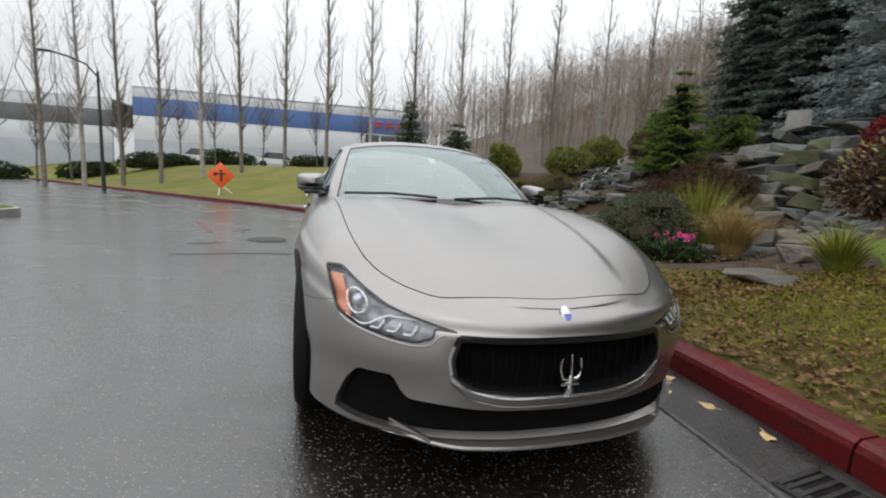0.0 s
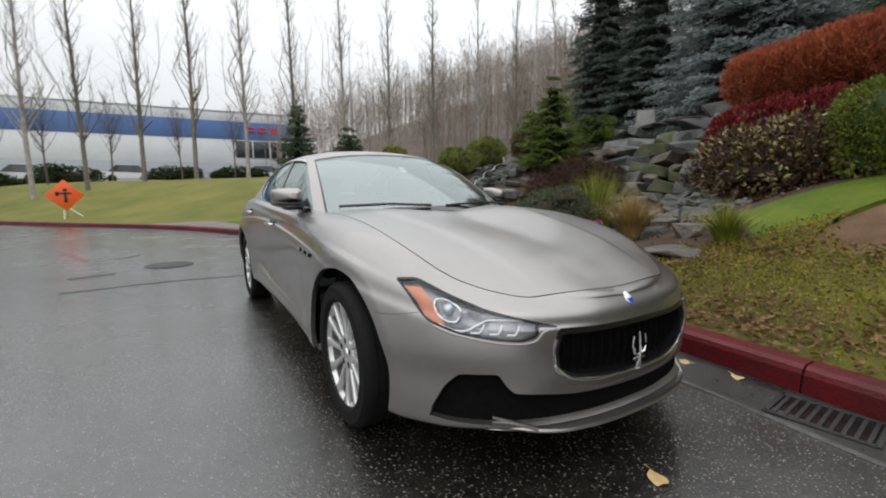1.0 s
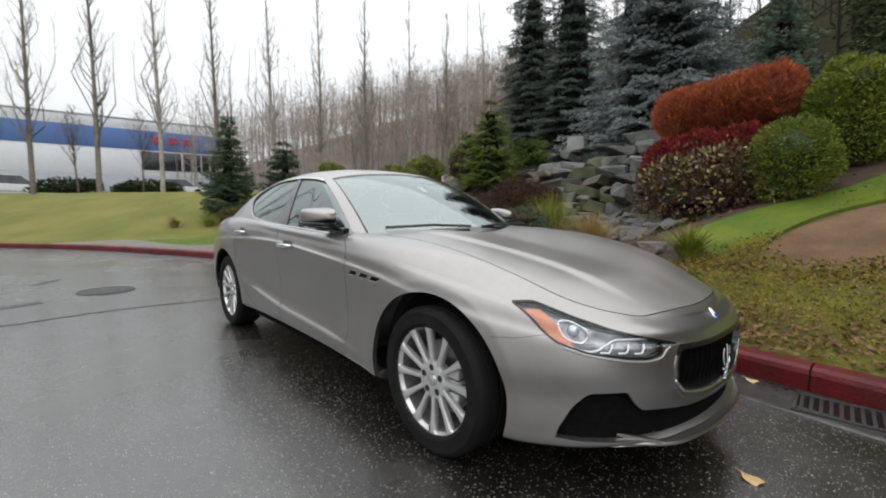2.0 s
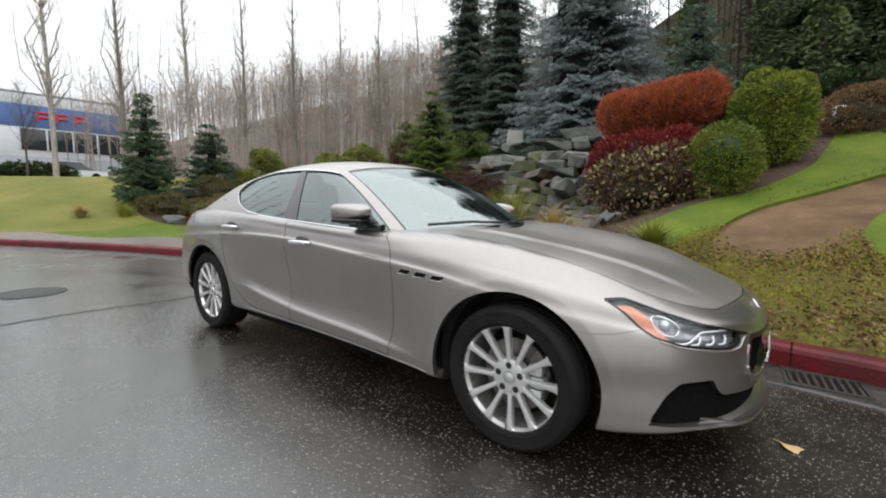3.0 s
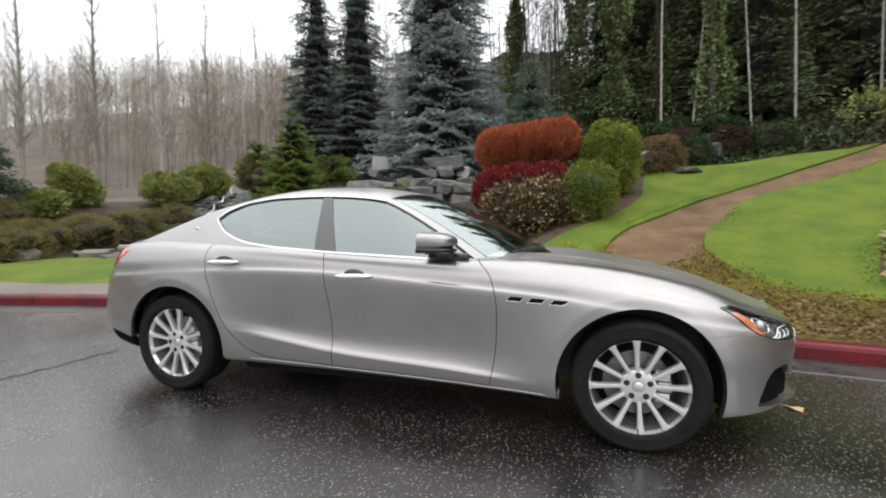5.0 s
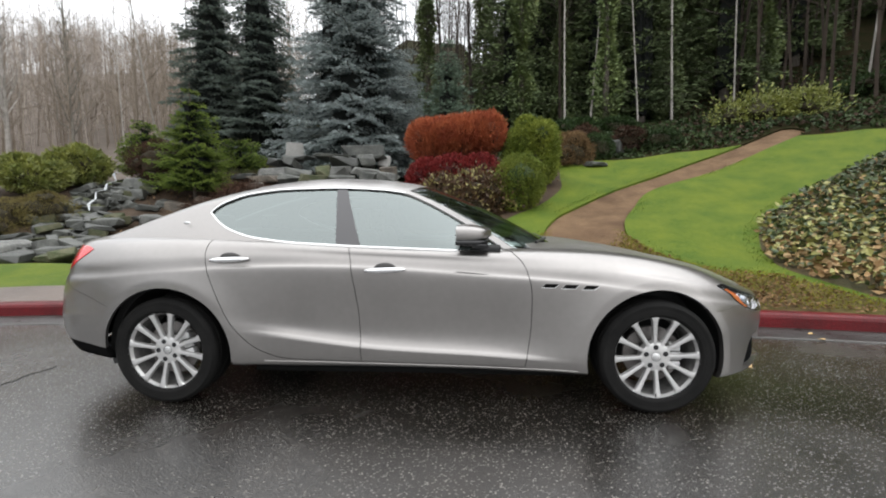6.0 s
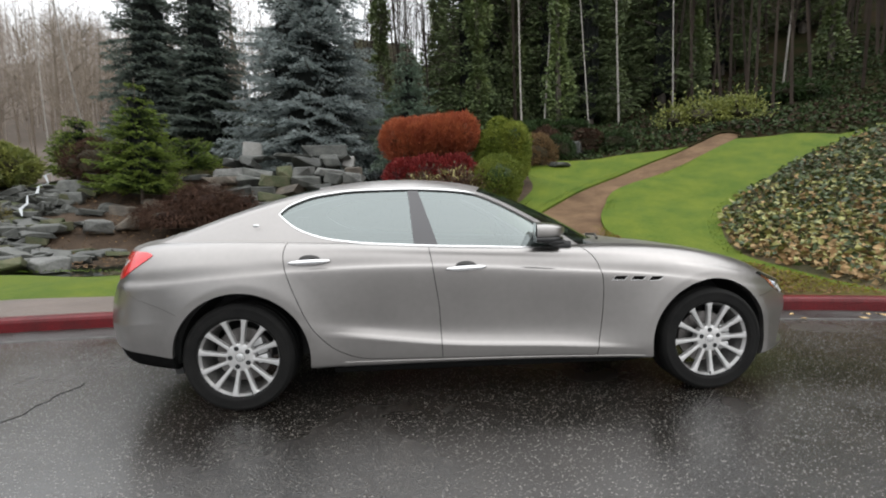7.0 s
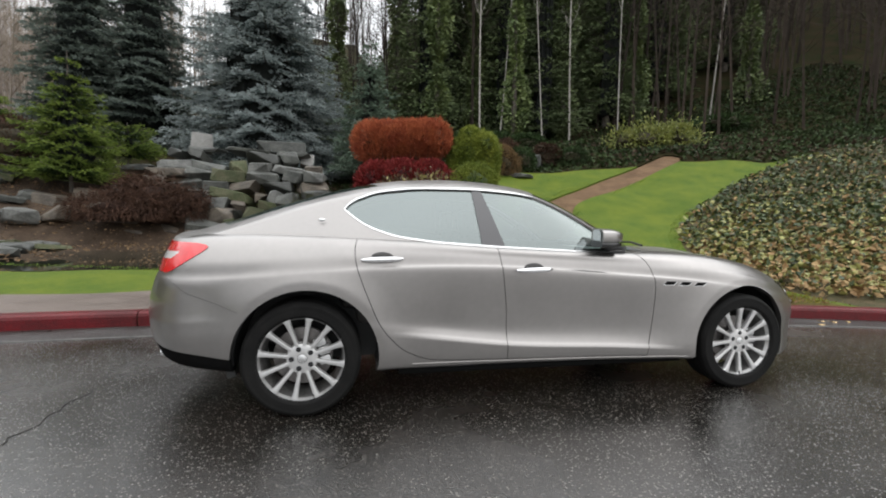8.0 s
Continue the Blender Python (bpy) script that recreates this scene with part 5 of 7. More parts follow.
zone_path = area(soft([(3.55, -1.75), (4.1, -1.62), (4.75, -1.78), (5.96, -2.36), (6.96, -3.28), (8.0, -4.5), (8.6, -5.5), (9.2, -6.6), (9.75, -7.9), (10.2, -9.0), (10.6, -10), (9.9, -10.2), (9.4, -9.3), (8.6, -7.17), (7.5, -5.25), (6.97, -4.4), (6.1, -3.9), (5.3, -3.45), (4.65, -3.2), (4.1, -3.1), (3.5, -2.75), (3.3, -2.2)], .25, True), XY)
zone_verge = area(soft([(.5, 2.6), (2.4, 2.6), (2.6, .8), (2.9, -.3), (3.2, -1.1), (4.3, -1.55), (4.7, -2.0), (4.65, -3.1), (3.7, -3.14), (2.85, -3.36), (2.5, -3.75), (2.3, -4.4), (1.3, -4.8), (-.6, -6.6), (-4, -10), (-6, -10)], .25, True), XY)
zone_soil = area(soft([(2.9, -.3), (3.1, -1.1), (3.7, -1.3), (4.1, -.95), (4.6, -.5), (5.25, -1.0), (6.1, -1.65), (7.0, -2.3), (7.8, -2.75), (9.0, -2.9), (10.6, -3.2), (12, -2.5), (12.8, 2.5), (13.2, 9.5), (12, 15.8), (8, 17.2), (3.4, 16.8), (2.2, 14.8), (2.9, 12.5), (5.0, 11.8), (5.2, 9.5), (5.1, 6.6), (4.7, 4.4), (3.6, 2.7), (2.5, .8)], .25, True), XY)
zone_ivy = area(soft([(-.9, -7.2), (1.2, -4.95), (2.4, -4.5), (3.3, -4.75), (4.1, -5.2), (4.8, -5.75), (5.95, -7.25), (6.9, -8.9), (7.5, -10.3), (7.8, -11.6), (8.1, -12.6), (8.4, -16), (6, -34), (-22, -34)], .2, True), XY)
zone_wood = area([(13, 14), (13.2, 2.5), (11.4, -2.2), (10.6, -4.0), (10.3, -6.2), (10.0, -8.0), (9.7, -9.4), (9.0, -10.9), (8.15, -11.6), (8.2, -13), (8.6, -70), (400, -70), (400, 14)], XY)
zone_pave = lambda r: np.maximum(r[:, 6] - 1.30, np.maximum(2.9 - r[:, 1], r[:, 1] - 14.2))
zone_hill = area([(-6, 36), (8, 33), (13.2, 24), (13, 14), (400, 14), (400, 400), (-6, 400)], XY)
zone_mound = lambda r: 13.4 + .35 * (r[:, 0] - 2) - r[:, 1]
zones = (("path", zone_path, PATH, "brown gravel garden path between lawns", "path"), ("verge", zone_verge, VERGE, "mossy leaf-strewn verge beside the kerb", "verge"),
         ("pavement", zone_pave, PAVING, "wet pinkish concrete pavement", "pavement"), ("ivy_bed", zone_ivy, IVY_BED, "bare earth under an ivy bed", "flower bed"),
         ("planting_bed", zone_soil, SOIL, "dark brown soil of the garden beds", "flower bed"), ("woodland_floor", zone_wood, WOOD_FLOOR, "woodland floor on the hillside, coloured dark for the trees' shade", "woodland"),
         ("hillside", zone_hill, mat("brown_hillside", (0.085, 0.070, 0.058), (0.135, 0.112, 0.095), .15, .95, bump=1.0, bscale=3), "brown winter hillside under bare woods", "hillside"),
         ("mound", zone_mound, MOUND, "olive grass mound under the bare trees", "lawn"))
for _, fn, *_ in zones:
    earth.cut(fn)
for name, fn, material, label, category in zones:
    fs = earth.take(lambda r, f=fn: f(r) < 0)
    ob = panel(name, earth.rows, fs, material, None, 1, -.055 if name == "path" else 0.0, .09)
    tagged(ob, label, category, kind="structure")
tagged(panel("ground", earth.rows, earth.faces, LAWN, None, 1, 0.0, .09), "bright wet lawn on the garden bank", "lawn", kind="structure")
WATER = mat("dark_pond_water", (0.02, 0.022, 0.016), rough=.03, bump=.05, bscale=9)
pv = [(*p, .19) for p in soft([(4.7, 9.6), (4.6, 6.2), (4.9, 4.2), (7.5, 3.8), (10.4, 4.4), (11.0, 6.8), (10.4, 9.2), (7.5, 10)], .25, True)]
thing("water", "dark still water of the garden pond", "pond", kind="structure", data=mesh_of("water", pv, [range(len(pv))], WATER))

# ---- rock wall and waterfall ----
rng = np.random.default_rng(5)
wall = thing("rock_wall", "dry-stacked wall of wet grey-green boulders", "rock wall", on_land(13.2, 5.6, 0))


def add_stone(parent, x, y, z, sx, sy, sz, material=STONE, tilt=8, turn=14):
    me = stone_mesh(rng, sx, sy, sz, material)
    ob = new("stone", me)
    ob.parent = parent
    ob.matrix_basis = parent.matrix_basis.inverted() @ pose(x, y, z, rng.normal() * tilt, rng.normal() * tilt, rng.normal() * turn)
    return ob


for row in range(9):
    z = .45 + row * .335
    y = 1.5 + row * .12
    while y < 8.9 - row * .24:
        w = rng.uniform(.40, 1.25)
        h = rng.uniform(.28, .46)
        xf = 10.35 + .31 * row + rng.uniform(-.22, .22) + .5 * max(0, (y - 7.2)) * .4
        if rng.random() < .94:
            add_stone(wall, xf, y + w / 2, z + rng.uniform(-.06, .06), rng.uniform(.6, 1.1), w * 1.04, h * 1.12, (STONE, STONE, TAN_STONE, GREY_STONE, DARK_STONE, MOSSY)[rng.integers(6)], 9, 14)
        y += w
for y, w in ((3.4, 1.3), (4.8, 1.6), (6.2, 1.0)):
    add_stone(wall, 13.2, y, 3.33 + .01 * y, 1.1, w, .17, tilt=3)
for y, w in ((7.2, .9), (8.1, 1.1)):
    add_stone(wall, 12.6, y, 2.62, 1.0, w, .20, DARK_STONE, tilt=4)
add_stone(wall, 13.3, 2.95, 3.25, .4, .5, .55, PALE_STONE)
slab = tagged(new("standing_stone", stone_mesh(rng, .16, .74, .80, PALE_STONE, 22, .2)), "pale upright stone slab on top of the rock wall", "rock")
slab.matrix_basis = pose(13.3, 6.50, 3.66, 3, -6, 5)
box_top = tagged(new("rock", stone_mesh(rng, .9, 1.9, .5, STONE)), "dark boulder behind the wall", "rock")
box_top.matrix_basis = pose(14.2, 3.9, 3.72)

fall = thing("waterfall", "stepped cascade of dark wet stones with a thin stream", "waterfall", on_land(9.5, 10.5))
for k in range(150):
    f = rng.random()
    x = 6.2 + 6.2 * f + rng.normal() * .25
    y = 10.2 + 2.4 * f + rng.normal() * (.75 - .25 * f)
    z = float(land(x, y)) + .06 + rng.uniform(-.10, .16)
    add_stone(fall, x, y, z, rng.uniform(.25, .6), rng.uniform(.3, .8), rng.uniform(.10, .28), (STONE, DARK_STONE, DARK_STONE, DARK_STONE, MOSSY)[rng.integers(5)], 11, 40)
for k in range(44):
    x, y = rng.uniform(4.9, 7.6), rng.uniform(7.6, 11.6)
    add_stone(fall, x, y, float(land(x, y)) + .05, rng.uniform(.3, .6), rng.uniform(.35, .85), rng.uniform(.12, .24), (STONE, DARK_STONE, DARK_STONE, MOSSY)[rng.integers(4)], 8, 40)
FOAM = mat("white_water", (.5, .52, .53), (.25, .27, .28), 12, .25, bump=.6, bscale=30)
steps = [(12.3, 13.0, .30), (11.9, 12.85, .32), (11.7, 12.6, .14), (11.0, 12.35, .24), (10.75, 12.2, .12), (10.1, 11.95, .26), (9.9, 11.8, .10), (9.2, 11.4, .20), (9.0, 11.2, .08)]
bm = bmesh.new()
prev = None
for i, (x, y, z) in enumerate(steps):
    w = .035 + .02 * math.sin(i * 2.1)
    z = z + .24 + float(land(x, y))
    pair = [bm.verts.new((x, y - w, z)), bm.verts.new((x, y + w, z))]
    if prev:
        bm.faces.new((prev[0], prev[1], pair[1], pair[0]))
    prev = pair
st = part("stream", bm, FOAM, fall, "thin white stream")
st.matrix_basis = fall.matrix_basis.inverted()
# rockery on the slope beside the wall
rockery = thing("rockery", "slope of small wet stones beside the rock wall", "rocks", on_land(10.5, 2.4))
for k in range(90):
    x, y = rng.uniform(7.6, 13.2), rng.uniform(1.2, 3.6)
    add_stone(rockery, x, y, float(land(x, y)) + .05, rng.uniform(.3, .8), rng.uniform(.3, .8), rng.uniform(.15, .4), (STONE, TAN_STONE, DARK_STONE)[rng.integers(3)], 14)
for k in range(46):
    x, y = rng.uniform(8.6, 12.2), rng.uniform(4.2, 10.2)
    if x > 11.0 or y > 9.0:
        add_stone(rockery, x, y, float(land(x, y)) + .03, rng.uniform(.3, .9), rng.uniform(.3, 1.0), rng.uniform(.15, .4), (STONE, TAN_STONE, TAN_STONE)[rng.integers(3)], 10)
# loose boulders round the pond and the beds
BOULDERS = [(5.6, 8.8, .9, .3), (5.3, 7.6, .7, .3), (5.9, 10.5, .9, .4), (12.0, 12.1, 1.0, .6), (11.4, 11.6, .7, .4), (8.9, 10.4, 1.1, .3), (9.4, 9.5, .8, .4), (9.85, 8.95, .7, .4), (7.4, 9.6, .7, .3), (5.1, 10.9, .8, .3),
            (10.9, 5.2, 1.0, .5), (9.9, 4.4, .9, .4), (4.6, .7, .7, .2), (3.02, -.86, .75, .08), (3.75, -.55, .45, .18), (4.7, 1.3, .6, .22), (5.2, 3.2, .9, .4), (6.3, 2.6, 1.0, .45), (10.1, -4.15, .9, .16), (11.3, -5.2, .5, .5), (12.2, -6.2, .8, .2), (8.4, 1.9, .9, .5), (4.2, 12.2, .6, .35), (3.0, 13.3, .7, .3), (4.55, 15.7, 1.3, .34)]
for x, y, w, h in BOULDERS:
    ob = tagged(new("boulder", stone_mesh(rng, w * .85, w * rng.uniform(.7, 1.1), h * 1.15, (STONE, TAN_STONE, STONE, GREY_STONE)[rng.integers(4)], 26, .62)), "wet grey boulder set in the garden bed", "rock", "boulders in the garden")
    ob.matrix_basis = on_land(x, y, h * .25, rng.uniform(0, 180))

# ---- shrubs ----
RED_TWIG = mat("orange_red_leaves", (0.24, 0.050, 0.024), (0.40, 0.115, 0.045), 2.6, .7, random_hue=.35)
DARK_RED = mat("crimson_leaves", (0.11, 0.009, 0.010), (0.175, 0.018, 0.015), 2.0, .65, random_hue=.4)
CLIPPED = mat("clipped_green_leaves", (0.085, 0.118, 0.014), (0.20, 0.225, 0.034), 1.2, .65, random_hue=.35)
DEEP = mat("deep_green_leaves", (0.014, 0.030, 0.008), (0.030, 0.055, 0.012), 1.2, .6, random_hue=.4)
MIXED = mat("variegated_leaves", (0.042, 0.014, 0.008), (0.105, 0.062, 0.020), 5.0, .55, random_hue=.6, fine=14)
RHODO = mat("rhododendron_leaves", (0.07, 0.095, 0.016), (0.20, 0.205, 0.042), 2.4, .5, random_hue=.4)
HEATHER = mat("brown_heather", (0.085, 0.064, 0.025), (0.165, 0.145, 0.048), 2.0, .8, random_hue=.35)
TAN_HEATH = mat("rust_tan_twigs", (0.10, 0.060, 0.026), (0.20, 0.125, 0.058), 2.0, .8, random_hue=.35)
# colour of the shade painted inside most shrubs
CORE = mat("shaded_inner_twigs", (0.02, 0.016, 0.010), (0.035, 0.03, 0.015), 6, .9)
RUST = mat("rust_brown_leaves", (0.032, 0.016, 0.010), (0.06, 0.029, 0.017), 3, .8, random_hue=.4)

hedge_z = float(land(8.2, 0))
shrub("clipped_hedge", "flat-topped hedge of orange-red twiggy leaves", [((0, y, 3.22 - hedge_z - .09 * y), (.62, .46, .52)) for y in (-.86, -.52, -.18, .16, .5, .84)],
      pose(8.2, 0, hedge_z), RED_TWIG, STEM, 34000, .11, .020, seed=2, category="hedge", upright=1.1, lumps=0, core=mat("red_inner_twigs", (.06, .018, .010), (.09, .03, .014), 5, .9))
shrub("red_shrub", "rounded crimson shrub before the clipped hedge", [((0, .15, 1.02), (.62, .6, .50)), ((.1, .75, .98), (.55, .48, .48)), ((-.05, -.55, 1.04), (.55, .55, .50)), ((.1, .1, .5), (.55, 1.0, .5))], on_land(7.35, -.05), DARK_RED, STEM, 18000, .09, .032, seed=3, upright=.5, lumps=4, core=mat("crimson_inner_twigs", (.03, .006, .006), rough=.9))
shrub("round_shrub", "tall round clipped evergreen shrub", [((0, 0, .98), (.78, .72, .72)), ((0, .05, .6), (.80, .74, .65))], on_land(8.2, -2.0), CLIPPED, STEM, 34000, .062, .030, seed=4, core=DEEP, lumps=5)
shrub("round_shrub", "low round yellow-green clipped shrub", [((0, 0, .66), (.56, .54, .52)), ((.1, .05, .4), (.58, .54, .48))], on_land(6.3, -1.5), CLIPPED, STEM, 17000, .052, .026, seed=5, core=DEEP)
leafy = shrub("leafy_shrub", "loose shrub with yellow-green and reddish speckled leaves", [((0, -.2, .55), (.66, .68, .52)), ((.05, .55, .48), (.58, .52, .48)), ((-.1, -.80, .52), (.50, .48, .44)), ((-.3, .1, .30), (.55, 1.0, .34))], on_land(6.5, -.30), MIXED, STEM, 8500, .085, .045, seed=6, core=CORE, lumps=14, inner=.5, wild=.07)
P, N = shell_points(np.random.default_rng(66), 800, [(np.array(c), np.array(r)) for c, r in (((0, -.2, .57), (.70, .72, .56)), ((.05, .55, .50), (.61, .54, .52)), ((-.25, -.3, .38), (.56, .86, .42)))], .85)
V, F = blades(P, N + np.random.default_rng(67).normal(size=N.shape) * .5, .11, .062, np.random.default_rng(68))
part("pale_leaves", fast_mesh("pale_leaves", V, F, mat("pale_yellow_leaves", (.16, .14, .04), (.34, .29, .11), 6, .5, random_hue=.4)), None, leafy, "pale yellow-green leaves")
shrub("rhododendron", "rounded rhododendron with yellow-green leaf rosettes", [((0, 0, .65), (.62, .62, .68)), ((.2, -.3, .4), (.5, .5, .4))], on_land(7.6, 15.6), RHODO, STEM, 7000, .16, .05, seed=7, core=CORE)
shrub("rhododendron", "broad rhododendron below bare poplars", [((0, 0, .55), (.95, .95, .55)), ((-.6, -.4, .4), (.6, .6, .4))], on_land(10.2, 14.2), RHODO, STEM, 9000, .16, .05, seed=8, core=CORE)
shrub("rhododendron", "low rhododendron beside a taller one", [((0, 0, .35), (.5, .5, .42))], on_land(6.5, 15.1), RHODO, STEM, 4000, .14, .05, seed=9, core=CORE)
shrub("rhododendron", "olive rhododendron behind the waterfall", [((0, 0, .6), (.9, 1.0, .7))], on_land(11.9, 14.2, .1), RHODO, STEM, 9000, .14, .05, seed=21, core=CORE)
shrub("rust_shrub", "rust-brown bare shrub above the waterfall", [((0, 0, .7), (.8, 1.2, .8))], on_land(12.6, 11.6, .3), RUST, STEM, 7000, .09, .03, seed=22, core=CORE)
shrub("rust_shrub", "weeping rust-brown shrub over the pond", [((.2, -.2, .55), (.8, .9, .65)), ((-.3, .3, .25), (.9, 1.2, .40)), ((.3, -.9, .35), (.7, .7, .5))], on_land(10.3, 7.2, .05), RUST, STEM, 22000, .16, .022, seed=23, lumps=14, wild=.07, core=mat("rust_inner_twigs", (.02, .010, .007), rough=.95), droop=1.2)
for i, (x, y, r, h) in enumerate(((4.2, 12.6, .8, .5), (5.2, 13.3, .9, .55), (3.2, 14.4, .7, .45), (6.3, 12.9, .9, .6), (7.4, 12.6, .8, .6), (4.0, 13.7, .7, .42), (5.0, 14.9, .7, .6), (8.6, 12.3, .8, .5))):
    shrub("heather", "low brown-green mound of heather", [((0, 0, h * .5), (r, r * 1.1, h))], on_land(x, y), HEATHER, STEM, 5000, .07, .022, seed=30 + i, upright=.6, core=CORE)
shrub("low_shrub", "low grey-green spreading shrub behind the pink flowers", [((0, 0, .42), (.75, .75, .46)), ((.4, .65, .40), (.6, .65, .42))], on_land(4.3, 2.2), mat("grey_green_leaves", (.05, .065, .035), (.11, .125, .075), 3, .7, random_hue=.35), STEM, 8000, .06, .022, seed=40, core=CORE)
fl = shrub("pink_flowers", "small clump of pink flowers with green leaves", [((0, 0, .16), (.28, .34, .22)), ((.05, .4, .14), (.24, .3, .18)), ((0, -.35, .12), (.22, .26, .16))], on_land(3.85, 1.25), DEEP, STEM, 1600, .07, .03, seed=41, category="flowers", core=DEEP)
PINK = mat("pink_petals", (.55, .06, .22), (.7, .14, .33), 9, .6, random_hue=.3)
frng = np.random.default_rng(42)
for k in range(14):
    a, r = frng.uniform(0, 6.28), frng.uniform(0, .34)
    n = 26
    d = unit(frng.normal(size=(n, 3)) + np.array((0, 0, .6)))
    V, F = blades(np.tile([[r * math.cos(a), r * math.sin(a) * 2.0, .27 + frng.uniform(0, .1)]], (n, 1)), d, .05, .035, frng)
    part("blossom", fast_mesh("blossom", V, F, PINK), None, fl, "pink blossom" if k == 0 else "")
TUFT_GREEN = mat("yellow_green_blades", (.12, .16, .018), (.27, .27, .045), 3, .6, random_hue=.35)
TUFT_TAN = mat("tan_dry_blades", (.24, .165, .055), (.34, .25, .10), 3, .7, random_hue=.35)
tuft("grass_tuft", "upright yellow-green ornamental grass by the rocks", on_land(5.2, 2.0), 900, 1.38, TUFT_GREEN, 1, .5, .011)
tuft("grass_tuft", "tan dry ornamental grass clump", on_land(4.25, .61), 1200, .78, TUFT_TAN, 2, .7, .008)
tuft("grass_tuft", "green arching grass clump at the lawn's corner", on_land(3.37, -1.12), 420, .50, TUFT_GREEN, 3, .8, .014)
tuft("grass_tuft", "yellow-green grass clump beside the far pavement", on_land(2.0, 14.6), 260, .6, TUFT_GREEN, 4, .8)
tuft("grass_tuft", "pale grass clump beside the far pavement", on_land(1.0, 15.2), 260, .5, TUFT_TAN, 5, .8)
marker = thing("garden_marker", "small white plate on a short post", "marker", on_land(10.6, -3.15))
part("post", boxes((0, 0, .15, .04, .04, .5, .005)), STEM, marker)
part("plate", boxes((-.02, 0, .42, .03, .22, .26, .006)), PAPER, marker)
# ivy: separate leaves over the bed
irng = np.random.default_rng(9)
n = 90000
ix, iy = irng.uniform(-6, 9, n), irng.uniform(-20, -4.3, n)
rows = np.zeros((n, 8))
rows[:, 0], rows[:, 1] = ix, iy
ok = (zone_ivy(rows) < -.02) & (ix > spline(KERB_Y, KERB_X, iy) + .5)
ix, iy = ix[ok], iy[ok]
near = irng.random(len(ix)) < np.clip(14 / ((ix + 3) ** 2 + iy ** 2) ** .5 - .35, .2, 1)
ix, iy = ix[near], iy[near]
hump = .12 + .07 * np.sin(ix * 2.1 + 1) * np.sin(iy * 1.7) + .03 * np.sin(ix * 5 + iy * 4)
Pz = land(ix, iy) + hump * irng.random(len(ix)) ** .5
P = np.stack([ix, iy, Pz], 1)
D = irng.normal(size=P.shape) * np.array((1, 1, .35))
V, F = blades(P, D, irng.uniform(.065, .145, len(P)), irng.uniform(.055, .115, len(P)), irng, .15)
dead = irng.random(len(F)) < np.clip(.85 - .18 * (P[:, 0] - spline(KERB_Y, KERB_X, P[:, 1])) + .2 * np.sin(P[:, 1] * 1.3), .10, .85)
IVY = mat("ivy_leaves", (.016, .032, .008), (.060, .085, .020), 2.5, .45, .6, random_hue=.5)
DEAD = mat("fallen_leaves", (.17, .09, .035), (.36, .26, .13), 3.5, .6, .8, random_hue=.5)
pale_ivy = ~dead & (irng.random(len(F)) < np.clip(.72 - .08 * (P[:, 0] - spline(KERB_Y, KERB_X, P[:, 1])), .10, .62))
thing("ivy", "carpet of dark green ivy on the bank", "ivy", kind="stuff", data=fast_mesh("ivy", V, F[~dead & ~pale_ivy], IVY))
thing("yellow_ivy", "yellow-green ivy leaves among the dark ones", "ivy", kind="stuff", data=fast_mesh("yellow_ivy", V, F[pale_ivy], mat("yellowing_ivy_leaves", (.13, .135, .030), (.29, .27, .09), 2.5, .5, random_hue=.45)))
thing("fallen_leaves", "brown and tan fallen leaves among the ivy", "leaves", kind="stuff", data=fast_mesh("fallen_leaves", V, F[dead], DEAD))
# litter and moss on the verge
n = 90000
ix, iy = irng.uniform(.6, 5, n), irng.uniform(-6.5, 2.6, n)
rows = np.zeros((n, 8))
rows[:, 0], rows[:, 1] = ix, iy
ok = (zone_verge(rows) < 0) & (ix > spline(KERB_Y, KERB_X, iy) + .17) & (zone_path(rows) > .25 * irng.random(n) - .2)
P = np.stack([ix[ok], iy[ok], land(ix[ok], iy[ok]) + .03], 1)
D = irng.normal(size=P.shape) * np.array((1, 1, .25))
patch = .5 + .5 * np.sin(P[:, 0] * 2.3 + 1.3 * np.sin(P[:, 1] * 1.1)) * np.sin(P[:, 1] * 1.9 + P[:, 0])
kind_moss = irng.random(len(P)) < .62 + .36 * patch
trodden = np.clip(.30 + .75 * patch + .5 * (P[:, 0] - spline(KERB_Y, KERB_X, P[:, 1]) - .9), .10, 1)
stays = ~kind_moss | (irng.random(len(P)) < trodden)
P, D, kind_moss = P[stays], D[stays], kind_moss[stays]
L = np.where(kind_moss, .035, .055) * irng.uniform(.6, 1.2, len(P))
V, F = blades(P, D + np.where(kind_moss[:, None], [[0, 0, 1.]], [[0, 0, .1]]), L, np.where(kind_moss, .012, .035), irng)
MOSS = mat("moss_tufts", (.105, .108, .009), (.20, .175, .02), 2, .8, random_hue=.4)
thing("moss", "tufts of moss and thin grass on the verge", "moss", kind="stuff", data=fast_mesh("moss", V, F[kind_moss], MOSS))
thing("leaf_litter", "brown leaf litter on the verge", "leaves", kind="stuff", data=fast_mesh("leaf_litter", V, F[~kind_moss], mat("litter_brown", (.10, .055, .022), (.21, .13, .06), 4, .7, random_hue=.5)))
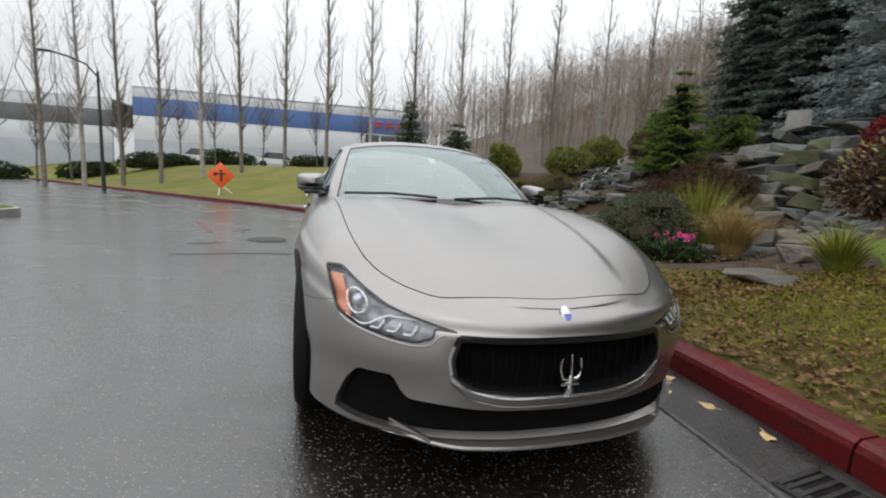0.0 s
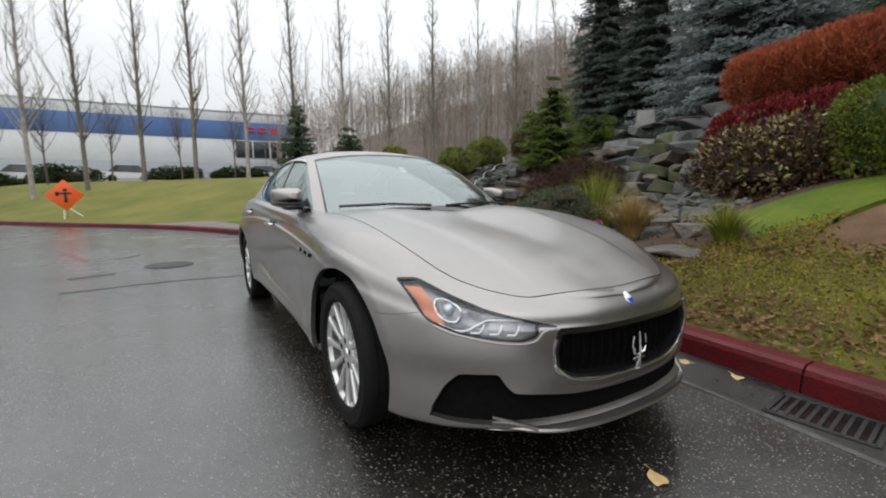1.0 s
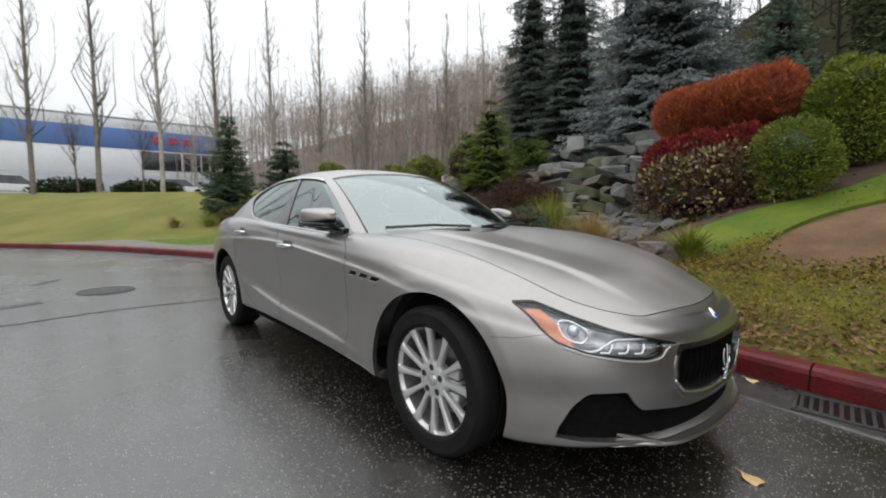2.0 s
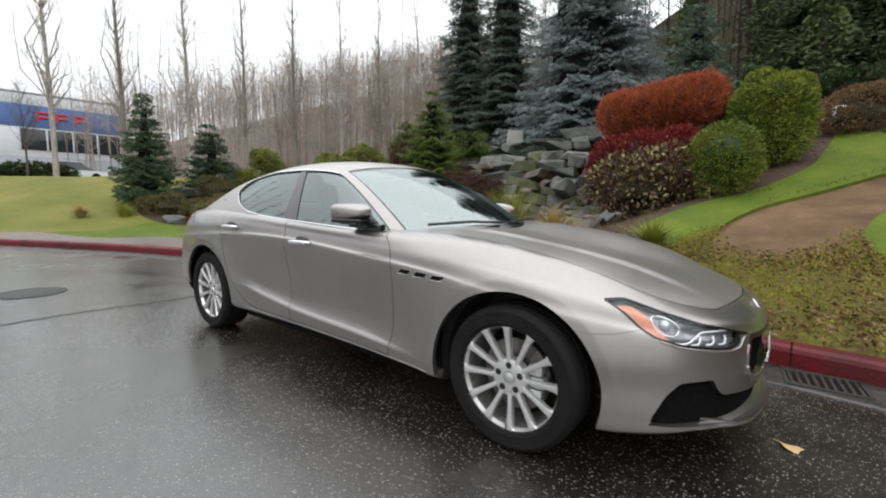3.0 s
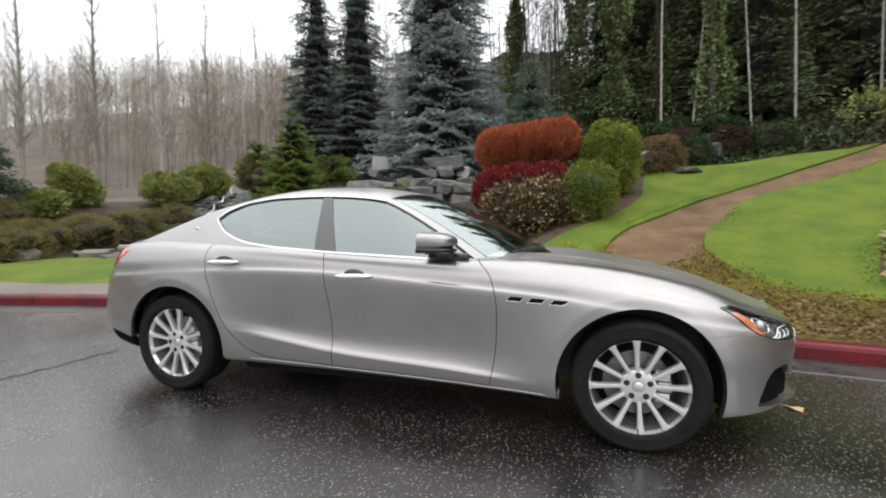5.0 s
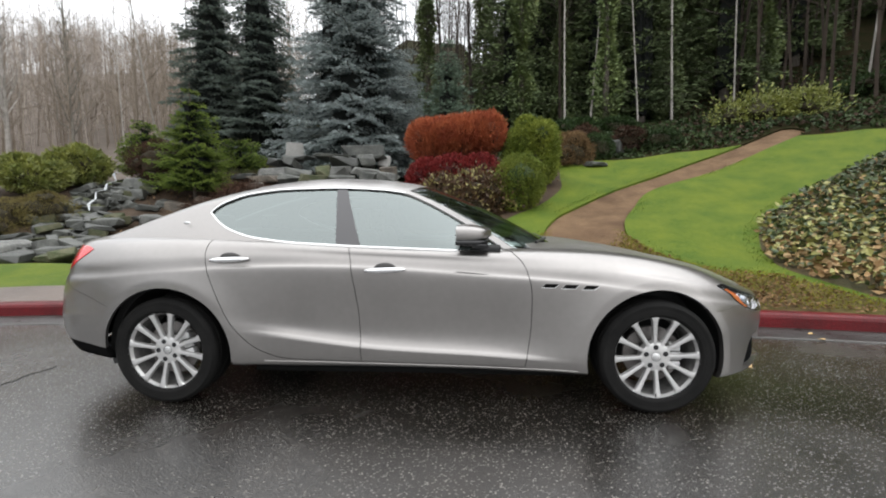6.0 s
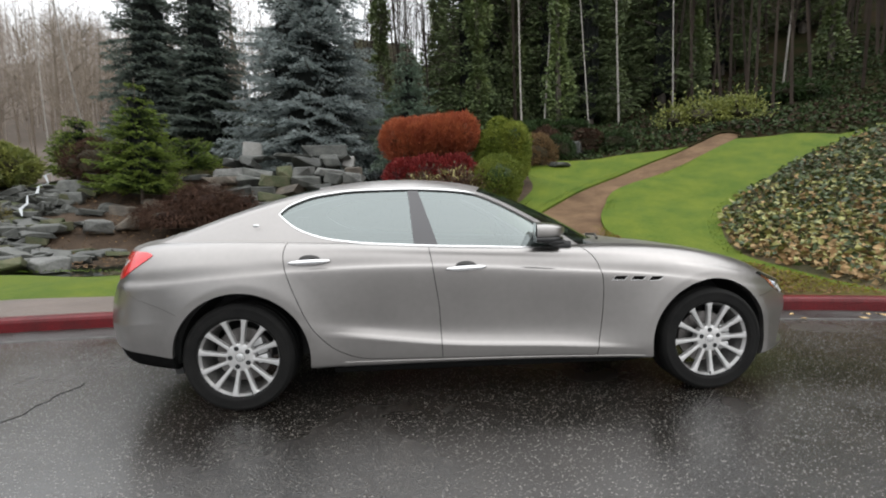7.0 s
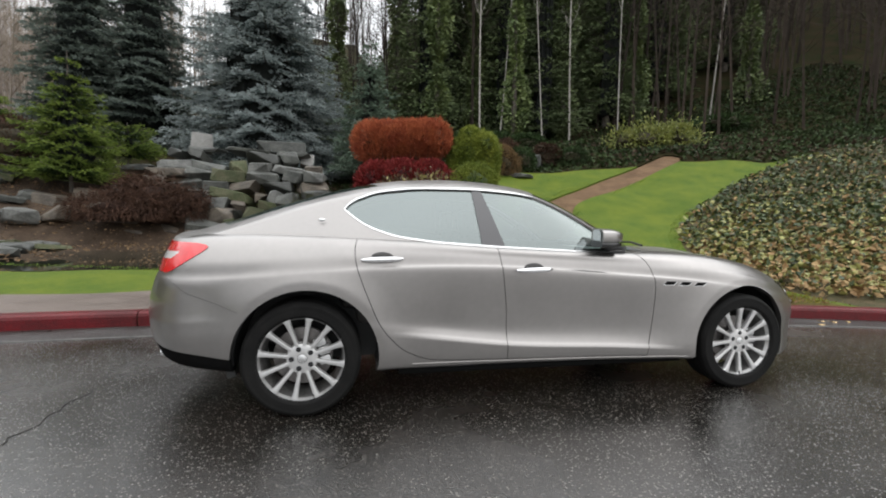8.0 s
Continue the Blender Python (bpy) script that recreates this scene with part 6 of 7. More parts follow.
# leaves and twigs on the bare soil of the beds
n = 16000
ix, iy = irng.uniform(2.6, 12.5, n), irng.uniform(-3.2, 13, n)
rows = np.zeros((n, 8))
rows[:, 0], rows[:, 1] = ix, iy
ok = (zone_soil(rows) < -.05) & (irng.random(n) < .35 + .3 * np.sin(ix * 1.7) * np.sin(iy * 1.3))
P = np.stack([ix[ok], iy[ok], land(ix[ok], iy[ok]) + .035], 1)
V, F = blades(P, irng.normal(size=P.shape) * np.array((1, 1, .22)), irng.uniform(.04, .10, len(P)), irng.uniform(.02, .05, len(P)), irng)
thing("soil_litter", "brown leaves and twigs lying on the bed's soil", "leaves", kind="stuff", data=fast_mesh("soil_litter", V, F, mat("soil_litter_brown", (.05, .03, .017), (.17, .11, .06), 4, .75, random_hue=.6)))
# lawn blades near the path and before the pond
n = 80000
ix, iy = irng.uniform(2.3, 10.5, n), irng.uniform(-9, 1.2, n)
strip = np.arange(n) >= 52000
ix[strip], iy[strip] = irng.uniform(1.9, 5.1, strip.sum()), irng.uniform(2.9, 12, strip.sum())
rows = np.zeros((n, 8))
rows[:, 0], rows[:, 1] = ix, iy
ok = (zone_path(rows) > .02) & (zone_verge(rows) > .02) & (zone_ivy(rows) > .0) & (zone_soil(rows) > 0) & (zone_wood(rows) > 0) & (ix > spline(KERB_Y, KERB_X, iy) + 1.32)
ok &= np.min([zone_path(rows), zone_verge(rows), zone_soil(rows), zone_ivy(rows)], axis=0) < .22
P = np.stack([ix[ok], iy[ok], land(ix[ok], iy[ok]) - .01], 1)
D = irng.normal(size=P.shape) * np.array((.5, .5, .1)) + np.array((0, 0, .8))
V, F = blades(P, D, irng.uniform(.02, .042, len(P)), .010, irng)
q = V[F]
down = np.cross(q[:, 1] - q[:, 0], q[:, 2] - q[:, 0])[:, 2] < 0
F[down] = F[down][:, ::-1]
turf = thing("grass", "short wet grass blades of the lawn", "grass", kind="stuff", data=fast_mesh("grass", V, F, mat("grass_blades", (.060, .115, .008), (.11, .16, .014), 1.5, .6, random_hue=.35)))
turf.data.normals_split_custom_set_from_vertices([(0, 0, 1)] * len(turf.data.vertices))


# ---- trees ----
# near-black that paints the shade deep inside the conifers
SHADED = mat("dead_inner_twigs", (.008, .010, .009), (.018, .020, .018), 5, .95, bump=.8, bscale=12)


def spruce(name, label, at, height, radius, material, seed, bare=.06, droop=.25, levels=34, dense=1.0, needle=.16, shape=.85, tilt=.15, category="conifer", tips=None, inside=1.0):
    """A conifer: trunk, and whorls of layered boughs, each a flat fan of side shoots with needles all round them."""
    rng = np.random.default_rng(seed)
    ob = thing(name, label, category, at)
    part("trunk", tube([(0, 0, -.3), (.02, 0, height * .5), (0, 0, height)], height * .014, 8, taper=.01), BARK, ob)
    Ps, Ds, Ts, A, B = [], [], [], [], []
    up = np.array((0, 0, 1.))
    for i in range(levels):
        f = (i + rng.uniform(-.3, .3)) / levels
        z = height * (bare + (1 - bare) * f)
        R = radius * max(.03, (1 - f)) ** shape * rng.uniform(.85, 1.08)
        m = int(6 + 5 * (1 - f))
        for a in np.linspace(0, 2 * math.pi, m, endpoint=False) + rng.uniform(0, 6.28):
            a += rng.normal() * .18
            Rb = R * rng.uniform(.72, 1.12)
            zb = z + rng.normal() * height / levels * .16
            out = np.array((math.cos(a), math.sin(a), 0))
            side = np.array((-math.sin(a), math.cos(a), 0))
            line = lambda q: out[None] * (q * Rb)[:, None] + up[None] * (zb + Rb * (tilt * q - droop * q ** 1.6 + .10 * q ** 4))[:, None]
            s = np.linspace(0, 1, 6)
            A.append(line(s)[:-1])
            B.append(line(s)[1:])
            step = needle * 1.1
            shoots = np.arange(.10, 1.0, step / max(Rb, .3) * 1.2)
            for q, root in zip(shoots, line(shoots)):
                for e in (-1, 1):
                    ln = (.50 * Rb * (1 - q) ** .75 + needle * 1.1) * rng.uniform(.7, 1.15)
                    way = out * .66 + side * (e * .74) + up * (rng.normal() * .07 - .20)
                    n = max(2, int(ln / needle * 2.6 * dense))
                    u = rng.random(n)
                    P = root + way * (u * ln)[:, None] - up * (.12 * u * u * ln)[:, None]
                    Ps.append(P + rng.normal(size=(n, 3)) * needle * .10)
                    Ds.append(way * .9 + rng.normal(size=(n, 3)) * .30 + up * .16)
                    Ts.append(np.maximum(q, .25 * q + .85 * u) + rng.normal(size=n) * .08 > .62)
    P, D = np.concatenate(Ps), np.concatenate(Ds)
    k = len(P)
    V, F = blades(P, D, needle * rng.uniform(.6, 1.3, k), needle * .36 * rng.uniform(.7, 1.2, k), rng, .35)
    fresh = np.concatenate(Ts) & (tips is not None)
    part("crown", fast_mesh(name + "_crown", V, F[~fresh], material), None, ob)
    if tips is not None:
        part("new_growth", fast_mesh(name + "_tips", V, F[fresh], tips), None, ob, "paler shoots at the ends of the boughs")
    V, F = sticks(np.concatenate(A), np.concatenate(B), .014, .009, 3)
    tagged(part("bough_wood", fast_mesh(name + "_boughs", V, F, BARK), None, ob), kind="stuff")
    # a dark solid core stands in for the shade between the boughs
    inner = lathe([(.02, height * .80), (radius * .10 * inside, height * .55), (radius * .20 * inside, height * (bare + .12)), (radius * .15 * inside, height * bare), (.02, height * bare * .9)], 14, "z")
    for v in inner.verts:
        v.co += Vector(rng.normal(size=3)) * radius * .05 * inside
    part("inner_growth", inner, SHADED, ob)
    return ob


def bare_tree(name, label, at, height, seed, material, spread=.28, limbs=46, twigs=6, lean=0.0, low=.22, thick=.013, category="bare tree", leaders=0):
    """A leafless tree: a tapering trunk, rising limbs and fine twigs."""
    rng = np.random.default_rng(seed)
    ob = thing(name, label, category, at)
    ts = np.linspace(0, 1, 9)
    pts = [(lean * height * t + .06 * math.sin(t * 5 + seed), .06 * math.sin(t * 4 + 2 * seed), height * t - .2 * (t == 0)) for t in ts]
    part("trunk", tube(pts, height * thick, 7, taper=height * .0012), material, ob)
    A, B, ra, rb = [], [], [], []
    T = np.array(pts)
    for n in range(limbs + leaders):
        f = low + (1 - low) * rng.random() ** .85 if n >= leaders else rng.uniform(.14, .40)
        p = np.array([np.interp(f, ts, T[:, c]) for c in range(3)])
        a = rng.uniform(0, 6.283)
        ln = height * spread * (1.1 - f) * rng.uniform(.5, 1.2) + .25
        d = np.array((math.cos(a) * .45, math.sin(a) * .45, 1.0)) * ln
        last = p
        r0 = height * thick * (1 - f) * .38 + .006
        if n < leaders:
            ln = height * rng.uniform(.30, .52)
            d = np.array((math.cos(a) * .20, math.sin(a) * .20, 1.0)) * ln
            r0 *= .85
        for k in range(3):
            q = p + d * np.array((((k + 1) / 3) ** .75,) * 2 + ((k + 1) / 3,)) + rng.normal(size=3) * .05 * ln
            A.append(last), B.append(q), ra.append(r0 * (1 - k / 3.3)), rb.append(r0 * (1 - (k + 1) / 3.3))
            for _ in range(twigs // 2 if k < 2 else twigs):
                b0 = last + (q - last) * rng.random()
                e = b0 + np.array((rng.normal() * .3, rng.normal() * .3, rng.uniform(.4, 1.0))) * ln * .34
                A.append(b0), B.append(e), ra.append(.0065), rb.append(.003)
            last = q
    V, F = sticks(np.array(A), np.array(B), np.array(ra), np.array(rb), 3)
    part("crown", fast_mesh(name + "_branches", V, F, material), None, ob)
    return ob


BLUE = mat("blue_spruce_needles", (.045, .062, .060), (.095, .118, .115), .9, .7, random_hue=.25, fine=8)
BLUE_TIPS = mat("blue_spruce_shoots", (.19, .225, .222), (.34, .38, .375), .9, .7, random_hue=.25, fine=8)
GREY_FIR = mat("grey_fir_needles", (.07, .105, .075), (.15, .20, .145), .8, .7, random_hue=.35, fine=7)
DARK_SPRUCE = mat("dark_spruce_needles", (.030, .042, .038), (.065, .082, .075), .8, .7, random_hue=.25, fine=7)
DARK_TIPS = mat("dark_spruce_shoots", (.078, .098, .084), (.145, .175, .15), .8, .7, random_hue=.25, fine=7)
GOLD = mat("green_needles", (.020, .040, .009), (.05, .08, .018), 1.0, .7, random_hue=.35, fine=8)
GOLD_TIPS = mat("yellow_green_shoots", (.075, .115, .018), (.155, .20, .036), 1.0, .7, random_hue=.35, fine=8)
PINE = mat("dark_pine_needles", (.03, .055, .028), (.075, .11, .055), .9, .7, random_hue=.4, fine=8)

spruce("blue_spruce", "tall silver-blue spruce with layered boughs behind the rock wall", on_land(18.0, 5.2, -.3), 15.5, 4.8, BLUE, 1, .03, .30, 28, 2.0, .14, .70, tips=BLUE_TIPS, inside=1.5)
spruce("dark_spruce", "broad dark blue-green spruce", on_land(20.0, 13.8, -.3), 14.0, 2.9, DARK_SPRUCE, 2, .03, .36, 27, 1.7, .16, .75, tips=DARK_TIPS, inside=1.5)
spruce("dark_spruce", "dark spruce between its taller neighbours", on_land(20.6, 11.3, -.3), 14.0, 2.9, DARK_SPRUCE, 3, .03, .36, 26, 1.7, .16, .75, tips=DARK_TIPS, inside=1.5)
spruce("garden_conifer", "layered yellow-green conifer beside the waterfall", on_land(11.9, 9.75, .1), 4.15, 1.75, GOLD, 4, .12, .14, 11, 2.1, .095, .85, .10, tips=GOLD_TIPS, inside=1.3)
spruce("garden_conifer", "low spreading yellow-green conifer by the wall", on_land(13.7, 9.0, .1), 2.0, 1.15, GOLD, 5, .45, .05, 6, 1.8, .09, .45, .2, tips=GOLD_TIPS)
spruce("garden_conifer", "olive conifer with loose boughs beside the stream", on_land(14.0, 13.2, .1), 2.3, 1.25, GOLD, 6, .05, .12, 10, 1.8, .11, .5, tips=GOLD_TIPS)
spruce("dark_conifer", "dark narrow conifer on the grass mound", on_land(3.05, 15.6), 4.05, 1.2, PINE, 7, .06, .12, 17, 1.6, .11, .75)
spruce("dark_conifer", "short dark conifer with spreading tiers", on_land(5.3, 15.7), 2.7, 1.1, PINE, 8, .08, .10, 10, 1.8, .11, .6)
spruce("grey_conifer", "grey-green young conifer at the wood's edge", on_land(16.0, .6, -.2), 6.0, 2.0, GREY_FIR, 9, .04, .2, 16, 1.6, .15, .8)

# bare poplars along the mound
POPLAR = mat("grey_poplar_bark", (.12, .108, .092), (.20, .185, .16), 4.0, .85, bump=.6, bscale=20, random_hue=.25)
kinds = [bare_tree("poplar", "tall leafless poplar with upswept branches", on_land(-3.0, 28.6), 15.0, s, POPLAR, .17, 58, 7, low=.16, thick=.009, leaders=4) for s in (11,)]
kinds.append(bare_tree("poplar", "tall leafless poplar with upswept branches", on_land(-.3, 28.2), 16.0, 12, POPLAR, .15, 60, 7, low=.14, thick=.009, leaders=3))
kinds.append(bare_tree("poplar", "tall leafless poplar with upswept branches", on_land(2.6, 27.6), 15.5, 13, PALE_BARK, .16, 58, 7, low=.15, thick=.009, leaders=5))
for k in kinds:
    tagged(k, group="row of bare poplars")
trng = np.random.default_rng(3)
for i, (x, y) in enumerate(((-19.4, 29), (-17.05, 29), (-15, 29), (-12.9, 29), (-10.7, 29), (-8.2, 29), (-5.9, 28.8), (5.6, 27.2), (8.8, 26.6), (12.2, 26.4), (16.1, 26.5), (20.4, 26.6), (24.8, 26.8), (-22, 29.5), (-25, 30))):
    t = copy_thing(kinds[i % 3], on_land(x, y, 0, trng.uniform(0, 360)))
# smaller bare trees against the building
small = bare_tree("bare_tree", "small leafless tree before the warehouse", on_land(-16, 38), 6.0, 21, BARK, .5, 40, 7, low=.3)
for i, x in enumerate((-27, -22, -19, -12.5, -9, -5.5, -1, 3)):
    copy_thing(small, on_land(x, 37 + trng.uniform(-2, 3), 0, trng.uniform(0, 360)))
# woods: far trees on the hillside, too many to count
def woods(name, label, spots, seed, material, height, twig=22, kind="stuff"):
    rng = np.random.default_rng(seed)
    A, B, ra, rb, C, E = [], [], [], [], [], []
    for x, y in spots:
        z = float(land(x, y)) - .3
        h = height * rng.uniform(.65, 1.15)
        lean = rng.normal(size=2) * .05 * h
        p0, p1 = np.array((x, y, z)), np.array((x + lean[0], y + lean[1], z + h))
        A.append(p0), B.append(p1), ra.append(.005 * h + .015), rb.append(.010)
        for _ in range(twig):
            f = rng.uniform(.3, 1)
            q = p0 + (p1 - p0) * f
            ln = h * .25 * (1.15 - f) + .3
            e = q + np.array((rng.normal() * .55, rng.normal() * .55, rng.uniform(.3, 1))) * ln
            A.append(q), B.append(e), ra.append(.020), rb.append(.008)
            for _ in range(5):
                g = q + (e - q) * rng.uniform(.3, 1)
                C.append(g), E.append(np.array((rng.normal() * .5, rng.normal() * .5, rng.uniform(.2, .9))) * ln * .45)
    E = np.array(E)
    V, F = merge(sticks(np.array(A), np.array(B), np.array(ra), np.array(rb), 3), blades(np.array(C), E, np.linalg.norm(E, axis=1), .017, rng, .1))
    thing(name, label, "woods", kind=kind, data=fast_mesh(name, V, F, material))


# distance haze is mixed into these two paler twig colours
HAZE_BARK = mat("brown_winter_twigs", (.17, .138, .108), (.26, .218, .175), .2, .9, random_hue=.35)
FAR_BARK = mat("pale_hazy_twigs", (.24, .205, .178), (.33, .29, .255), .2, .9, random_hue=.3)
# the near wood's shade is painted into this much darker twig brown
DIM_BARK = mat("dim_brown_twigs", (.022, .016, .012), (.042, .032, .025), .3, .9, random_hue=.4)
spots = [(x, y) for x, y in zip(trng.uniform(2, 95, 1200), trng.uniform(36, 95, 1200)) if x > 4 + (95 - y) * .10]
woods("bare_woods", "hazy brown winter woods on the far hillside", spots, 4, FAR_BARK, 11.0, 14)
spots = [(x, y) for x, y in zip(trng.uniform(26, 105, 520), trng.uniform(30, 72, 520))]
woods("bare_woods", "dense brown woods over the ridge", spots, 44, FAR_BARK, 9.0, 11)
spots = [(x, y) for x, y in zip(trng.uniform(22, 60, 260), trng.uniform(12, 40, 260))]
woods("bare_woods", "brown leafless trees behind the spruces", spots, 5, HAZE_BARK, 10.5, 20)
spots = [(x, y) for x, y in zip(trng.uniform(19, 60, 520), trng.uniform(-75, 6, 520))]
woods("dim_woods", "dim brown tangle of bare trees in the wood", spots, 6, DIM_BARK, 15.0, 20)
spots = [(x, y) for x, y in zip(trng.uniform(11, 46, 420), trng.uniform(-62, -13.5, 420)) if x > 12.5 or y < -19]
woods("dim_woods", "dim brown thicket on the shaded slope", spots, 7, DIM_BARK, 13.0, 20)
# unseen trees, added so that the car's nose reflects something dark
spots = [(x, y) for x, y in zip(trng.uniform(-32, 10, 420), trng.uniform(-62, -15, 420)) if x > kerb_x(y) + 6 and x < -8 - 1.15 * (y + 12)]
woods("dim_woods", "unseen bare trees added to darken the car's reflections", spots, 14, DIM_BARK, 14.0, 30)
# ivy-clad trunks and dark evergreens of the near wood
IVY_TREE = mat("ivy_on_trunks", (.05, .08, .023), (.135, .168, .054), .8, .5, random_hue=.45)


def ivy_tree(at, height, seed, width):
    rng = np.random.default_rng(seed)
    ob = thing("ivy_tree", "tall trunk thickly clad in dark green ivy", "tree", at, "ivy-clad trees of the wood")
    part("trunk", tube([(0, 0, -.4), (.1, .05, height * .5), (.05, .1, height)], .16, 7, taper=.05), BARK, ob)
    n = int(420 * height * width)
    z = rng.uniform(-.2, height, n) ** 1.0
    a = rng.uniform(0, 6.283, n)
    r = width * (.55 + .45 * np.sin(z * 1.1 + seed) * np.cos(z * .57 + 2 * seed)) * (1 - .5 * z / height) * rng.uniform(.35, 1.1, n)
    P = np.stack([r * np.cos(a), r * np.sin(a), z], 1)
    D = np.stack([np.cos(a), np.sin(a), rng.normal(size=n) * .5 - .2], 1) + rng.normal(size=(n, 3)) * .4
    V, F = blades(P, D, rng.uniform(.12, .26, n), rng.uniform(.09, .17, n), rng, .2)
    part("ivy", fast_mesh("ivy_cover", V, F, IVY_TREE), None, ob)
    return ob


spots = [(19.5, -3.0), (20.5, -5.2), (18.6, -7.0), (21.5, -8.6), (19.8, -10.4), (22, -12.5), (20.2, -15.2), (23, -1.2), (24, -6.4), (25, -10.8), (24.5, -16.5), (22.5, -19.5), (27, -14), (26, -22), (28, -3.5), (24.6, 2.4), (29, -8.5), (19, -22), (23, -27)]
firsts = [ivy_tree(on_land(x, y), h, 60 + i, w) for i, ((x, y), h, w) in enumerate(zip(spots[:4], (15, 17, 14, 16), (1.2, 1.0, .9, 1.3)))]
for i, (x, y) in enumerate(spots[4:]):
    copy_thing(firsts[i % 4], on_land(x, y, 0, trng.uniform(0, 360)))
WOOD_GREEN = mat("wood_evergreen_needles", (.048, .07, .030), (.115, .145, .062), .7, .75, random_hue=.45, fine=7)
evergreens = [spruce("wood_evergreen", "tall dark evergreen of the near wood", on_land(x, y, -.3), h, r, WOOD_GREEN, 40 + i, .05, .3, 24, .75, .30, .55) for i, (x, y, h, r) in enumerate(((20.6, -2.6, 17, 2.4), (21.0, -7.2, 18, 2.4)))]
for e in evergreens:
    tagged(e, group="evergreens of the wood")
for i, (x, y) in enumerate(((22.5, -4.0), (19.6, -9.0), (21.8, -11.0), (20.6, -13.6), (23.5, -15.0), (22.0, -18.0), (25.5, -20.5), (24.5, -8.0), (26.5, -12.0), (27, -5.5), (28, -17), (24, -25), (29, -24), (31, -10))):
    copy_thing(evergreens[i % 2], on_land(x, y, -.3, trng.uniform(0, 360)))
pale = bare_tree("pale_trunk", "slender pale leafless trunk in the wood", on_land(17.5, -9.6), 13, 31, PALE_BARK, .16, 24, 4, .02, .45, .0042)
tagged(pale, group="pale trunks of the wood")
for x, y in ((17.2, -4.7), (18.6, -6.2), (17.4, -8.1), (17.0, -12.1), (18.0, -18.5), (21, 16.5), (19, 18.2), (23, 19)):
    k = trng.uniform(.6, 1.3)
    copy_thing(pale, pose(x, y, float(land(x, y)) - .1, trng.normal() * 3, trng.normal() * 3, trng.uniform(0, 360)) @ Matrix.Diagonal((k, k, 1.1, 1)))
# undergrowth under the wood
for i, (x, y, r, h) in enumerate(((15.2, -6.4, .7, .45), (14.4, -4.4, .8, .5), (12.3, -10.3, .65, .6), (12.0, -11.6, .6, .5), (13.4, -3.4, .8, .45), (16.4, -17.5, 1.3, .6))):
    shrub("undergrowth", "dark green undergrowth at the wood's edge", [((0, 0, h * .5), (r, r * 1.3, h)), ((.3, .8, h * .4), (r * .7, r * .8, h * .8))], on_land(x, y), (DEEP, DEEP, RHODO, RHODO, DEEP, DEEP)[i], STEM, 2600 if i in (2, 3) else 5500, .14, .06, seed=80 + i, core=CORE, wild=.14 if i in (2, 3) else 0)
for i, (x, y, r, h) in enumerate(((10.5, -3.5, .75, .5), (11.3, -3.6, .7, .5))):
    shrub("brown_hedge", "rounded rust-tan winter shrub on the bank", [((0, 0, h * .6), (r * .9, r, h))], on_land(x, y), TAN_HEATH, STEM, 7000, .08, .025, seed=95 + i, core=CORE)
for i, (x, y, r, h) in enumerate(((11.0, -4.5, .5, .45), (11.5, -5.7, .6, .4), (11.2, -6.5, .55, .35), (12.3, -4.4, .6, .45))):
    shrub("dark_shrub", "low dark brown-green shrub by the path", [((0, 0, h * .6), (r, r, h))], on_land(x, y), RUST if i % 2 else DEEP, STEM, 4000, .08, .03, seed=120 + i, core=CORE)
# dark ground cover under the wood
crng = np.random.default_rng(12)
n = 60000
ix, iy = crng.uniform(8.2, 21, n), crng.uniform(-30, 3, n)
rows = np.zeros((n, 8))
rows[:, 0], rows[:, 1] = ix, iy
ok = (zone_wood(rows) < -.05) & (zone_path(rows) > .05)
P = np.stack([ix[ok], iy[ok], land(ix[ok], iy[ok]) + .22 * crng.random(ok.sum()) * (.5 + .5 * np.sin(ix[ok] * 1.1) * np.sin(iy[ok] * .8))], 1)
V, F = blades(P, crng.normal(size=P.shape) * np.array((1, 1, .6)) + np.array((0, 0, .3)), crng.uniform(.10, .22, len(P)), crng.uniform(.07, .14, len(P)), crng)
brown = crng.random(len(P)) < .22 + .15 * np.sin(P[:, 1] * .35)
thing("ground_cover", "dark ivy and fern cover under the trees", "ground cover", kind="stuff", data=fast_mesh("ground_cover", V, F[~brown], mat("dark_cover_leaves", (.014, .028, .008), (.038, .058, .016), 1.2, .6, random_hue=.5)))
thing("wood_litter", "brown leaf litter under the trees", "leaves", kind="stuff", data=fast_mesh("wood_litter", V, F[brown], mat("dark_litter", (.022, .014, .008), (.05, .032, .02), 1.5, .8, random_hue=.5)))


# ---- far side: warehouse, sign, lamp, cars ----
WHITE_WALL = mat("white_painted_concrete", (.52, .54, .57), (.58, .60, .62), .3, .7, bump=.1, bscale=10)
BLUE_BAND = mat("blue_painted_band", (.075, .135, .30), (.085, .15, .33), .3, .6)
GREY_BAND = mat("grey_painted_band", (.11, .115, .12), (.13, .135, .14), .3, .6)
LOW_GREY = mat("grey_lower_wall", (.30, .32, .35), (.35, .37, .40), .4, .7)
DARK_GLASS = mat("dark_window_glass", (.02, .025, .03), rough=.08)
RED_SIGN = mat("red_sign_letters", (.45, .03, .05), rough=.4)
ware = thing("warehouse", "long low white warehouse with a blue band under its roofline", "building", pose(-4.9, 58.5, 0, 0, 0, -4.0))


def wall_part(name, x0, x1, z0, z1, y, material, parent, label="", deep=.3):
    return part(name, boxes(((x0 + x1) / 2, y + deep / 2, (z0 + z1) / 2, x1 - x0, deep, z1 - z0, .01)), material, parent, label)


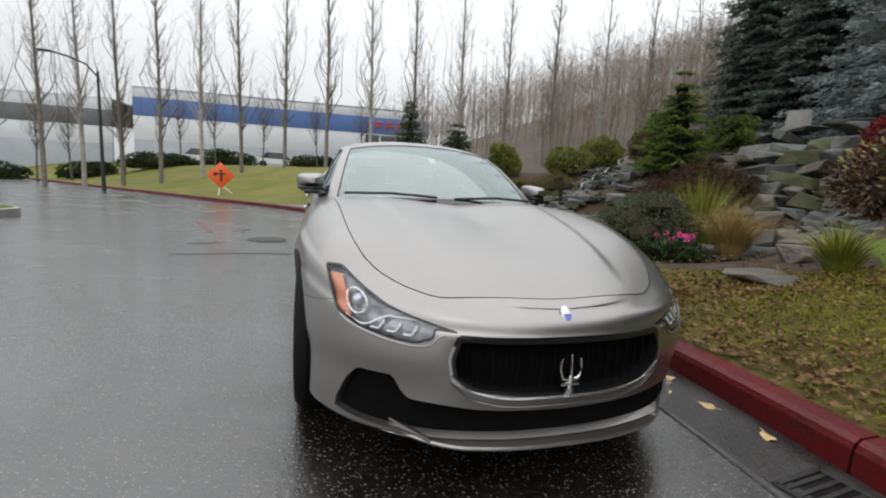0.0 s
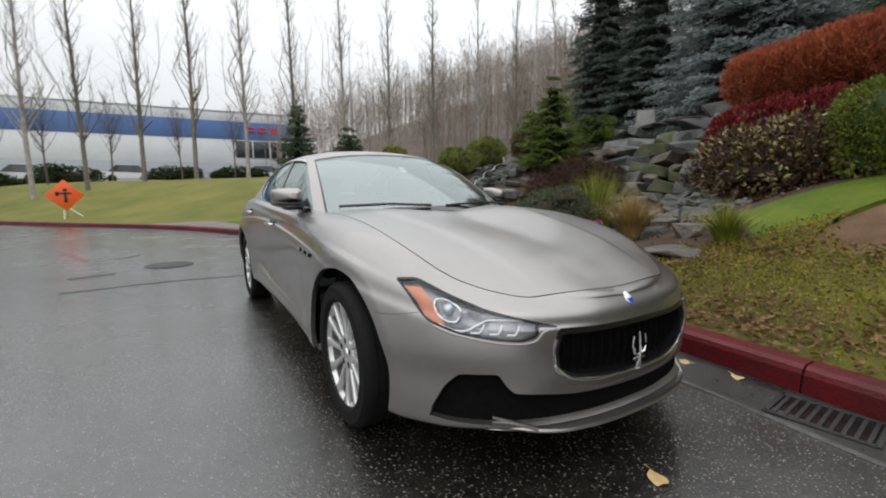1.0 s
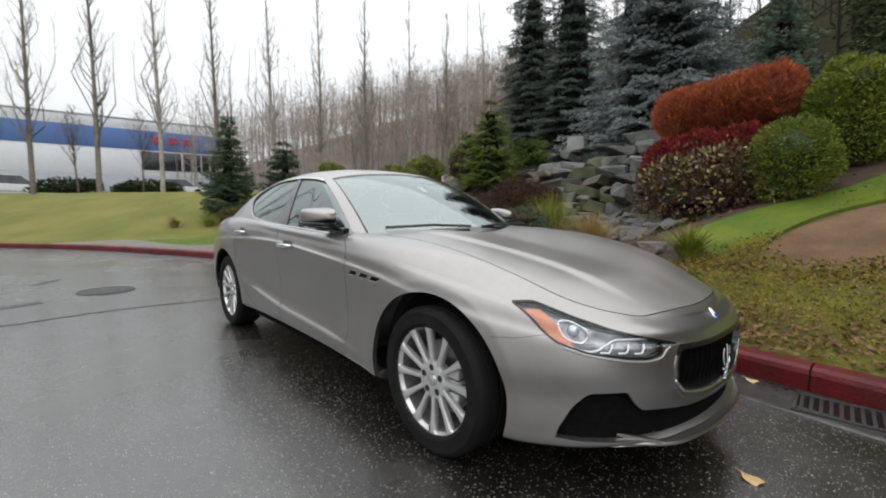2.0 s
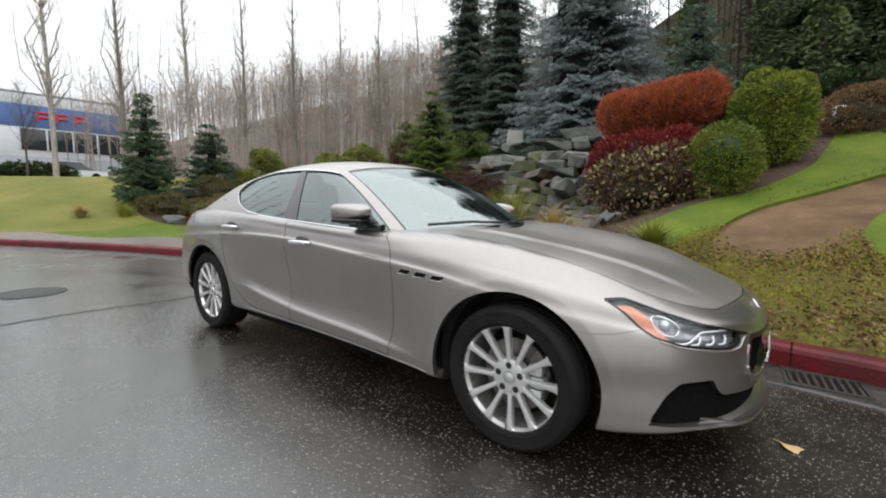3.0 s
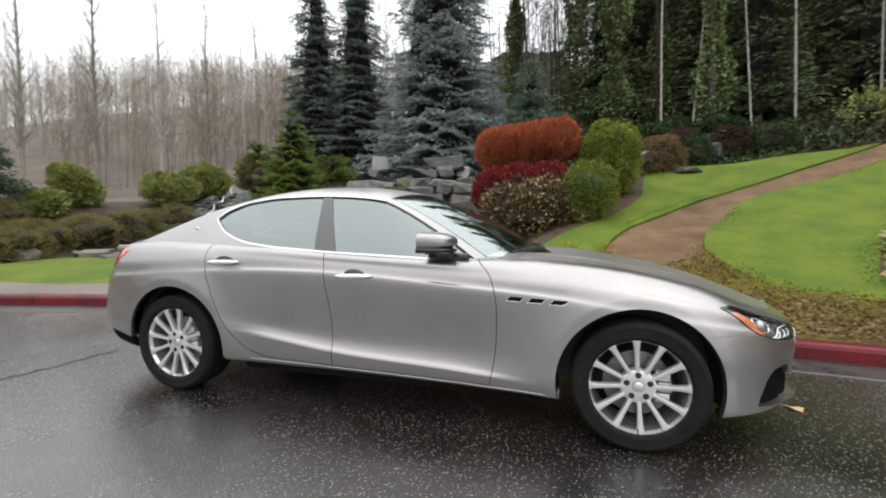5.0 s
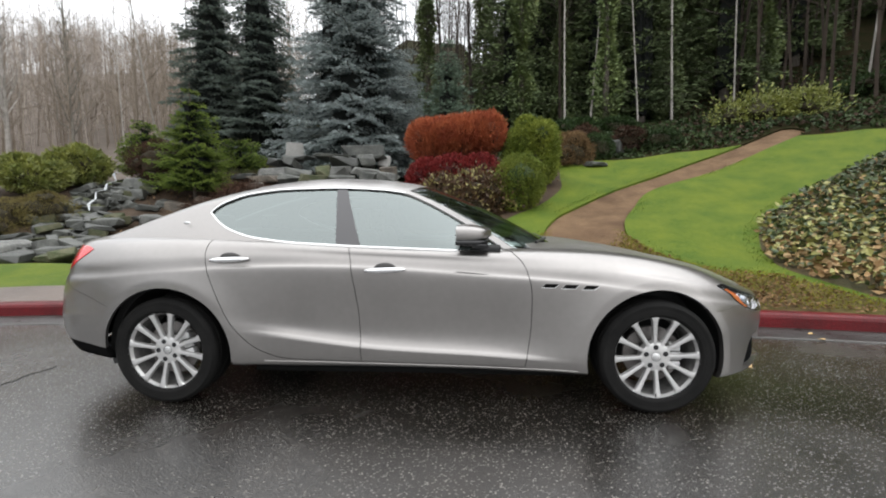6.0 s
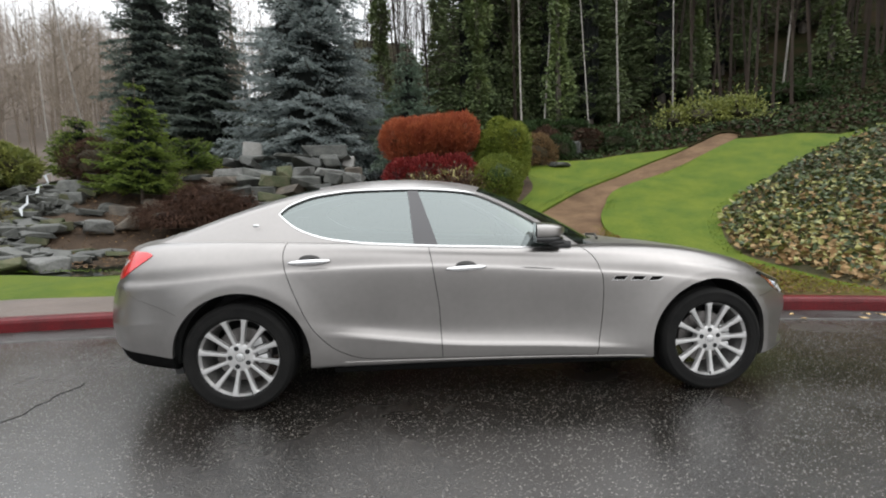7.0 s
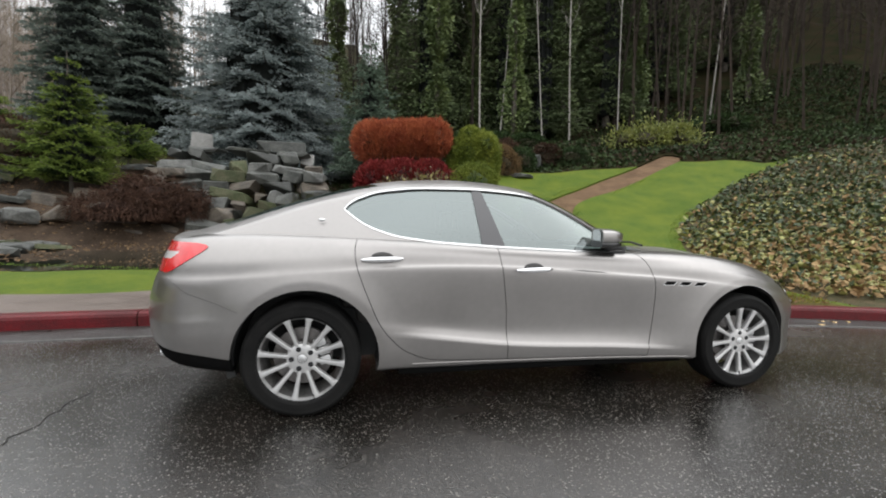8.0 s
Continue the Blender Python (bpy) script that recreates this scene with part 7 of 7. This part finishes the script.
wall_part("upper_wall", -18, 19, 10.3, 11.6, 0, WHITE_WALL, ware)
wall_part("blue_band", -18, 19, 8.1, 10.3, -.05, BLUE_BAND, ware, "blue painted band")
wall_part("middle_wall", -18, 19, 5.2, 8.1, 0, WHITE_WALL, ware)
wall_part("lower_wall", -18, 19, -1, 5.2, -.02, LOW_GREY, ware, "grey lower wall")
wall_part("side_wall", 18.7, 19, -1, 11.6, .3, WHITE_WALL, ware, deep=40)
part("roof", boxes((.5, 20, 11.4, 37, 40, .2)), GREY_BAND, ware)
strip = part("window_strip", boxes((14.3, -.02, 6.9, 8.2, .1, 2.1, .02)), DARK_GLASS, ware, "strip of dark windows")
for x in (10.2, 12.25, 14.3, 16.35, 18.4):
    part("mullion", boxes((x, -.09, 6.9, .14, .08, 2.2, .01)), WHITE_WALL, strip)
for x, w in ((12.0, 1.0), (13.5, 1.0), (15.0, 1.0)):
    part("sign_letter", boxes((x, -.14, 9.2, w, .12, .22, .03), (x - w / 2 + .12, -.14, 9.2, .2, .12, 1.0, .03), (x, -.14, 9.62, w, .12, .2, .03)), RED_SIGN, ware, "red sign block")
for x in (8.5, 12.5):
    part("loading_door", boxes((x, -.1, 2.4, 2.6, .1, 2.8, .02)), DARK_GLASS, ware)
wing = thing("warehouse", "lower white warehouse wing with a dark grey band", "building", pose(-45, 66, 0, 0, 0, -4))
wall_part("upper_wall", -40, 18, 9.0, 10.6, 0, WHITE_WALL, wing)
wall_part("grey_band", -40, 18, 6.9, 9.0, -.05, GREY_BAND, wing, "dark grey band")
wall_part("middle_wall", -40, 18, 4.6, 6.9, 0, WHITE_WALL, wing)
wall_part("lower_wall", -40, 18, -1, 4.6, -.02, LOW_GREY, wing)
part("roof", boxes((-11, 20, 10.4, 58, 40, .2)), GREY_BAND, wing)

# roadwork sign
ORANGE = mat("orange_sign_face", (.75, .12, .02), (.68, .10, .02), 4, .4)
sign = thing("roadwork_sign", "orange diamond roadwork sign on folding legs", "road sign", pose(-5.42, 20.0, .14, 0, 0, 8))
face = part("sign_face", boxes((0, 0, 1.0, .91, .02, .91, .01, Euler((0, radians(45), 0)).to_matrix().to_4x4())), ORANGE, sign, "orange diamond face")
part("sign_symbol", boxes((.02, -.016, .92, .10, .006, .42, .002), (-.04, -.016, 1.08, .52, .006, .07, .002), (-.24, -.016, 1.06, .11, .006, .17, .002), (.02, -.016, 1.22, .12, .006, .11, .002)), BLACK, face, "black symbol of plain bars")
for a, b in (((-.06, .05, .5), (-.10, -.25, -.12)), ((.06, .05, .5), (.62, -.1, .02)), ((0, .06, .5), (0, .7, 0))):
    part("leg", tube([a, b], .022, 6), mat("pale_sign_leg", (.6, .58, .55), rough=.5), sign)
# street lamp
lampp = thing("street_lamp", "dark street lamp with a long curved arm", "street lamp", pose(-12.0, 24.2, 0))
part("pole", tube([(0, 0, -.1), (0, 0, 3), (0, 0, 6.2)], .10, 10, taper=.06), BLACK, lampp)
part("arm", tube([(0, 0, 5.9), (-.5, 0, 6.5), (-1.3, 0, 6.8), (-2.0, 0, 6.95)], .045, 8), BLACK, lampp)
part("lamp_head", boxes((-2.25, 0, 6.95, .6, .22, .1, .03)), BLACK, lampp)
# hedges in front of the warehouse
for i, (x, w) in enumerate(((-26, 2.4), (-19.5, 2.0), (-14, 3.2), (-8.6, 2.2), (-1.5, 2.0), (3.5, 2.2))):
    shrub("far_hedge", "dark clipped hedge by the car park", [((0, 0, .5), (w, .9, .8))], on_land(x, 40, -.1), DEEP, STEM, 3000, .22, .12, seed=110 + i, category="hedge", core=CORE)


def far_car(x, y, paint, turn):
    ob = thing("parked_car", "pale car parked before the warehouse", "car", on_land(x, y, .02, turn))
    body = [[(-2.2, -.85, .3), (-2.2, .85, .3), (-2.15, .8, .85), (-2.15, -.8, .85)], [(2.2, -.85, .3), (2.2, .85, .3), (2.1, .8, .75), (2.1, -.8, .75)]]
    part("body", loop_body(body), paint, ob)
    part("cabin", loop_body([[(-1.6, -.78, .82), (-1.6, .78, .82), (-1.0, .6, 1.42), (-1.0, -.6, 1.42)], [(1.2, -.78, .80), (1.2, .78, .80), (.45, .6, 1.42), (.45, -.6, 1.42)]]), DARK_GLASS, ob)
    part("roof", boxes((-.28, 0, 1.43, 1.4, 1.18, .05, .02)), paint, ob)
    for wx in (-1.35, 1.35):
        for wy in (-.78, .78):
            part("wheel", tube([(wx, wy - .1, .3), (wx, wy + .1, .3)], .31, 14), RUBBER, ob)


SILVER = mat("pale_car_paint", (.6, .61, .62), rough=.3, coat=1)
for x in (-11.0, -4.6, -30.0, 6.0):
    far_car(x, 42.0, SILVER, 5)
# grass island with its kerb
isl = soft([(-6.95, 7.6), (-7.6, 6.6), (-9.5, 6.2), (-13, 6.4), (-16, 7.5), (-16, 9.6), (-12, 9.7), (-8.6, 9.2), (-7.3, 8.6)], .25, True)
V = [(x, y, 0) for x, y in isl] + [(x, y, .15) for x, y in isl] + [((x + 10) * .965 - 10, (y - 8) * .9 + 8, .16) for x, y in isl]
m = len(isl)
F = [(i, (i + 1) % m, m + (i + 1) % m, m + i) for i in range(m)] + [(m + i, m + (i + 1) % m, 2 * m + (i + 1) % m, 2 * m + i) for i in range(m)]
island = thing("traffic_island", "small grass island with a pale concrete kerb", "traffic island", kind="structure", data=mesh_of("traffic_island", V, F, mat("pale_kerb_concrete", (.20, .19, .18), (.28, .27, .25), 3, .5, bump=.3, bscale=50)))
gv = [((x + 10) * .965 - 10, (y - 8) * .9 + 8, .158) for x, y in isl]
part("island_lawn", mesh_of("island_lawn", gv, [range(m)], LAWN), None, island)

# ---- on the road ----
IRON = mat("wet_cast_iron", (.014, .0135, .013), (.028, .027, .025), 12, .4, .6, metal=.3, bump=.5, bscale=60)
cover = thing("manhole_cover", "dark round iron cover in the road", "manhole cover", pose(-1.67, 4.5, .002))
part("plate", lathe([(0, .008), (.25, .008), (.26, .004), (.28, .004), (.29, .010), (.32, .010), (.33, .0)], 40, "z"), IRON, cover)
for x, y, w, l, a in ((-2.55, 3.98, .16, .5, 20), (-2.3, 6.0, .10, .5, 60)):
    ob = thing("road_patch", "dark repaired patch in the asphalt", "road patch", pose(x, y, .003, 0, 0, a))
    part("patch", boxes((0, 0, 0, l, w, .004, .001)), mat("fresh_asphalt", (.018, .018, .018), rough=.35), ob)
crack = thing("road_crack", "thin uneven crack across the asphalt", "crack", pose(0, 0, .0015))
krng = np.random.default_rng(8)
part("crack_line", tube([(x, 2.92 + .05 * math.sin(x * 3) + krng.normal() * .012, 0) for x in np.linspace(-2.7, -.3, 40)], .004, 4), mat("crack_shadow", (.015, .015, .014), (.045, .043, .04), 6, .7), crack)
mark = thing("paint_mark", "faded red paint mark on the asphalt", "road marking", pose(-3.2, 6.8, .003, 0, 0, 108) @ Matrix.Diagonal((3.2, 1.2, 1, 1)))
part("paint", boxes((0, 0, 0, .7, .10, .003, .001)), mat("faded_red_paint", (.16, .035, .035), (.06, .04, .04), 9, .5), mark)
grate = thing("drain_grate", "black iron drain grate in the gutter", "drain", pose(1.03, -2.70, .007, 0, 0, 6) @ Matrix.Diagonal((.6, .6, 1, 1)))
part("frame", boxes((0, .33, 0, .48, .04, .016, .004), (0, -.33, 0, .48, .04, .016, .004), (.23, 0, 0, .04, .66, .016, .004), (-.23, 0, 0, .04, .66, .016, .004)), IRON, grate)
for k in range(9):
    part("bar", boxes((0, -.28 + .07 * k, 0, .44, .03, .012, .003)), IRON, grate)
part("pit", boxes((0, 0, -.0035, .44, .62, .004)), GLOSS, grate)
# gutter
gp = [(-.42, .003), (-.40, .006), (0, .004)]
gyy = np.linspace(-14, 16, 90)
gxx = spline(KERB_Y, KERB_X, gyy)
V = [(gxx[j] + a, gyy[j], b) for j in range(len(gyy)) for a, b in gp]
F = [(j * 3 + i, j * 3 + i + 1, (j + 1) * 3 + i + 1, (j + 1) * 3 + i) for j in range(len(gyy) - 1) for i in range(2)]
thing("gutter", "wet concrete gutter along the kerb", "gutter", kind="structure", data=mesh_of("gutter", V, F, mat("wet_gutter_concrete", (.016, .015, .014), (.038, .036, .034), 2, .25, .5, bump=.3, bscale=90)))
V = [(gxx[j] + a, gyy[j], b) for j in range(len(gyy)) for a, b in ((-.435, .002), (-.428, .009), (-.408, .0095), (-.402, .003))]
F = [(j * 4 + i, j * 4 + i + 1, (j + 1) * 4 + i + 1, (j + 1) * 4 + i) for j in range(len(gyy) - 1) for i in range(3)]
thing("gutter_edge", "pale worn edge of the concrete gutter", "gutter", kind="structure", data=mesh_of("gutter_edge", V, F, mat("pale_gutter_edge", (.03, .029, .027), (.09, .085, .08), 5, .4, .6, bump=.3, bscale=60)))
# fallen leaves on the asphalt
lrng = np.random.default_rng(77)
LEAF = mat("wet_tan_leaf", (.34, .22, .09), (.45, .32, .15), 20, .5, random_hue=.3)


def fallen_leaf(x, y, size, turn, z=.006):
    n = 12
    pts = [(size * .5 * math.cos(a) * (1 + .25 * math.cos(3 * a)), size * .38 * math.sin(a) * (1 + .2 * math.cos(5 * a)), .006 * math.sin(2 * a) + z) for a in np.linspace(0, 2 * math.pi, n, endpoint=False)]
    bm = bmesh.new()
    c = bm.verts.new((0, 0, z + .006))
    vs = [bm.verts.new(p) for p in pts]
    for i in range(n):
        bm.faces.new((c, vs[i], vs[(i + 1) % n]))
    ob = thing("fallen_leaf", "single tan leaf on the wet asphalt", "leaf", pose(x, y, 0, 0, 0, turn), "leaves on the road")
    part("blade", bm, LEAF, ob)
    part("stalk", tube([(size * .45, 0, z + .002), (size * .85, size * .1, z + .004)], .002, 4), LEAF, ob)


fallen_leaf(-.035, -2.535, .09, 60)
for k in range(26):
    y = lrng.uniform(-6.5, -.5)
    fallen_leaf(kerb_x(y) - lrng.uniform(.03, .45), y, lrng.uniform(.04, .085), lrng.uniform(0, 360), .010)
